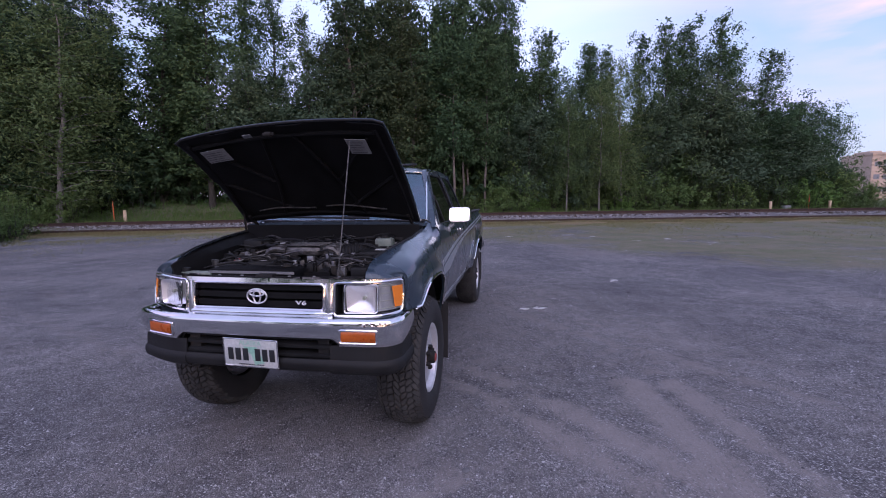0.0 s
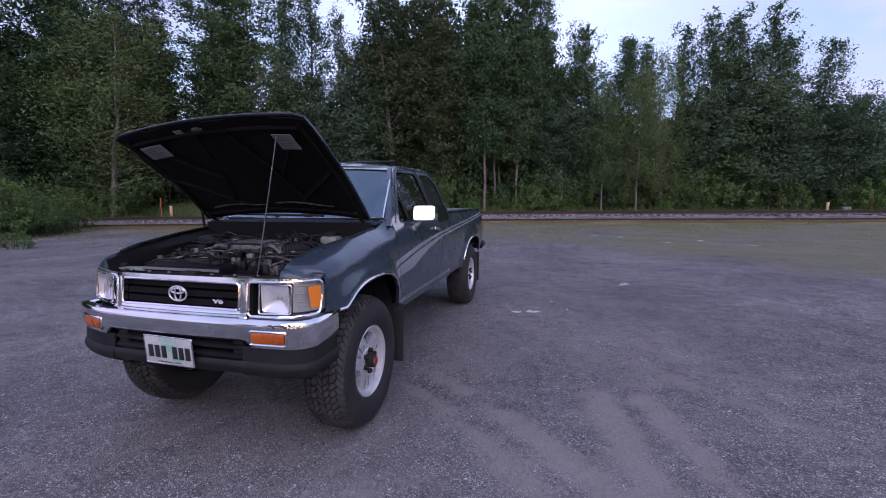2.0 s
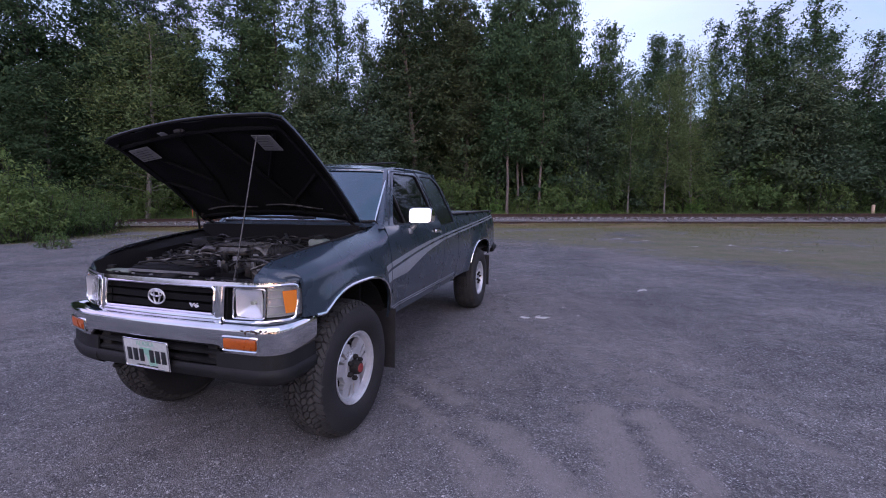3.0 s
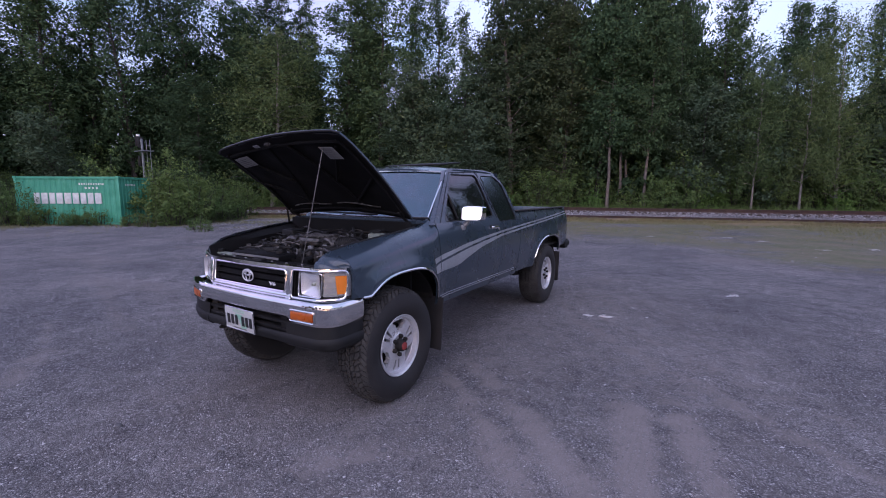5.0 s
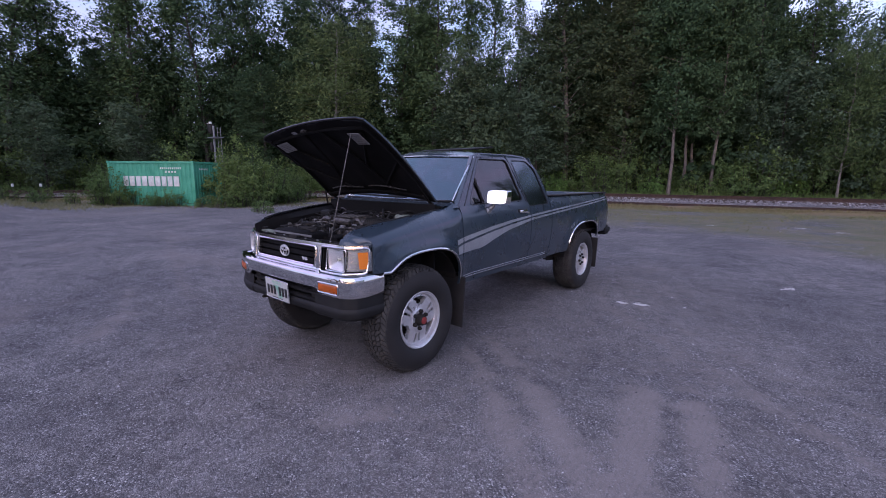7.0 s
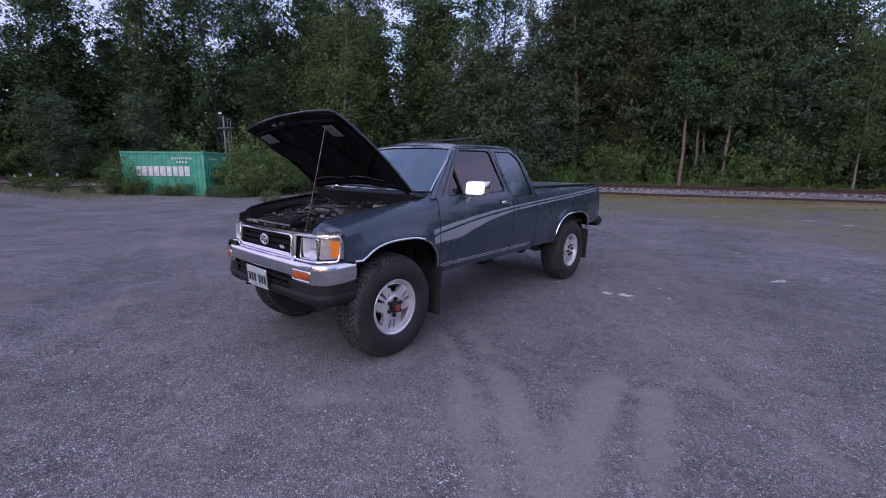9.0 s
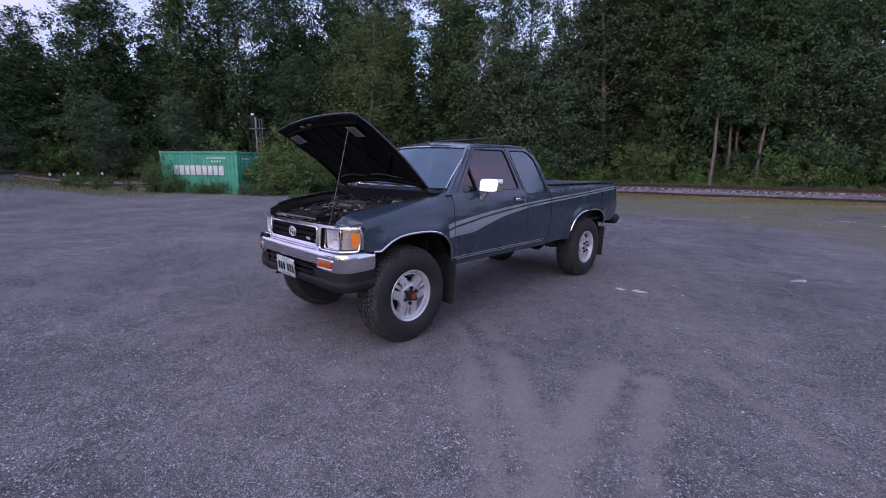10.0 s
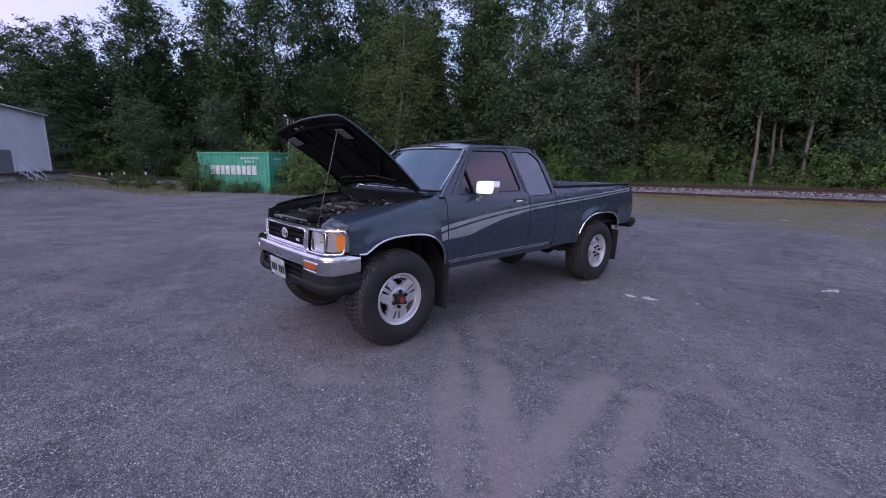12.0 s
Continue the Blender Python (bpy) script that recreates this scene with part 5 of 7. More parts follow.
# black lower valance, opened in the middle by three slots
bm = nb()
left = [p for p in range(len(BUMP)) if BUMP[p][0] <= -0.40]
right = [p for p in range(len(BUMP)) if BUMP[p][0] >= 0.40]
sheet(bm, swept(prof[1:], 0, left[-1] + 1), 0.01, lambda c: (0, 1, 0))
sheet(bm, swept(prof[1:], right[0]), 0.01, lambda c: (0, 1, 0))
sheet(bm, swept([(-0.014, 0.586), (-0.004, 0.572), (-0.003, 0.552), (-0.012, 0.526), (-0.045, 0.508), (-0.12, 0.501)], left[-1], right[0] + 1), 0.01, lambda c: (0, 1, 0))
val = part("valance", bm, BLACK_PLASTIC, truck, "matt black plastic valance")
mid = BUMP[left[-1] : right[0] + 1]
for z in (0.600, 0.648, 0.692):
    bm = sheet(nb(), [[(x, y + 0.040, z - 0.013), (x, y + 0.026, z - 0.010), (x, y + 0.024, z + 0.004), (x, y + 0.04, z + 0.013), (x, y + 0.09, z + 0.010)] for x, y in mid], 0.004, lambda c: (0, 1, 0))
    part("valance_bar", bm, BLACK_PLASTIC, val)
part("valance_back", sheet(nb(), [[(x, y + 0.11, z) for z in (0.53, 0.62, 0.72)] for x, y in mid], 0.006, lambda c: (0, 1, 0)), BLACK_PLASTIC, val)
for s in (1, -1):
    rows = []
    for z in spaced(0.688, 0.738, 5):
        rows.append([(s * x, (mark_y if s > 0 else right_y)(x) - 0.008 + 0.004 * (z < 0.69 or z > 0.737), z) for x in spaced(0.482, 0.655, 12)])
    part("marker_lamp", sheet(nb(), rows, 0.01, lambda c: (0, 1, 0)), AMBER_RIBS, bumper, "amber marker lamp")
    loop = rounded([(0.474, 0.680), (0.663, 0.680), (0.663, 0.746), (0.474, 0.746)], 0.008, 2)
    part("marker_frame", tube(nb(), [(s * x, (mark_y if s > 0 else right_y)(x) - 0.003, z) for x, z in loop + loop[:1]], 0.006, 6, False), CHROME, bumper)
    if s < 0:
        part("tow_hook", tube(nb(), curve_pts([(s * 0.37 - 0.02, -0.46, 0.50), (s * 0.37 - 0.02, -0.60, 0.478), (s * 0.37, -0.635, 0.474), (s * 0.37 + 0.02, -0.60, 0.478), (s * 0.37 + 0.02, -0.56, 0.49)], 14), 0.009, 7), DARK_METAL, truck)
    part("bumper_bracket", box(nb(), s * 0.34, s * 0.40, -0.66, -0.45, 0.60, 0.68), DARK_METAL, truck)
# flaked chrome along the bumper's top edge near its left end
fl = random.Random(8)
for k in range(9):
    x = 0.585 + 0.016 * k + fl.uniform(-0.006, 0.006)
    w, h = fl.uniform(0.004, 0.010), fl.uniform(0.003, 0.008)
    z = 0.775 + fl.uniform(-0.006, 0.008)
    bm = nb()
    bmesh.ops.create_circle(bm, cap_ends=True, segments=7, radius=1.0)
    for v in bm.verts:
        q = 1 + fl.uniform(-0.35, 0.35)
        v.co = Vector((x + v.co.x * w * q, 0, z + v.co.y * h * q))
        v.co.y = mark_y(v.co.x) - 0.0035
    ex = bmesh.ops.extrude_face_region(bm, geom=list(bm.faces), use_keep_orig=True)
    bmesh.ops.translate(bm, vec=(0, 0.003, 0), verts=[g for g in ex["geom"] if isinstance(g, bmesh.types.BMVert)])
    part("rust_fleck", bm, RUST, bumper, "rust where the chrome has flaked")
# licence plate: a pressed sheet, its state's name, and bars for its characters
tilt = Matrix.Translation((-0.004, -0.716, 0.612)) @ Matrix.Rotation(radians(94), 4, "X") @ Matrix.Rotation(radians(-1), 4, "Z")
plate = part("licence_plate", box(nb(), -0.152, 0.152, -0.076, 0.076, -0.002, 0.002, 0.0015), PLATE_WHITE, truck, "white and green licence plate")
plate.matrix_basis = tilt
part("plate_rim", tube(nb(), [(*p, 0.002) for p in (lambda q: q + q[:1])(rounded([(-0.150, -0.074), (0.150, -0.074), (0.150, 0.074), (-0.150, 0.074)], 0.012, 3))], 0.003, 6, False), CHROME, plate)
lettering("state_name", "ALASKA", 0.034, Matrix.Translation((0, 0.054, 0.0025)), PLATE_GREEN, plate, "green lettering", 0.0008)
bm = outline(nb(), [[(-0.04, 0.035), (0.035, 0.035), (0.075, -0.05), (0.02, -0.062), (0.005, -0.01)]], lambda u, v: (u, v, 0.0026), 0.0006, (0, 0, 1))
part("plate_tint", bm, PLATE_GREEN, plate, "pale green printed field")
for x in (-0.112, -0.070, -0.028, 0.040, 0.080, 0.120):
    bm = nb()
    box(bm, x - 0.015, x + 0.015, -0.040, 0.026, 0.0034, 0.0046, 0.001)
    part("plate_mark", bm, INK, plate)
bm = nb()
for k in range(16):
    box(bm, -0.07 + k * 0.009, -0.064 + k * 0.009, -0.065, -0.058, 0.0022, 0.003)
part("plate_small_print", bm, INK, plate)

# ---- engine bay ----
bay = new("engine_bay")
bay.parent = truck
for s in (1, -1):
    bm = sheet(nb(), [[(s * (0.582 + 0.082 * min(1, max(0, y + 0.47) / 0.5) ** 0.8), y, crown_z(y) - 0.012), (s * 0.57, y, crown_z(y) - 0.05), (s * 0.55, y, crown_z(y) - 0.11), (s * 0.52, y, 0.62)] for y in spaced(-0.56, 0.28, 12)], 0.01, lambda c: (-s, 0, -0.2))
    part("inner_fender", bm, UNDERHOOD, bay, "dusty black inner wing")
part("firewall", box(nb(), -0.66, 0.66, 0.255, 0.275, 0.55, 1.215, 0.006), UNDERHOOD, bay)
bm = bent(nb(), -0.66, 0.66, 0.955, 0.978, 0.05, 0.135, 16, LEAN)
part("radiator_support", bm, UNDERHOOD, bay, "dull black cross panel")
part("hood_latch", box(nb(), -0.05, 0.05, -0.575, -0.53, 0.975, 0.995, 0.006), DARK_METAL, bay)
bm = nb()
for k in range(9):
    x = -0.56 + 0.14 * k
    part("support_bolt", lathe(nb(), [(0.978, 0.009), (0.988, 0.008), (0.990, 0.0)], "z", 8, (x, nose_y(x) + 0.095, 0.0)), GALVANISED, bay)
part("radiator", box(nb(), -0.33, 0.33, -0.475, -0.415, 0.56, 0.965, 0.008), BLACK_PLASTIC, bay)
part("radiator_top_tank", box(nb(), -0.38, 0.14, -0.505, -0.36, 0.955, 1.012, 0.014), UNDERHOOD, bay, "black radiator top tank")
part("tank_strip", box(nb(), -0.38, 0.14, -0.513, -0.506, 0.986, 1.000), GALVANISED, bay, "thin bright metal strip")
part("radiator_cap", lathe(nb(), [(1.0, 0.0), (1.0, 0.026), (1.016, 0.024), (1.018, 0.0)], "z", 16, (0.06, -0.435, 0.018)), DARK_METAL, bay)
rows = [[(x, y, 0.985 - 0.02 * k) for x in spaced(-0.30, 0.30, 8)] for k, y in enumerate((-0.405, -0.36, -0.31))]
part("fan_shroud", sheet(nb(), rows, 0.18, lambda c: (0, 0, -1)), UNDERHOOD, bay)
# engine block and intake
part("engine_block", box(nb(), -0.22, 0.22, -0.26, 0.22, 0.60, 0.93, 0.04), DARK_METAL, bay)
for s in (1, -1):
    m = Matrix.Rotation(radians(s * 32), 4, "Y")
    part("valve_cover", box(nb(), s * 0.15, s * 0.27, -0.24, 0.20, 0.925, 1.010, 0.025, m), ENGINE_ALLOY, bay, "cast valve cover")
part("intake_plenum", box(nb(), -0.16, 0.12, -0.14, 0.10, 1.035, 1.10, 0.03), ENGINE_ALLOY, bay, "cast aluminium intake plenum")
bm = nb()
for k in range(6):
    y = -0.13 + 0.045 * k
    s = 1 if k % 2 else -1
    bm = tube(nb(), curve_pts([(-0.02 + s * 0.10, y, 1.075), (-0.02 + s * 0.19, y, 1.08), (-0.02 + s * 0.235, y, 1.03), (s * 0.12, y, 0.98)], 8), 0.021, 8)
    part("intake_runner", bm, ENGINE_ALLOY, bay, "curved cast runner")
bm = nb()
for k in range(5):
    part("plenum_rib", box(nb(), -0.15, 0.11, -0.13 + 0.048 * k, -0.115 + 0.048 * k, 1.099, 1.107, 0.002), ENGINE_ALLOY, bay)
part("throttle_body", lathe(nb(), [(-0.07, 0.0), (-0.07, 0.045), (0.0, 0.045), (0.02, 0.055), (0.05, 0.05), (0.05, 0.0)], "x", 18, (0.18, -0.05, 1.05)), ENGINE_ALLOY, bay)
part("timing_cover", box(nb(), -0.20, 0.20, -0.30, -0.255, 0.66, 0.99, 0.02), BLACK_PLASTIC, bay)
part("alternator", lathe(nb(), [(-0.30, 0.0), (-0.30, 0.05), (-0.28, 0.062), (-0.19, 0.062), (-0.17, 0.04), (-0.17, 0.0)], "y", 20, (0.27, 0.0, 0.93)), ENGINE_ALLOY, bay)
part("power_steering_pump", lathe(nb(), [(0.93, 0.0), (0.93, 0.05), (1.03, 0.05), (1.045, 0.02), (1.055, 0.022), (1.06, 0.0)], "z", 16, (0.29, -0.16, 0)), BLACK_PLASTIC, bay)
bm = nb()
for x, z, r in ((0.0, 0.80, 0.07), (0.24, 0.92, 0.035), (-0.22, 0.88, 0.05)):
    part("pulley", lathe(nb(), [(-0.34, 0.0), (-0.34, r), (-0.31, r), (-0.31, 0.0)], "y", 20, (x, 0, z)), DARK_METAL, bay)
# air box and intake hose
part("air_box", box(nb(), 0.36, 0.57, -0.16, 0.06, 0.90, 1.03, 0.03), BLACK_PLASTIC, bay)
part("air_box_lid", box(nb(), 0.365, 0.565, -0.155, 0.055, 1.028, 1.075, 0.025), BLACK_PLASTIC, bay)
bm = nb()
pts = curve_pts([(0.40, -0.02, 1.05), (0.33, -0.03, 1.06), (0.23, -0.05, 1.05)], 22)
tube(bm, pts, [0.05 + 0.006 * (k % 2) for k in range(len(pts))], 14)
part("intake_hose", bm, BLACK_PLASTIC, bay, "ribbed rubber hose")
# battery, washer tank and reservoirs
part("battery", box(nb(), -0.585, -0.41, -0.42, -0.19, 0.80, 0.975, 0.008), BLACK_PLASTIC, bay, "black battery")
bm = nb()
for y in (-0.37, -0.24):
    part("battery_terminal", lathe(nb(), [(0.975, 0.0), (0.975, 0.014), (1.0, 0.011), (1.0, 0.0)], "z", 10, (-0.44, y, 0)), ALLOY, bay)
part("battery_cable_red", tube(nb(), curve_pts([(-0.44, -0.24, 1.0), (-0.40, -0.18, 1.02), (-0.34, -0.05, 0.99), (-0.30, 0.1, 1.0)], 14), 0.009, 7), RED_CAP, bay, "red cable")
part("washer_tank", box(nb(), -0.60, -0.36, -0.525, -0.455, 0.86, 0.992, 0.02), CLOUDY_PLASTIC, bay, "cloudy plastic washer tank")
part("washer_cap", lathe(nb(), [(0.99, 0.0), (0.99, 0.022), (1.01, 0.022), (1.015, 0.0)], "z", 14, (-0.54, -0.49, 0)), BLACK_PLASTIC, bay)
part("coolant_tank", box(nb(), 0.395, 0.515, 0.075, 0.165, 1.03, 1.135, 0.018), CLOUDY_PLASTIC, bay, "cloudy green fluid reservoir")
part("reservoir_cap", lathe(nb(), [(1.132, 0.0), (1.132, 0.032), (1.152, 0.032), (1.158, 0.0)], "z", 18, (0.455, 0.12, 0)), BLACK_PLASTIC, bay)
part("brake_booster", lathe(nb(), [(0.17, 0.0), (0.17, 0.10), (0.20, 0.125), (0.25, 0.125), (0.26, 0.0)], "y", 24, (0.40, 0.0, 1.03)), DARK_METAL, bay)
part("master_cylinder", box(nb(), 0.375, 0.425, 0.02, 0.17, 1.00, 1.05, 0.012), ENGINE_ALLOY, bay)
part("fuse_box", box(nb(), 0.40, 0.54, -0.36, -0.22, 0.93, 1.005, 0.012), BLACK_PLASTIC, bay)
part("relay_bracket", box(nb(), 0.405, 0.53, -0.215, -0.175, 0.965, 1.01, 0.006), ENGINE_ALLOY, bay)
part("charcoal_canister", lathe(nb(), [(0.80, 0.0), (0.80, 0.055), (0.99, 0.055), (1.0, 0.045), (1.005, 0.0)], "z", 18, (-0.50, -0.06, 0)), BLACK_PLASTIC, bay)
part("strut_brace_box", box(nb(), -0.57, -0.42, 0.06, 0.21, 1.02, 1.12, 0.02), BLACK_PLASTIC, bay)
hr = random.Random(11)
for a, b, r, mt in (((-0.30, -0.40, 0.99), (-0.16, -0.26, 1.0), 0.022, BLACK_PLASTIC), ((0.25, -0.40, 0.98), (0.18, -0.24, 0.96), 0.022, BLACK_PLASTIC), ((-0.45, 0.24, 1.10), (-0.10, 0.12, 1.10), 0.012, BLACK_PLASTIC), ((0.10, 0.24, 1.15), (0.38, 0.0, 1.06), 0.010, BLACK_PLASTIC), ((-0.56, 0.1, 1.05), (-0.2, -0.12, 1.10), 0.009, BLACK_PLASTIC), ((0.56, 0.2, 1.12), (0.2, 0.12, 1.12), 0.009, DARK_METAL), ((0.57, -0.3, 0.98), (0.3, -0.2, 1.02), 0.008, BLACK_PLASTIC), ((-0.5, -0.15, 1.0), (-0.2, 0.1, 1.09), 0.008, ENGINE_ALLOY)):
    midp = [(p + q) / 2 for p, q in zip(a, b)]
    midp = (midp[0] + hr.uniform(-0.03, 0.03), midp[1] + hr.uniform(-0.03, 0.03), midp[2] + 0.012)
    part("hose", tube(nb(), curve_pts([a, midp, b], 12), r, 8), mt, bay)
for k in range(150):
    yy = hr.uniform(-0.36, 0.24)
    a = (hr.uniform(-0.56, 0.56), yy, 1.02 + 0.20 * (yy + 0.3) + hr.uniform(-0.05, 0.01))
    b = (a[0] + hr.uniform(-0.25, 0.25), a[1] + hr.uniform(-0.15, 0.15), a[2] + hr.uniform(-0.03, 0.03))
    c = ((a[0] + b[0]) / 2 + hr.uniform(-0.05, 0.05), (a[1] + b[1]) / 2, max(a[2], b[2]) + hr.uniform(0.0, 0.022))
    part("wiring", tube(nb(), curve_pts([a, c, b], 10), hr.uniform(0.003, 0.008), 6), ENGINE_ALLOY if k % 6 == 0 else BLACK_PLASTIC, bay)
for k in range(230):
    x, y = hr.uniform(-0.56, 0.54), hr.uniform(-0.34, 0.24)
    z = 1.01 + 0.18 * (y + 0.3) + hr.uniform(-0.05, 0.012)
    d = hr.uniform(0.007, 0.022)
    bm = box(nb(), x - d, x + d, y - d * 0.7, y + d * 0.7, z - 0.05, z + d * 0.5, 0.004, Matrix.Rotation(hr.uniform(-0.5, 0.5), 4, "Z"))
    part("engine_fitting", bm, (ENGINE_ALLOY, BLACK_PLASTIC, DARK_METAL, BLACK_PLASTIC, GALVANISED)[k % 5], bay)
part("plenum_label", box(nb(), 0.46, 0.53, -0.10, -0.05, 1.074, 1.079), PAPER, bay, "pale label")
part("wing_label", box(nb(), -0.625, -0.60, -0.30, -0.25, 1.035, 1.04, 0, Matrix.Rotation(radians(14), 4, "X")), DULL_LABEL, bay, "pale label")

# ---- the open hood, hinged at the cowl ----
hood = new("hood")
hood.parent = truck
HINGE, TIP = Vector((0, 0.285, 1.240)), Vector((0, -0.455, 1.800))


def hood_point(u, v, off=0.0):
    """u across -1..1, v from hinge to tip 0..1; off: above the outer skin."""
    d = (TIP - HINGE).normalized()
    n = Vector((0, d.z, -d.y))
    if n.z < 0:
        n = -n
    L = (TIP - HINGE).length
    w = 0.668 - (0.028 if u > 0 else 0.058) * v
    reach = v * (L - 0.035 * u * u - 0.02 * abs(u) ** 30) + 0.055 * (1 - v) ** 2 * (1 - u * u)
    crown = 0.022 * (1 - u * u) + 0.030 * math.sin(math.pi * min(v, 1)) - 0.05 * max(0, v - 0.86) ** 1.5 * 4
    p = HINGE + d * reach + n * (crown + off) + Vector((u * w, 0, 0))
    p.z += 0.032 * u * v
    return p


def hood_n():
    d = (TIP - HINGE).normalized()
    n = Vector((0, d.z, -d.y))
    return n if n.z > 0 else -n


us, vs_ = spaced(-1, 1, 24), spaced(0, 1, 18)
part("hood_skin", sheet(nb(), [[hood_point(u, v) for u in us] for v in vs_], 0.012, lambda c: -hood_n()), PAINT, hood)
part("hood_lining", sheet(nb(), [[hood_point(u * 0.988, 0.01 + 0.978 * v, -0.016 - 0.012 * (math.sin(9 * u) * math.sin(7 * v) > 0.2)) for u in us] for v in vs_], 0.004, lambda c: hood_n()), UNDERHOOD, hood, "black underside")
# pressed ribs below: rim, cross members and diagonals
for a, b in (((-0.93, 0.05), (-0.90, 0.93)), ((0.93, 0.05), (0.90, 0.93)), ((-0.92, 0.07), (0.92, 0.07)), ((-0.90, 0.90), (0.90, 0.90)), ((-0.45, 0.08), (-0.15, 0.90)), ((0.45, 0.08), (0.15, 0.90)), ((-0.9, 0.5), (-0.3, 0.12)), ((0.9, 0.5), (0.3, 0.12)), ((-0.8, 0.85), (-0.35, 0.45)), ((0.8, 0.85), (0.35, 0.45))):
    bm = tube(nb(), [hood_point(a[0] + (b[0] - a[0]) * t, a[1] + (b[1] - a[1]) * t, -0.026) for t in spaced(0, 1, 10)], 0.012, 6)
    part("hood_stiffener", bm, UNDERHOOD, hood, "pressed black rib")
# light grey bars stand in for the streaks reflected along a cross rib
for u0, u1, v0 in ((-0.72, -0.06, 0.155), (0.06, 0.70, 0.16)):
    part("hood_cross_member", tube(nb(), [hood_point(u0 + (u1 - u0) * t, v0 + 0.012 * math.sin(5 * t), -0.040) for t in spaced(0, 1, 10)], 0.0055, 6), ENGINE_ALLOY, hood, "pressed rib edge, pale for its sheen")
part("hood_front_lip", tube(nb(), [hood_point(u, 0.995, -0.010) for u in us], 0.007, 6), BLACK_PLASTIC, hood)
for s in (1, -1):
    part("hood_edge_seal", tube(nb(), [hood_point(s * 0.985, v, -0.012) for v in spaced(0.02, 0.97, 14)], 0.005, 6), BLACK_PLASTIC, hood)
    part("hood_hinge", tube(nb(), [(s * 0.60, 0.30, 1.215), (s * 0.60, 0.27, 1.235), hood_point(s * 0.90, 0.10, -0.03)], 0.012, 6), DARK_METAL, hood)
for u0, u1, v0, v1 in ((0.62, 0.80, 0.74, 0.87), (-0.80, -0.55, 0.76, 0.88)):
    bm = sheet(nb(), [[hood_point(u, v, -0.055) for u in spaced(u0, u1, 4)] for v in spaced(v0, v1, 3)], 0.003, lambda c: hood_n())
    lab = part("hood_label", bm, DULL_LABEL, hood, "grey foil label")
    bm = nb()
    for k in range(5):
        v = v0 + (v1 - v0) * (k + 0.7) / 6
        sheet(bm, [[hood_point(u, v + e, -0.057) for u in spaced(u0 + 0.02, u1 - 0.03 * (k % 2 + 1), 3)] for e in (-0.002, 0.002)])
    part("label_print", bm, INK, lab)
bm = nb()
lathe(bm, [(-0.018, 0.0), (-0.018, 0.014), (0.018, 0.014), (0.018, 0.0)], "x", 12)
box(bm, -0.035, 0.035, -0.008, 0.008, -0.008, 0.008, 0.003)
lt = part("hood_striker", bm, DARK_METAL, hood, "metal latch striker")
lt.location = hood_point(-0.02, 0.95, -0.05)
part("striker_plate", sheet(nb(), [[hood_point(u, v, -0.046) for u in spaced(-0.28, -0.20, 2)] for v in (0.93, 0.96)], 0.004, lambda c: hood_n()), GALVANISED, hood)
top = hood_point(0.66, 0.86, -0.045)
part("prop_rod", tube(nb(), [(0.405, -0.540, 0.985), (0.408, -0.530, 1.02), top, top + Vector((0.02, 0.02, 0.0))], 0.0035, 7), ENGINE_ALLOY, truck, "thin steel prop rod")
part("hood_strut", tube(nb(), [(-0.63, 0.20, 1.17), hood_point(-0.93, 0.16, -0.02)], 0.008, 7), DARK_METAL, truck)

# ---- trees, shrubs and grass ----
def tube_np(V, F, pts, radii, sides=6):
    """Adds a tapered tube to vertex and face lists."""
    base = len(V)
    for i, p in enumerate(pts):
        d = np.array(pts[min(i + 1, len(pts) - 1)]) - np.array(pts[max(i - 1, 0)])
        d = d / (np.linalg.norm(d) + 1e-9)
        s = np.cross(d, (0.31, 0.95, 0.05))
        s /= np.linalg.norm(s) + 1e-9
        u = np.cross(d, s)
        for k in range(sides):
            a = 2 * math.pi * k / sides
            V.append(tuple(np.array(p) + radii[i] * (math.cos(a) * s + math.sin(a) * u)))
    for i in range(len(pts) - 1):
        for k in range(sides):
            a, b = base + i * sides + k, base + i * sides + (k + 1) % sides
            F.append((a, b, b + sides, a + sides))


def leaf_mesh(name, centres, outward, sizes, mat, nrng, droop=0.3, slim=0.55, loose=0.55):
    """One small pointed blade for each centre, its face turned roughly along outward."""
    n = len(centres)
    c = np.asarray(centres)
    face = np.asarray(outward) + nrng.normal(size=(n, 3)) * loose
    d = np.cross(face, nrng.normal(size=(n, 3)))
    d /= np.linalg.norm(d, axis=1)[:, None] + 1e-9
    d[:, 2] -= droop
    d /= np.linalg.norm(d, axis=1)[:, None]
    s = np.cross(d, face)
    s /= np.linalg.norm(s, axis=1)[:, None] + 1e-9
    L = np.asarray(sizes)[:, None]
    verts = np.stack([c - d * L * 0.5 - s * L * slim * 0.42, c - d * L * 0.32 + s * L * slim * 0.5, c + d * L * 0.55], 1).reshape(-1, 3)
    me = bpy.data.meshes.new(name)
    me.vertices.add(3 * n)
    me.vertices.foreach_set("co", verts.astype(np.float32).ravel())
    me.loops.add(3 * n)
    me.loops.foreach_set("vertex_index", np.arange(3 * n, dtype=np.int32))
    me.polygons.add(n)
    me.polygons.foreach_set("loop_start", np.arange(0, 3 * n, 3, dtype=np.int32))
    me.polygons.foreach_set("loop_total", np.full(n, 3, dtype=np.int32))
    me.materials.append(mat)
    me.update(calc_edges=True)
    return me


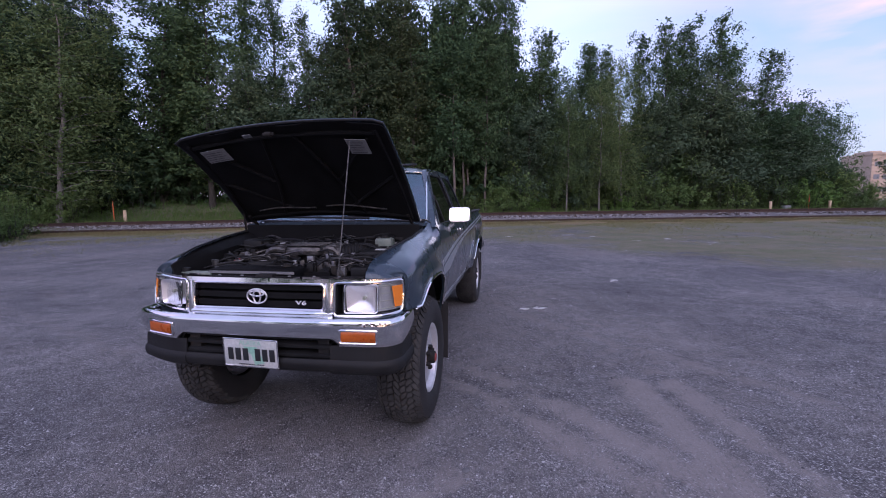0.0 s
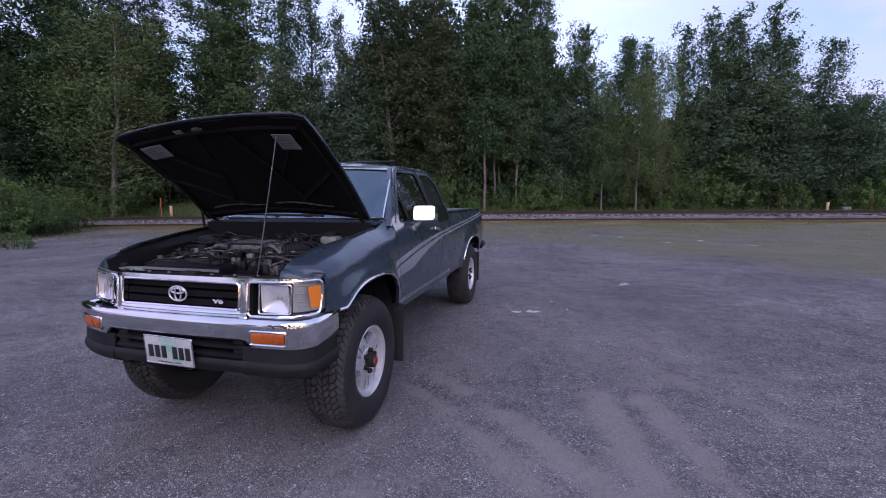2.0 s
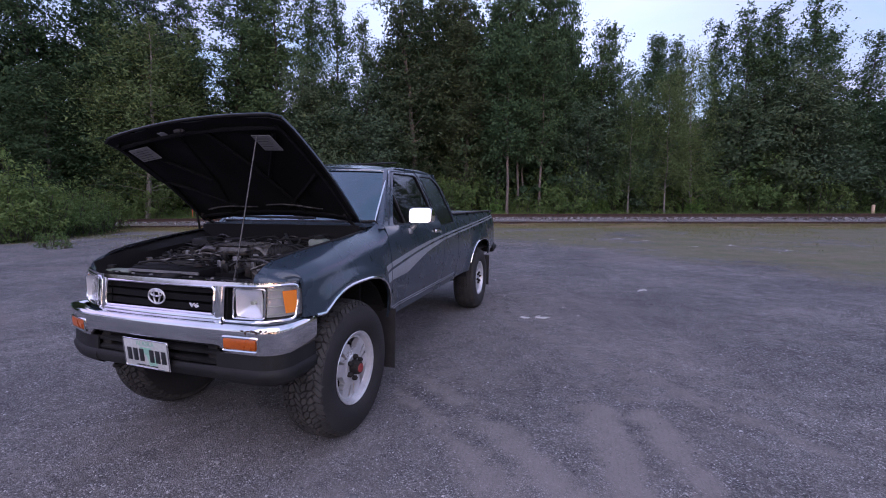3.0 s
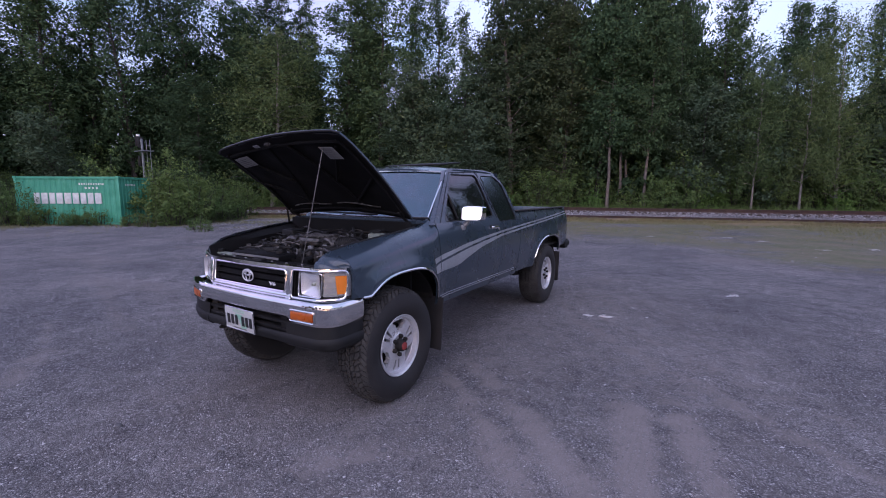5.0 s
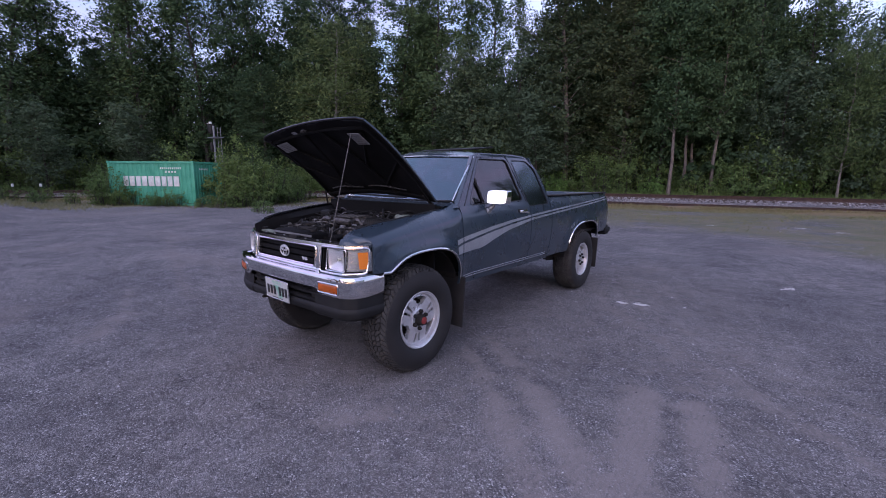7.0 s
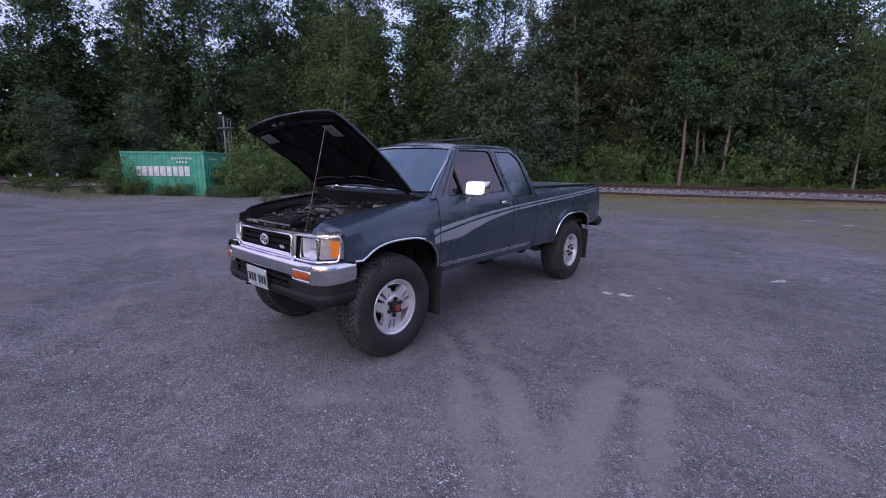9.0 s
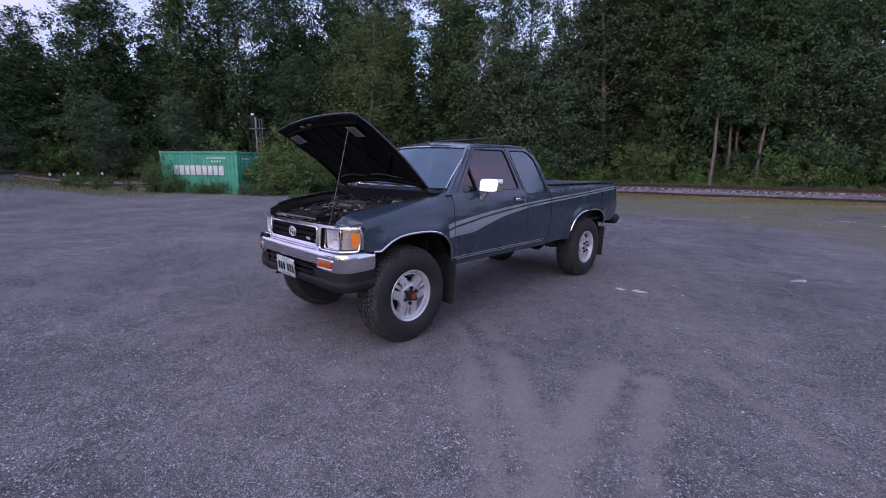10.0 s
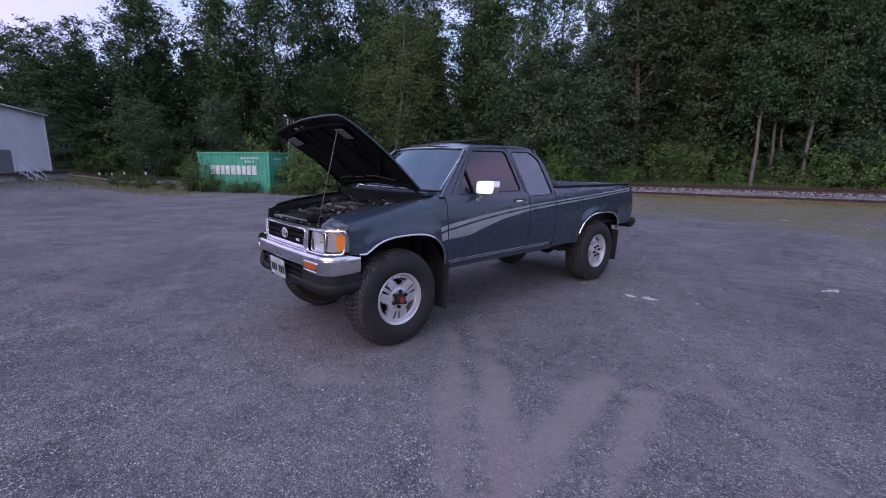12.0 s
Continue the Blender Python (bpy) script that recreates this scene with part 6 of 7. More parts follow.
def make_tree(name, seed, spread, leaves, leaf_size, bark, leaf, first=0.25, kind="broad", lean=0.0, limbs=46, girth=1.0, height=16.0):
    """A trunk with limbs and a leafy crown, standing at the origin."""
    q = np.random.RandomState(seed)
    V, F = [], []
    n = 11
    wx, wy = q.normal(size=n).cumsum() * 0.10, q.normal(size=n).cumsum() * 0.10
    ts = np.linspace(0, 1, n)
    trunk = [(wx[i] * ts[i] * 1.6 + lean * height * ts[i] ** 1.5, wy[i] * ts[i] * 1.6, height * 0.97 * ts[i] - 0.15) for i in range(n)]
    r0 = (0.0085 * height + 0.02) * girth
    radii = [r0 * (1 - 0.93 * t) * (1.3 if t == 0 else 1) for t in ts]
    tube_np(V, F, trunk, radii, 7)
    tips = []
    for k in range(limbs):
        t = first + (0.99 - first) * (k + q.rand()) / limbs
        p = np.array([np.interp(t, ts, [c[j] for c in trunk]) for j in range(3)])
        az = k * 2.4 + q.uniform(-0.5, 0.5)
        sag = -0.05
        if kind == "broad":
            prof = math.sin(math.pi * min(1, (t - first * 0.75) / (1.04 - first * 0.75)) ** 0.75) ** 0.7
            L = spread * (0.35 + 0.65 * prof) * q.uniform(0.55, 1.2)
            rise = q.uniform(0.3, 1.1)
        elif kind == "tall":
            L = spread * (0.32 + 0.68 * math.sin(math.pi * min(1, t) ** 1.1)) * q.uniform(0.45, 1.25)
            rise = q.uniform(0.8, 2.0)
        elif kind == "weep":
            prof = math.sin(math.pi * min(1, (t - first * 0.6) / (1.05 - first * 0.6)) ** 0.8) ** 0.6
            L = spread * (0.3 + 0.7 * prof) * q.uniform(0.65, 1.15)
            rise, sag = q.uniform(0.35, 0.9), -0.17
        else:
            L = spread * ((1.03 - t) / (1 - first)) ** 0.8 * q.uniform(0.7, 1.15) + 0.12
            rise, sag = q.uniform(-0.3, 0.15), 0.05
        d = np.array([math.cos(az), math.sin(az), rise])
        d /= np.linalg.norm(d)
        pts = [p]
        for m in range(1, 5):
            bend = np.array([q.uniform(-0.12, 0.12), q.uniform(-0.12, 0.12), sag * m]) * L * 0.25
            pts.append(p + d * L * m / 4 + bend * m / 2)
        rr = max(0.36 * np.interp(t, ts, radii), 0.012)
        tube_np(V, F, [tuple(x) for x in pts], [rr, rr * 0.75, rr * 0.5, rr * 0.3, rr * 0.1], 3)
        tips.append((pts, L, t))
    me = mesh_from("trunk", V, F)
    finish(me, bark, 60)
    root = new(name)
    root.empty_display_size = 0.3
    tr = new("trunk", me)
    tr.parent = root
    # leaves gather in clumps along the outer limbs and face outward from them
    weights = np.array([L for _, L, _ in tips])
    weights = weights / weights.sum()
    cen, out, siz = [], [], []
    for (pts, L, t), w in zip(tips, weights):
        m = int(leaves * w)
        clumps = max(3, int(2.2 * L + 2))
        for c in range(clumps):
            f = q.uniform(0.2, 1.08)
            i = min(int(f * 4), 3)
            base = pts[i] + (pts[i + 1] - pts[i]) * (f * 4 - i)
            rad = (0.13 + 0.075 * L) * q.uniform(0.6, 1.5) if kind != "spruce" else 0.12 + 0.07 * L
            base = base + q.normal(size=3) * (0.10 + 0.12 * L) * (1, 1, 0.8)
            num = max(4, int(m / clumps * q.uniform(0.5, 1.6)))
            shape = {"spruce": (1, 1, 0.35), "weep": (0.7, 0.7, 1.5), "tall": (0.8, 0.8, 1.0)}.get(kind, (1, 1, 0.65))
            off = q.normal(size=(num, 3)) * rad * shape
            axis_xy = np.array([np.interp(base[2] / height, ts, [e[j] for e in trunk]) for j in range(2)])
            side = np.append(base[:2] - axis_xy, 0.0)
            side /= np.linalg.norm(side) + 0.3
            cen.append(base + off)
            out.append(off / rad * 0.6 + side * 0.55 + (0, 0, 0.5))
            siz.append(leaf_size * q.uniform(0.55, 1.3, size=num))
    slim = {"spruce": 0.32, "weep": 0.42}.get(kind, 0.6)
    crown = new("crown", leaf_mesh("crown", np.concatenate(cen), np.concatenate(out), np.concatenate(siz), leaf, q, {"spruce": 0.5, "weep": 0.8}.get(kind, 0.3), slim))
    crown.parent = root
    return root


def make_shrub(name, seed, height, spread, leaves, leaf_size, leaf=SHRUB_LEAF, stems=22, upright=0.5):
    """Many thin shoots from one root, leafy along their upper parts."""
    q = np.random.RandomState(seed)
    V, F, cen, out, siz = [], [], [], [], []
    for k in range(stems):
        az, reach = q.uniform(0, 6.28), spread * q.uniform(0.05, 1.0) ** 0.7
        h = height * (1 - 0.55 * (reach / spread) ** 2) * q.uniform(0.5, 1.08)
        foot = 0.25 + 0.5 * upright
        b = np.array([foot * reach * math.cos(az), foot * reach * math.sin(az), -0.08])
        e = np.array([reach * math.cos(az), reach * math.sin(az), h])
        pts = [b + (e - b) * t + np.array([0, 0, 0.10 * h * math.sin(math.pi * t)]) + q.normal(size=3) * 0.03 * h for t in (0, 0.35, 0.7, 1.0)]
        tube_np(V, F, [tuple(p) for p in pts], [0.018, 0.013, 0.009, 0.004], 3)
        m = leaves // stems
        twigs = max(4, m // 14)
        P = np.array(pts)
        t = q.beta(1.6, 1.1, size=twigs)
        i = np.minimum((t * 3).astype(int), 2)
        c = P[i] + (P[i + 1] - P[i]) * (t * 3 - i)[:, None]
        c += q.normal(size=(twigs, 3)) * (0.07 + 0.07 * h * (1 - 0.6 * t))[:, None]
        pick = q.randint(0, twigs, m)
        off = q.normal(size=(m, 3)) * (0.05 + 0.028 * h)
        cen.append(c[pick] + off)
        out.append(off / (0.05 + 0.028 * h) * 0.5 + np.array([math.cos(az), math.sin(az), 0]) * 0.5 * reach / spread + (0, 0, 0.7))
        siz.append(leaf_size * q.uniform(0.5, 1.3, size=m))
    cen = np.concatenate(cen)
    cen[:, 2] = np.maximum(cen[:, 2], 0.03)
    me = mesh_from("branchwork", V, F)
    finish(me, BARK, 60)
    root = new(name)
    st = new("branchwork", me)
    st.parent = root
    fo = new("foliage", leaf_mesh("foliage", cen, np.concatenate(out), np.concatenate(siz), leaf, q, 0.25, 0.55))
    fo.parent = root
    return root


LEAFY = "tall leafy cottonwood with a dense dark green crown"
AIRY = "tall thin-crowned aspen with sky showing between its limbs"
BIRCHY = "slender pale-barked birch with a light green crown"
SPRUCY = "narrow dark spruce standing among leafy trees"
ALDER = "leafy alder bush growing at the edge of the woods"


def wood(root, label):
    return tagged(root, label, "tree", "woods")


KINDS = {
    "cotton": wood(make_tree("cottonwood_tree", 1, 2.6, 15000, 0.19, BARK, LEAF_A, 0.10), LEAFY),
    "cotton_b": wood(make_tree("cottonwood_tree", 2, 2.5, 14500, 0.19, BARK, LEAF_A, 0.12, lean=0.02, limbs=52), LEAFY),
    "dense": wood(make_tree("cottonwood_tree", 3, 2.7, 17000, 0.18, BARK, LEAF_SHADED, 0.06, limbs=60), "broad dark cottonwood leafy down to the ground"),
    "airy": wood(make_tree("aspen_tree", 4, 2.1, 9600, 0.18, BARK, LEAF_A, 0.16, "tall", limbs=56), AIRY),
    "airy_b": wood(make_tree("aspen_tree", 9, 2.1, 9000, 0.18, BARK, LEAF_A, 0.20, "tall", lean=0.025, limbs=50), AIRY),
    "olive": wood(make_tree("cottonwood_tree", 14, 2.3, 16000, 0.17, EDGE_BARK, LEAF_OLIVE, 0.10, limbs=64), "tall dense cottonwood with a dull olive crown"),
    "grey": wood(make_tree("willow_tree", 15, 2.6, 8600, 0.20, BARK, LEAF_GREY, 0.05, limbs=48, height=10.0), "bushy grey-green willow at the wood's edge"),
    "weep": wood(make_tree("birch_tree", 5, 3.4, 15000, 0.19, PALE_BARK, LEAF_B, 0.10, "weep", limbs=62, height=14.0), "full pale green birch with drooping twigs"),
    "birch": wood(make_tree("birch_tree", 6, 2.4, 10500, 0.19, PALE_BARK, LEAF_B, 0.22, "weep", lean=0.06, limbs=44, girth=0.9, height=11.0), BIRCHY),
    "stub": wood(make_tree("cottonwood_tree", 18, 3.0, 11475, 0.164, BARK, LEAF_A, 0.05, limbs=46, height=8.5), "low bushy cottonwood at the end of the woods"),
    "edge": wood(make_tree("cottonwood_tree", 12, 2.6, 10500, 0.21, EDGE_BARK, LEAF_A, 0.30, lean=0.02, height=14.0), "tall cottonwood with a bare pale trunk"),
    "spruce": wood(make_tree("spruce_tree", 7, 2.3, 13500, 0.26, BARK, NEEDLE, 0.10, "spruce", limbs=84), SPRUCY),
    "back": wood(make_tree("cottonwood_tree", 17, 3.3, 4400, 0.40, BARK, LEAF_SHADED, 0.05, limbs=36, height=13.0), "dark leafy tree deep in the woods"),
}
BUILT = {"cotton": (16, 2.6), "cotton_b": (16, 2.5), "dense": (16, 2.7), "airy": (16, 2.1), "airy_b": (16, 2.1), "olive": (16, 2.3), "grey": (10, 2.6), "weep": (14, 3.4), "birch": (11, 2.4), "stub": (8.5, 3.0), "edge": (14, 2.6), "spruce": (16, 2.3), "back": (13, 3.3)}
SHRUBS = {
    "low": tagged(make_shrub("alder_shrub", 31, 1.7, 1.2, 1700, 0.12), ALDER, "shrub", "shrubs by the railway"),
    "mid": tagged(make_shrub("alder_shrub", 32, 2.6, 1.6, 2600, 0.135, stems=26), ALDER, "shrub", "shrubs by the railway"),
    # the thicket's leaves have the deep woods' shade in their colour
    "thicket": tagged(make_shrub("alder_thicket", 34, 5.2, 2.9, 1900, 0.40, LEAF_SHADED), "dense dark alder thicket deep in the woods", "shrub", "shrubs by the railway"),
    "tall": tagged(make_shrub("alder_shrub", 33, 4.4, 2.2, 3300, 0.18, stems=28), ALDER, "shrub", "shrubs by the railway"),
    "bright": tagged(make_shrub("alder_shrub", 36, 2.2, 1.6, 2600, 0.15, FRESH_LEAF, stems=24), "fresh green alder bush at the edge of the woods", "shrub", "shrubs by the railway"),
    "weed": tagged(make_shrub("weed_clump", 37, 0.8, 0.7, 420, 0.11, SHRUB_LEAF, stems=14, upright=0.9), "low leafy weeds at the edge of the gravel", "plant", "weeds on the lot's edge"),
}
used = set()
tq = random.Random(5)


def plant(table, key, x, y, z, scale=1.0, turn=None, wide=1.0):
    turn = tq.uniform(0, 360) if turn is None else turn
    m = pose(x, y, z, tq.uniform(-2, 2), tq.uniform(-2, 2), turn)
    if key not in used:
        used.add(key)
        o = table[key]
        o.matrix_basis = m
    else:
        o = copy_thing(table[key], m)
    o.scale = (scale * wide, scale * wide, scale)
    return o


def plant_tree(key, x, y, height, half, turn=None):
    """A tree of that height whose crown reaches half metres from its stem."""
    z = ground_z(x, y)
    tall, reach = BUILT[key]
    sc = (height - z) / tall
    plant(KINDS, key, x, y, z, sc, turn, min(max(half / (reach * sc), 0.7), 1.45))


rail_len = np.concatenate([[0], np.cumsum(np.hypot(*np.diff(RAIL_NP, axis=0).T))])


def rail_at(s):
    i = int(np.clip(np.searchsorted(rail_len, s), 1, len(RAIL) - 1))
    t = (s - rail_len[i - 1]) / (rail_len[i] - rail_len[i - 1])
    p = RAIL_NP[i - 1] + (RAIL_NP[i] - RAIL_NP[i - 1]) * t
    d = RAIL_NP[i] - RAIL_NP[i - 1]
    d = d / np.hypot(*d)
    return p, np.array([-d[1], d[0]])


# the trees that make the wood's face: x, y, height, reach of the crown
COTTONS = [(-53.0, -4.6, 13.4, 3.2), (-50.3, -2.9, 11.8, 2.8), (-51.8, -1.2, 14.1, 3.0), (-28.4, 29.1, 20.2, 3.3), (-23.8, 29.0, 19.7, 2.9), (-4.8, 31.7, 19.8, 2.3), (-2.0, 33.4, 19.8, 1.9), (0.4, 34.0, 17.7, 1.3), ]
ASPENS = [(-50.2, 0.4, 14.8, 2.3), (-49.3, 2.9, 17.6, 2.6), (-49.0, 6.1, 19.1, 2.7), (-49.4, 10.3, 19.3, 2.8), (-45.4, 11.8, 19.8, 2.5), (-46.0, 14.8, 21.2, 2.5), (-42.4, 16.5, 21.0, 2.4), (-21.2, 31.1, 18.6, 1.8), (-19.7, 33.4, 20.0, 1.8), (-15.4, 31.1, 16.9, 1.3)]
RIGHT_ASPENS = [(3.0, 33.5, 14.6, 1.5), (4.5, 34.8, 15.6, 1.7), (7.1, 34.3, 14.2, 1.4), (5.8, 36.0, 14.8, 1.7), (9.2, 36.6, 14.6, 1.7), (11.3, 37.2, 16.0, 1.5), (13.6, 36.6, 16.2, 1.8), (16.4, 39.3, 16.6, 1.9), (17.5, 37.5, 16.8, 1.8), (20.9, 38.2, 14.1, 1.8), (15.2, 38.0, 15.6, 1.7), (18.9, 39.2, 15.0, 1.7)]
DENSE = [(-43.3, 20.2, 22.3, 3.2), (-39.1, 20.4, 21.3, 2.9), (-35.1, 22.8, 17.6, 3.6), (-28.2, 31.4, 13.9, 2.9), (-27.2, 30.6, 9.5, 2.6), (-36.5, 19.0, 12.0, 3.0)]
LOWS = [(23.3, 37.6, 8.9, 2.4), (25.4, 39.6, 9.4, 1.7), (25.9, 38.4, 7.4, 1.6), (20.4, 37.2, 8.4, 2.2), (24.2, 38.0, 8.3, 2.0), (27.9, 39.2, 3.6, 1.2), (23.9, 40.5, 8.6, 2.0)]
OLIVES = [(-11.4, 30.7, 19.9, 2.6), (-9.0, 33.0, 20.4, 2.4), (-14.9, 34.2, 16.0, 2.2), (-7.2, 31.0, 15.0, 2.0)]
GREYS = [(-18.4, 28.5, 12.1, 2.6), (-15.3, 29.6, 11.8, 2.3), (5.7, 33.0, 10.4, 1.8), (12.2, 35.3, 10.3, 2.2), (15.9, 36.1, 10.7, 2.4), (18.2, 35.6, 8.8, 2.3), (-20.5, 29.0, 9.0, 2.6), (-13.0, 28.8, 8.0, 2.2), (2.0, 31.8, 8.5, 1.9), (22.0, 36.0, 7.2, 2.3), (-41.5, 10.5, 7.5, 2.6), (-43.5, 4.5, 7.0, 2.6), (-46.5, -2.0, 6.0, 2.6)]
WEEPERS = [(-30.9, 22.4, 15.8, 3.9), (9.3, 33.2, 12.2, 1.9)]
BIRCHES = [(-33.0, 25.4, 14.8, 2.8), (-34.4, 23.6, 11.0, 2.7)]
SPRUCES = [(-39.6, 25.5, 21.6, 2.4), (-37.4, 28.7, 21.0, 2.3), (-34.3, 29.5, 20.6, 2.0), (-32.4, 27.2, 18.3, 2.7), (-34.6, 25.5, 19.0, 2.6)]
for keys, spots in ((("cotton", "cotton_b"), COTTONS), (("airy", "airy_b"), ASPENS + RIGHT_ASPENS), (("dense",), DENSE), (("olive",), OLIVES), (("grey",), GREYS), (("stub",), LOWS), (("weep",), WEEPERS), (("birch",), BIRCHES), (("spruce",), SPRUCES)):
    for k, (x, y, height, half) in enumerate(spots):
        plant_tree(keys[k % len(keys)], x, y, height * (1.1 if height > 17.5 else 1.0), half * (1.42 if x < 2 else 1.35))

plant_tree("back", 37.4, 46.0, 6.2, 2.0)

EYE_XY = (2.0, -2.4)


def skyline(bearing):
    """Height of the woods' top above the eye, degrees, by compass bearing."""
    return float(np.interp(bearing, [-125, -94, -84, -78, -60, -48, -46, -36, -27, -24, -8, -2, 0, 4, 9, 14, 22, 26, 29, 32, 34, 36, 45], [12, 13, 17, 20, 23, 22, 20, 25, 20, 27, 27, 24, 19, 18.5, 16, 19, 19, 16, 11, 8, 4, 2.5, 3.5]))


# the woods behind that face, lower, with shade put into their leaf colour
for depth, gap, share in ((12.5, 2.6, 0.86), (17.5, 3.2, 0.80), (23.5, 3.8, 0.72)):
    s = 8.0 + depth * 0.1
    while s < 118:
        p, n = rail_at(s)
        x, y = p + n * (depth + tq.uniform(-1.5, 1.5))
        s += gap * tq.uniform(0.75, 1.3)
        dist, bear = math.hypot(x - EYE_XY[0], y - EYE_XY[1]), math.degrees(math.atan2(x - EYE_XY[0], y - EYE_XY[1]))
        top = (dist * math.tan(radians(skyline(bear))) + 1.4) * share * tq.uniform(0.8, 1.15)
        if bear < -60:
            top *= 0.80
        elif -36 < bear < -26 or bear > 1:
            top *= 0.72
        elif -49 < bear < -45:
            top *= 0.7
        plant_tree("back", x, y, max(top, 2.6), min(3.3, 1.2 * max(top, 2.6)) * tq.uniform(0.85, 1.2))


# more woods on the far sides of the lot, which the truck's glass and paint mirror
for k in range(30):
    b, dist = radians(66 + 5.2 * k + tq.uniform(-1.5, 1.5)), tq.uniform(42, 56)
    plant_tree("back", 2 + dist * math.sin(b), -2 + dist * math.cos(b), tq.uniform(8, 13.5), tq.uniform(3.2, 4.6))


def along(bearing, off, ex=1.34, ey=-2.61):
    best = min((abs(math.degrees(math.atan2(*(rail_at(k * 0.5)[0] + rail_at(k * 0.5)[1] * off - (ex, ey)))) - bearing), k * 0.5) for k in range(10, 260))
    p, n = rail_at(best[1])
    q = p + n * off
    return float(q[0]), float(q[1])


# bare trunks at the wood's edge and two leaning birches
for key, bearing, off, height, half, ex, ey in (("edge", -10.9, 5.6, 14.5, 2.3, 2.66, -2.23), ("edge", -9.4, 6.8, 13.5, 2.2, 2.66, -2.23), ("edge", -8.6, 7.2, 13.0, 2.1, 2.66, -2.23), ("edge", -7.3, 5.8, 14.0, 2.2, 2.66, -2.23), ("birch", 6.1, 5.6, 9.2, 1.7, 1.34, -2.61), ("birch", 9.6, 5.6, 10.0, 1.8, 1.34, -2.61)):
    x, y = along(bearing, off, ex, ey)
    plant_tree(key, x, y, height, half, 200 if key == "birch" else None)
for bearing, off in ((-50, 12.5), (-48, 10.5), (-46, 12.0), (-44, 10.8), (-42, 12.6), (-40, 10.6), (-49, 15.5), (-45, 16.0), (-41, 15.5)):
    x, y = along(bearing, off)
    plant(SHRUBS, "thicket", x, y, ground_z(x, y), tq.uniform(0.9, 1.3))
# undergrowth along the wood's edge, and thickets that close the woods behind it
s = 6.0
while s < 118:
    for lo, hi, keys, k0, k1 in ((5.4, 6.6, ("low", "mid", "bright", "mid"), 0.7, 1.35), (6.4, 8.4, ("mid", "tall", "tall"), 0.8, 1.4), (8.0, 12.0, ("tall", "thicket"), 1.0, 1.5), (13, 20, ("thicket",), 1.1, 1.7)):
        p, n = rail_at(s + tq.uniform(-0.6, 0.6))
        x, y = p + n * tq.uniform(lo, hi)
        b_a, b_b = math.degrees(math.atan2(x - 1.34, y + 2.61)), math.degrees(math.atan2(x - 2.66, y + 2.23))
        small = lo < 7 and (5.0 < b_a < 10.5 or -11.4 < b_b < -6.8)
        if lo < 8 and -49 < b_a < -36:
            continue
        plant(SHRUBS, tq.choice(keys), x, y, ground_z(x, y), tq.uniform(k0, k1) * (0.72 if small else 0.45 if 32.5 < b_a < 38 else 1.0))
    s += tq.uniform(1.6, 2.3)
# bushes on the lot side, round the container and further along
for key, x, y, sc in (("tall", -22.4, 10.1, 0.95), ("mid", -22.7, 11.2, 1.0), ("mid", -23.5, 12.3, 1.05), ("tall", -24.7, 13.5, 0.7), ("mid", -25.4, 14.7, 1.0), ("mid", -26.3, 15.9, 1.05), ("low", -21.5, 9.4, 0.9), ("low", -21.9, 10.6, 1.0), ("low", -22.9, 12.9, 1.1), ("low", -24.2, 14.6, 1.1), ("bright", -23.2, 11.6, 0.9), ("tall", -25.2, 12.3, 0.8), ("mid", -24.2, 10.9, 1.1), ("mid", -26.9, 17.0, 0.9), ("mid", -28.6, 5.0, 0.95), ("low", -29.3, 4.6, 0.8), ("mid", -30.6, 5.6, 0.8), ("tall", -30.1, 9.7, 1.05), ("tall", -27.0, 11.6, 0.9), ("tall", -31.4, 23.4, 0.9), ("tall", -32.4, 22.6, 1.0), ("mid", -30.6, 23.0, 1.1), ("tall", -23.75, 10.2, 0.92), ("tall", -28.7, 8.9, 0.86), ("low", -27.5, 5.25, 0.8), ("low", -25.95, 6.45, 0.55), ("low", -25.1, 6.95, 0.65)):
    plant(SHRUBS, key, x, y, ground_z(x, y), sc)
for x, y, sc in ((-24.9, 7.35, 0.9), (-25.8, 6.9, 0.7), (-27.3, 5.9, 1.1), (-26.5, 6.6, 0.8), (-28.0, 5.5, 1.0), (-31.2, 3.6, 1.0), (-34.0, 1.2, 1.1), (-35.5, 2.6, 1.2), (-33.4, -2.9, 0.9), (-32.6, 2.4, 0.8), (-22.8, 8.0, 0.9), (-21.8, 8.2, 1.1), (-23.6, 8.1, 0.7), (-17.0, 8.2, 0.8), (-15.6, 7.6, 0.7), (-36.4, 1.0, 1.2), (-37.6, 3.4, 1.3)):
    plant(SHRUBS, "weed", x, y, ground_z(x, y), sc)


def blades(name, spots, h, mat, label, seed):
    q = np.random.RandomState(seed)
    n = len(spots)
    c = np.array(spots)
    a = q.uniform(0, 6.28, n)
    s = np.stack([np.cos(a), np.sin(a), np.zeros(n)], 1) * 0.018
    H = h * q.uniform(0.4, 1.3, n)
    b = np.stack([q.normal(size=n) * 0.35, q.normal(size=n) * 0.35, np.ones(n)], 1)
    tip = c + b * H[:, None]
    verts = np.stack([c - s, c + s, tip], 1).reshape(-1, 3)
    me = mesh_from(name, verts.tolist(), np.arange(3 * n).reshape(-1, 3).tolist())
    me.materials.append(mat)
    return tagged(new(name, me), label, "grass", "", "stuff")


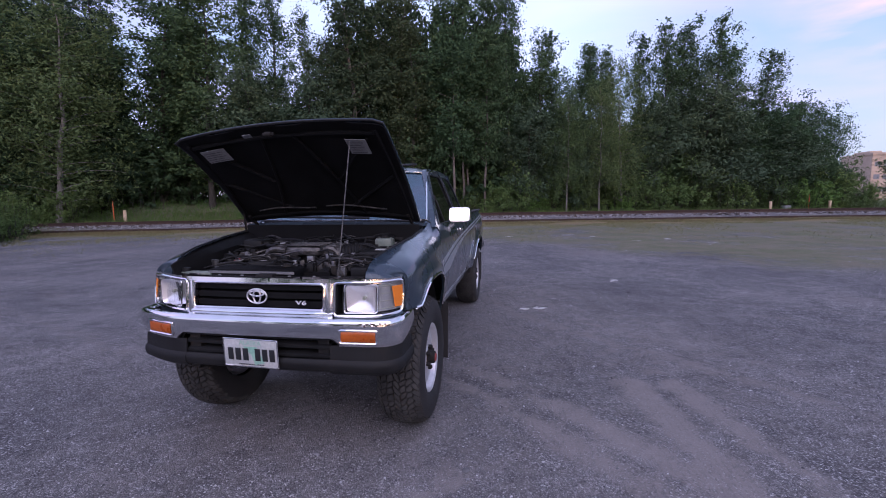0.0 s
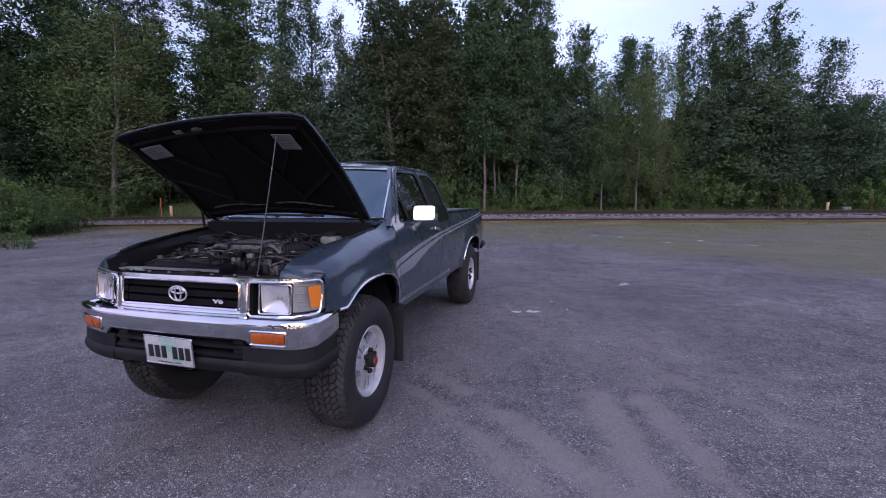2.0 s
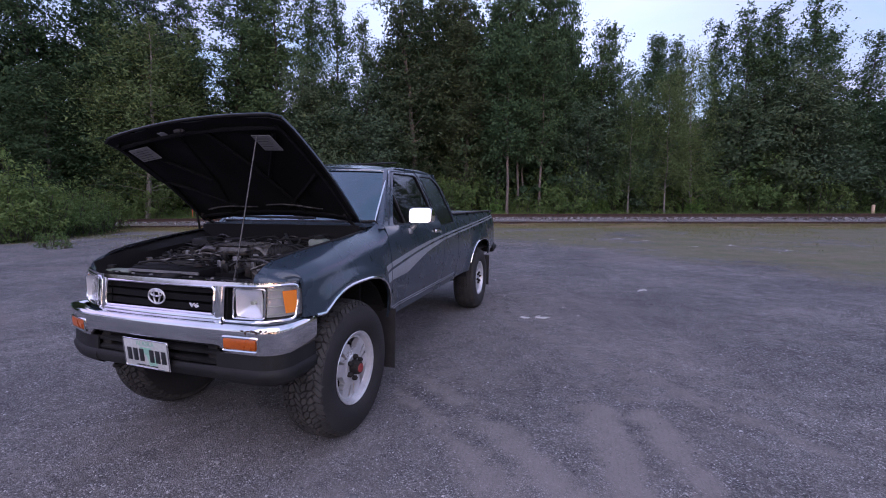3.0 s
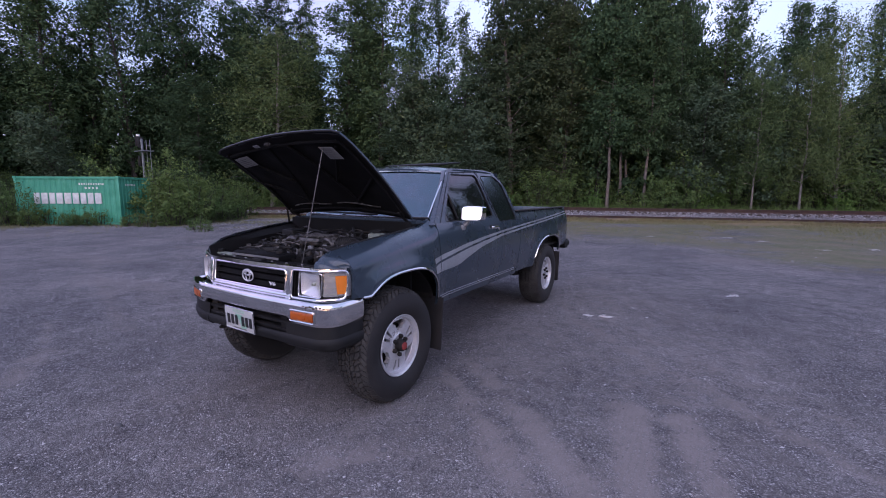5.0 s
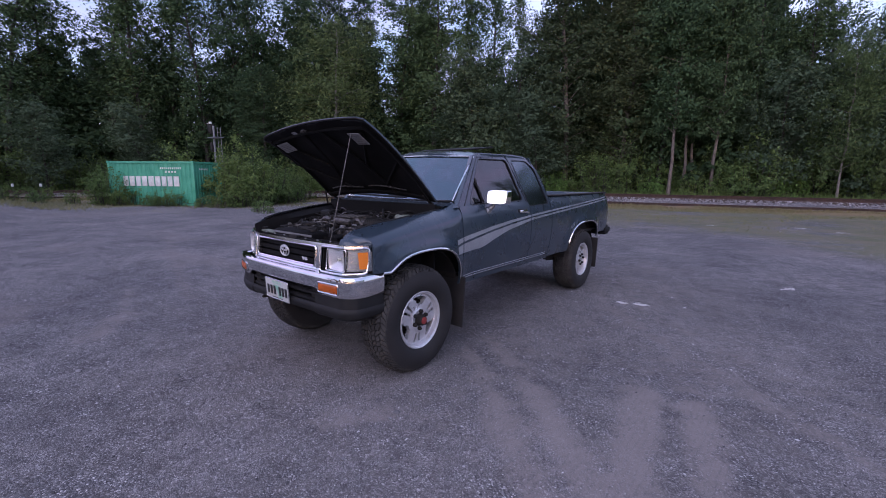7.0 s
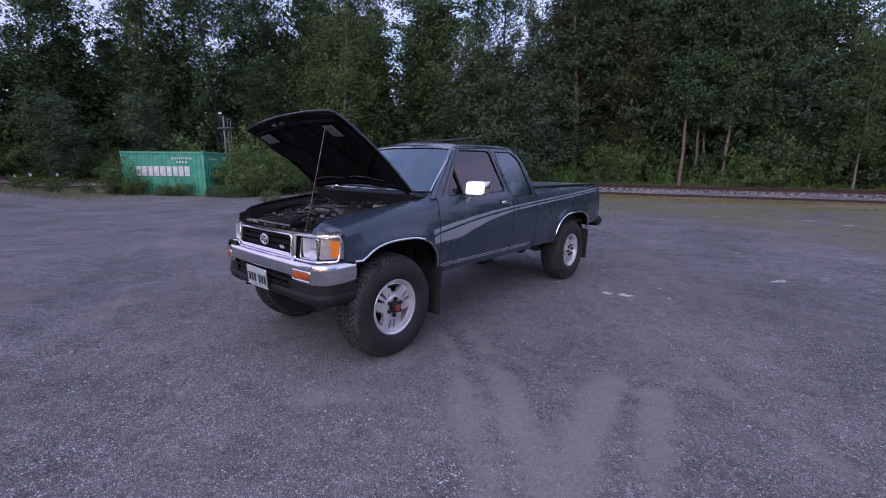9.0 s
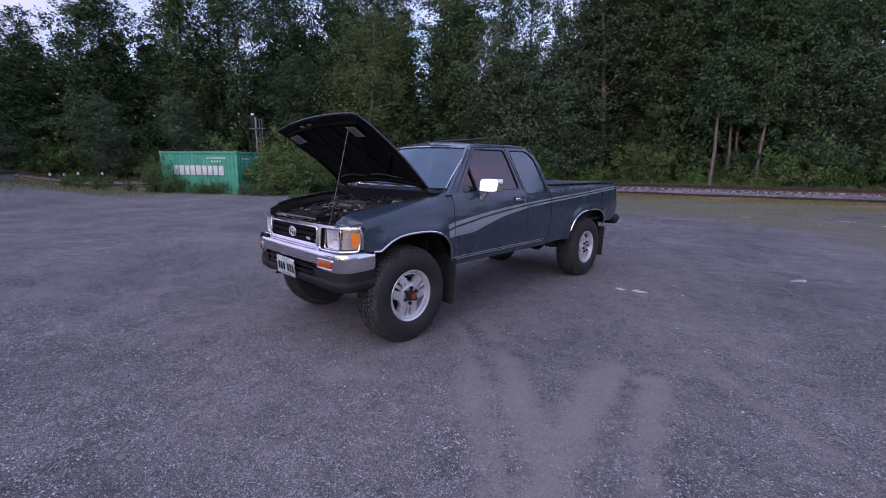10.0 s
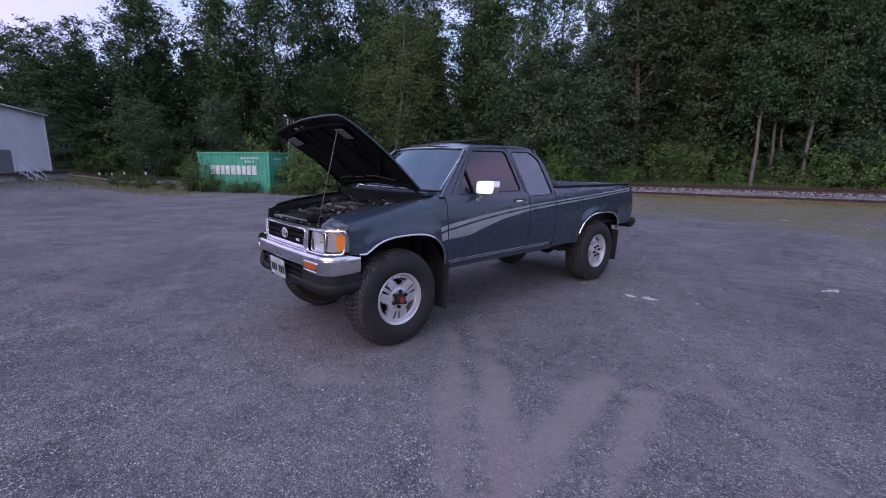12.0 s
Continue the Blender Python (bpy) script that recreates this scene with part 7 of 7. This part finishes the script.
gq = random.Random(9)
short, dry, lush = [], [], []
for k in range(110000):
    s = gq.uniform(12, 112)
    p, n = rail_at(s)
    off = -abs(gq.gauss(0, 5.0)) - 0.2
    x, y = p + n * off
    if -12 < x and y < 11 or noise.noise((x * 0.35, y * 0.35, 5)) < -0.05 - 0.25 * smooth01((off + 3) / 3):
        continue
    (dry if off > -2.6 and gq.random() < 0.7 else short).append((x, y, ground_z(x, y, off)))
for k in range(40000):
    s = gq.uniform(10, 112)
    p, n = rail_at(s)
    off = gq.uniform(4.2, 7.5)
    x, y = p + n * off
    lush.append((x, y, ground_z(x, y, off)))
clearing = []
for k in range(22000):
    x, y = gq.uniform(-36, -16), gq.uniform(17, 34)
    side, bear = rail_side(x, y), math.degrees(math.atan2(x - 1.34, y + 2.61))
    if 4.4 < side < 11 and -50 < bear < -35:
        clearing.append((x, y, ground_z(x, y, side)))
verge = []
for k in range(7000):
    x, y = gq.uniform(-40, -22), gq.uniform(-4, 13)
    if -26 < x + 0.4 * (y - 6) and y < 7:
        continue
    verge.append((x, y, ground_z(x, y)))
blades("verge_grass", verge, 0.16, GRASS_LEAF, "thin grass along the edge of the lot", 4)
blades("thin_grass", short, 0.05, GRASS_LEAF, "sparse short grass growing through gravel", 1)
blades("dry_grass", dry, 0.12, DRY_GRASS, "dry straw-coloured grass along the railway", 2)
blades("meadow_grass", clearing, 0.38, FRESH_LEAF, "bright green grass on the bank behind the railway", 5)
blades("tall_grass", lush, 0.42, SHRUB_LEAF, "lush green grass at the wood's edge", 3)

# ---- shipping container, warehouse, signal mast, posts ----
CT = pose(-24.2, 8.03, -0.32, 0, 0, 31.4)
container = thing("shipping_container", "green corrugated shipping container with faded white marks, half grown over", "container")
container.matrix_basis = CT
CL, CW, CH = 5.6, 2.44, 2.59


def corrugated(bm, p0, along, up, out, length, height, pitch=0.28, depth=0.036):
    """A pressed steel wall; out points outward."""
    p0, along, up, out = Vector(p0), Vector(along), Vector(up), Vector(out)
    n = int(length / pitch)
    w = length / n
    cols = []
    for k in range(n):
        for f, d in ((0.0, 0), (0.28, 0), (0.42, -depth), (0.86, -depth)):
            cols.append((k * w + f * w, d))
    cols.append((length, 0))
    rows = [[p0 + along * u + out * d + up * h for u, d in cols] for h in (0.0, height)]
    return sheet(bm, rows, 0.004, lambda c: -out)


part("long_wall", corrugated(nb(), (-CL + 0.08, 0.03, 0.16), (1, 0, 0), (0, 0, 1), (0, -1, 0), CL - 0.16, CH - 0.28), CONTAINER_GREEN, container)
part("long_wall", corrugated(nb(), (-CL + 0.08, CW - 0.03, 0.16), (1, 0, 0), (0, 0, 1), (0, 1, 0), CL - 0.16, CH - 0.28), CONTAINER_GREEN, container)
part("end_wall", corrugated(nb(), (-0.03, 0.08, 0.16), (0, 1, 0), (0, 0, 1), (1, 0, 0), CW - 0.16, CH - 0.28, 0.22), CONTAINER_GREEN, container)
part("end_wall", corrugated(nb(), (-CL + 0.03, 0.08, 0.16), (0, 1, 0), (0, 0, 1), (-1, 0, 0), CW - 0.16, CH - 0.28, 0.22), CONTAINER_GREEN, container)
for x in (-CL + 0.05, -0.05):
    for y in (0.05, CW - 0.05):
        part("corner_post", box(nb(), x - 0.06, x + 0.06, y - 0.06, y + 0.06, 0.0, CH, 0.01), CONTAINER_GREEN, container)
        for z in (0.06, CH - 0.06):
            part("corner_casting", box(nb(), x - 0.085, x + 0.085, y - 0.085, y + 0.085, z - 0.06, z + 0.062, 0.012), CONTAINER_GREEN, container)
for y in (0.04, CW - 0.04):
    for z in (0.09, CH - 0.07):
        part("side_rail", box(nb(), -CL + 0.1, -0.1, y - 0.04, y + 0.04, z - 0.07, z + 0.055, 0.008), CONTAINER_GREEN, container)
for x in (-CL + 0.04, -0.04):
    for z in (0.09, CH - 0.07):
        part("end_rail", box(nb(), x - 0.04, x + 0.04, 0.1, CW - 0.1, z - 0.07, z + 0.055, 0.008), CONTAINER_GREEN, container)
part("container_roof", box(nb(), -CL + 0.05, -0.05, 0.05, CW - 0.05, CH - 0.05, CH - 0.015), CONTAINER_GREEN, container)
part("container_floor", box(nb(), -CL + 0.05, -0.05, 0.05, CW - 0.05, 0.10, 0.16), DARK_METAL, container)
# the faded name as plain white blocks of its size, one for each character
widths = [0.30, 0.34, 0.30, 0.33, 0.36, 0.33, 0.30, 0.30, 0.34]
x = -4.62
for w in widths:
    part("white_mark", box(nb(), x, x + w, 0.012, 0.022, 1.14, 1.72, 0.02), WHITE_PAINT, container, "faded white block")
    x += w + 0.09
x = -2.15
for w in (0.09, 0.09, 0.09, 0.05, 0.09, 0.09, 0.09, 0.09, 0.09, 0.05, 0.09):
    part("small_white_mark", box(nb(), x, x + w * 0.75, 0.014, 0.022, 2.13, 2.24), WHITE_PAINT, container)
    x += w + 0.045
for k in range(4):
    part("small_white_mark", box(nb(), -1.85 + k * 0.2, -1.75 + k * 0.2, 0.014, 0.022, 1.92, 2.03), WHITE_PAINT, container)
for k in range(6):
    part("small_white_mark", box(nb(), -0.022, -0.014, 0.5 + 0.13 * k, 0.58 + 0.13 * k, 2.1, 2.2), WHITE_PAINT, container)

# white sheet-metal warehouse on a concrete dock
WC = Vector((-34.5, -2.27, 0.0))
WDIR = Vector((0.955, -0.30, 0)).normalized()
WB = Vector((-0.30, -0.955, 0)).normalized()
wh = thing("warehouse", "white ribbed sheet-metal warehouse on a concrete loading dock", "building")
LW, DW, Z0, Z1 = 14.0, 12.0, 0.95, 4.42
WN = -WB
bm = corrugated(nb(), WC + Vector((0, 0, Z0)), WDIR, (0, 0, 1), WN, LW, Z1 - Z0, 0.32, 0.03)
part("front_wall", bm, WHITE_SHEET, wh)
bm = corrugated(nb(), WC + Vector((0, 0, Z0)), WB, (0, 0, 1), -WDIR, DW, Z1 - Z0, 0.32, 0.03)
part("side_wall", bm, WHITE_SHEET, wh)
bm = corrugated(nb(), WC + WDIR * LW + Vector((0, 0, Z0)), WB, (0, 0, 1), WDIR, DW, Z1 - Z0, 0.32, 0.03)
part("side_wall", bm, WHITE_SHEET, wh)
bm = corrugated(nb(), WC + WB * DW + Vector((0, 0, Z0)), WDIR, (0, 0, 1), WB, LW, Z1 - Z0, 0.32, 0.03)
part("back_wall", bm, WHITE_SHEET, wh)
rows = []
for t in spaced(-0.02, 1.02, 6):
    rise = 1.6 * (1 - abs(2 * t - 1))
    rows.append([WC + WB * DW * t + WDIR * u + Vector((0, 0, Z1 + rise + 0.02)) for u in (-0.04, LW + 0.25)])
part("warehouse_roof", sheet(nb(), rows, 0.06, lambda c: (0, 0, 1)), WHITE_SHEET, wh)
part("eave_trim", tube(nb(), [WC + WN * 0.05 + WDIR * u + Vector((0, 0, Z1)) for u in (0.0, LW + 0.2)], 0.07, 6), GALVANISED, wh)
part("corner_trim", tube(nb(), [WC + WN * 0.02 + Vector((0, 0, z)) for z in (Z0, Z1)], 0.05, 6), WHITE_SHEET, wh)


def wall_box(bm, u0, u1, d0, d1, z0, z1):
    """A block along the front wall: u along it, d out from it."""
    vs = [bm.verts.new(WC + WDIR * u + WN * d + Vector((0, 0, z))) for u in (u0, u1) for d in (d0, d1) for z in (z0, z1)]
    for f in ((0, 1, 3, 2), (4, 6, 7, 5), (0, 4, 5, 1), (2, 3, 7, 6), (0, 2, 6, 4), (1, 5, 7, 3)):
        bm.faces.new([vs[i] for i in f])
    return bm


part("warehouse_door", wall_box(nb(), 5.0, 7.4, -0.02, 0.05, Z0, Z0 + 1.15), GREY_DOOR, wh, "grey loading door")
part("loading_dock", wall_box(nb(), -0.3, LW, 0.04, 0.7, -0.42, Z0 - 0.02), CONCRETE, wh, "pale concrete dock")
part("dock_edge", wall_box(nb(), -0.8, LW, 0.68, 0.78, Z0 - 0.16, Z0), TIMBER, wh, "dark timber bumper edge")
stair = thing("dock_stair", "small white steel stair against the dock", "stair")
for k in range(5):
    z = 0.30 + 0.13 * k
    part("tread", wall_box(nb(), 5.4, 6.6, 1.35 - 0.13 * k, 1.48 - 0.13 * k, z, z + 0.04), GALVANISED, stair)
for u in (5.4, 6.6):
    bm = nb()
    P = lambda d, z: WC + WDIR * u + WN * d + Vector((0, 0, z))
    for h in (0.12, 0.45):
        tube(bm, [P(1.5, 0.28 + h), P(0.8, 0.95 + h)], 0.022, 6)
    for d, z in ((1.48, 0.30), (1.15, 0.60), (0.84, 0.88)):
        tube(bm, [P(d, z - 0.06), P(d, z + 0.52)], 0.02, 6)
    part("handrail", bm, WHITE_SHEET, stair, "white tube handrail")

# signal mast with lamp head and ladder behind the container
mx, my = -28.0, 10.95
mz = ground_z(mx, my)
mast = thing("signal_mast", "grey railway signal mast with lamp heads and a ladder", "signal mast", at=(mx, my, mz))
part("mast_pole", tube(nb(), [(0, 0, -0.2), (0, 0, 5.1)], 0.065, 10), GREY_DOOR, mast)
bm = nb()
for dx in (0.35, 0.80):
    tube(bm, [(dx, 0.1, 2.4), (dx, 0.1, 5.0)], 0.02, 6)
for k in range(7, 15):
    tube(bm, [(0.35, 0.1, 0.3 + 0.31 * k), (0.80, 0.1, 0.3 + 0.31 * k)], 0.01, 5)
part("ladder", bm, GREY_DOOR, mast)
for x, z in ((-0.42, 4.95), (-0.16, 4.85), (-0.22, 3.7)):
    bm = box(nb(), x - 0.15, x + 0.15, -0.15, 0.15, z - 0.3, z + 0.32, 0.04)
    part("signal_head", bm, DARK_METAL, mast, "black signal head")
part("signal_cap", tube(nb(), [(-0.42, 0, 5.27), (-0.42, 0, 5.40)], 0.10, 10), WHITE_PAINT, mast)
part("mast_platform", box(nb(), -0.5, 0.85, -0.25, 0.3, 4.3, 4.34), GREY_DOOR, mast)


def marker_post(name, x, y, h, r, mat, label):
    bm = lathe(nb(), [(-0.15, 0.0), (-0.15, r), (h - 0.02, r), (h, r * 0.8), (h, 0.0)], "z", 12)
    o = solid(name, bm, mat, label, "post", "posts by the railway")
    o.location = (x, y, ground_z(x, y))
    return o


def beyond_rail(s, off):
    p, n = rail_at(s)
    q = p + n * off
    return float(q[0]), float(q[1])


def s_at_bearing(deg, off):
    """Along-track distance at which a point beside the track lies on a compass bearing from the lot."""
    best = min((abs(math.degrees(math.atan2(beyond_rail(k * 0.25, off)[0] - 1.34, beyond_rail(k * 0.25, off)[1] + 2.6)) - deg), k * 0.25) for k in range(20, 560))
    return best[1]


for deg, off, h, r in ((-47.0, 4.9, 1.05, 0.11), (27.3, 4.6, 0.76, 0.09), (32.0, 4.6, 0.76, 0.09)):
    x, y = beyond_rail(s_at_bearing(deg, off), off)
    marker_post("marker_post", x, y, h, r, POST_CREAM, "short cream marker post beside the railway")
for deg, off, h in ((-47.8, 4.9, 1.7), (30.4, 5.0, 1.3)):
    x, y = beyond_rail(s_at_bearing(deg, off), off)
    marker_post("survey_stake", x, y, h, 0.035, STAKE_ORANGE, "thin orange stake beside the railway")
x, y = beyond_rail(s_at_bearing(28.7, 5.0), 5.0)
cab = thing("trackside_box", "low grey trackside equipment box on short legs", "equipment box", at=(x, y, ground_z(x, y)))
part("box_body", box(nb(), -0.27, 0.27, -0.2, 0.2, 0.16, 0.5, 0.03), GREY_DOOR, cab)
for dx in (-0.2, 0.2):
    part("box_leg", box(nb(), dx - 0.04, dx + 0.04, -0.2, 0.2, -0.1, 0.18), DARK_METAL, cab)
# white-topped pegs along the far track by the warehouse
for px, py, pz in ((-41.00, 0.54, 0.62), (-40.00, 1.28, 0.59), (-38.50, 1.94, 0.71), (-36.50, 3.09, 0.74)):
    g = ground_z(px, py)
    o = thing("track_peg", "slim dark peg with a white top beside the track", "post", "pegs by the track", at=(px, py, g))
    part("peg_stake", tube(nb(), [(0, 0, -0.1), (0, 0, pz - g - 0.1)], 0.022, 7), TIMBER, o)
    part("peg_top", tube(nb(), [(0, 0, pz - g - 0.1), (0, 0, pz - g + 0.1)], 0.07, 8), WHITE_PAINT, o, "white top")

# tan building far off beyond the trees
far = thing("far_building", "tan flat-roofed building far beyond the trees", "building", at=(98.0, 140.8, 0.0))
part("building_wall", box(nb(), -1.6, 3.4, -6, 6, -1.0, 12.6), TAN_WALL, far)
part("roof_parapet", box(nb(), -1.8, 3.6, -6.3, 6.3, 12.6, 13.2), TAN_WALL, far)
part("roof_plant_room", box(nb(), -0.2, 2.6, -3, 3, 13.2, 13.9), TAN_WALL, far)
for k in range(2):
    for z in (2.5, 6.0, 9.5):
        part("window", box(nb(), -1.0 + 2.2 * k, 0.4 + 2.2 * k, -6.06, -5.98, z, z + 1.3), GREY_DOOR, far)
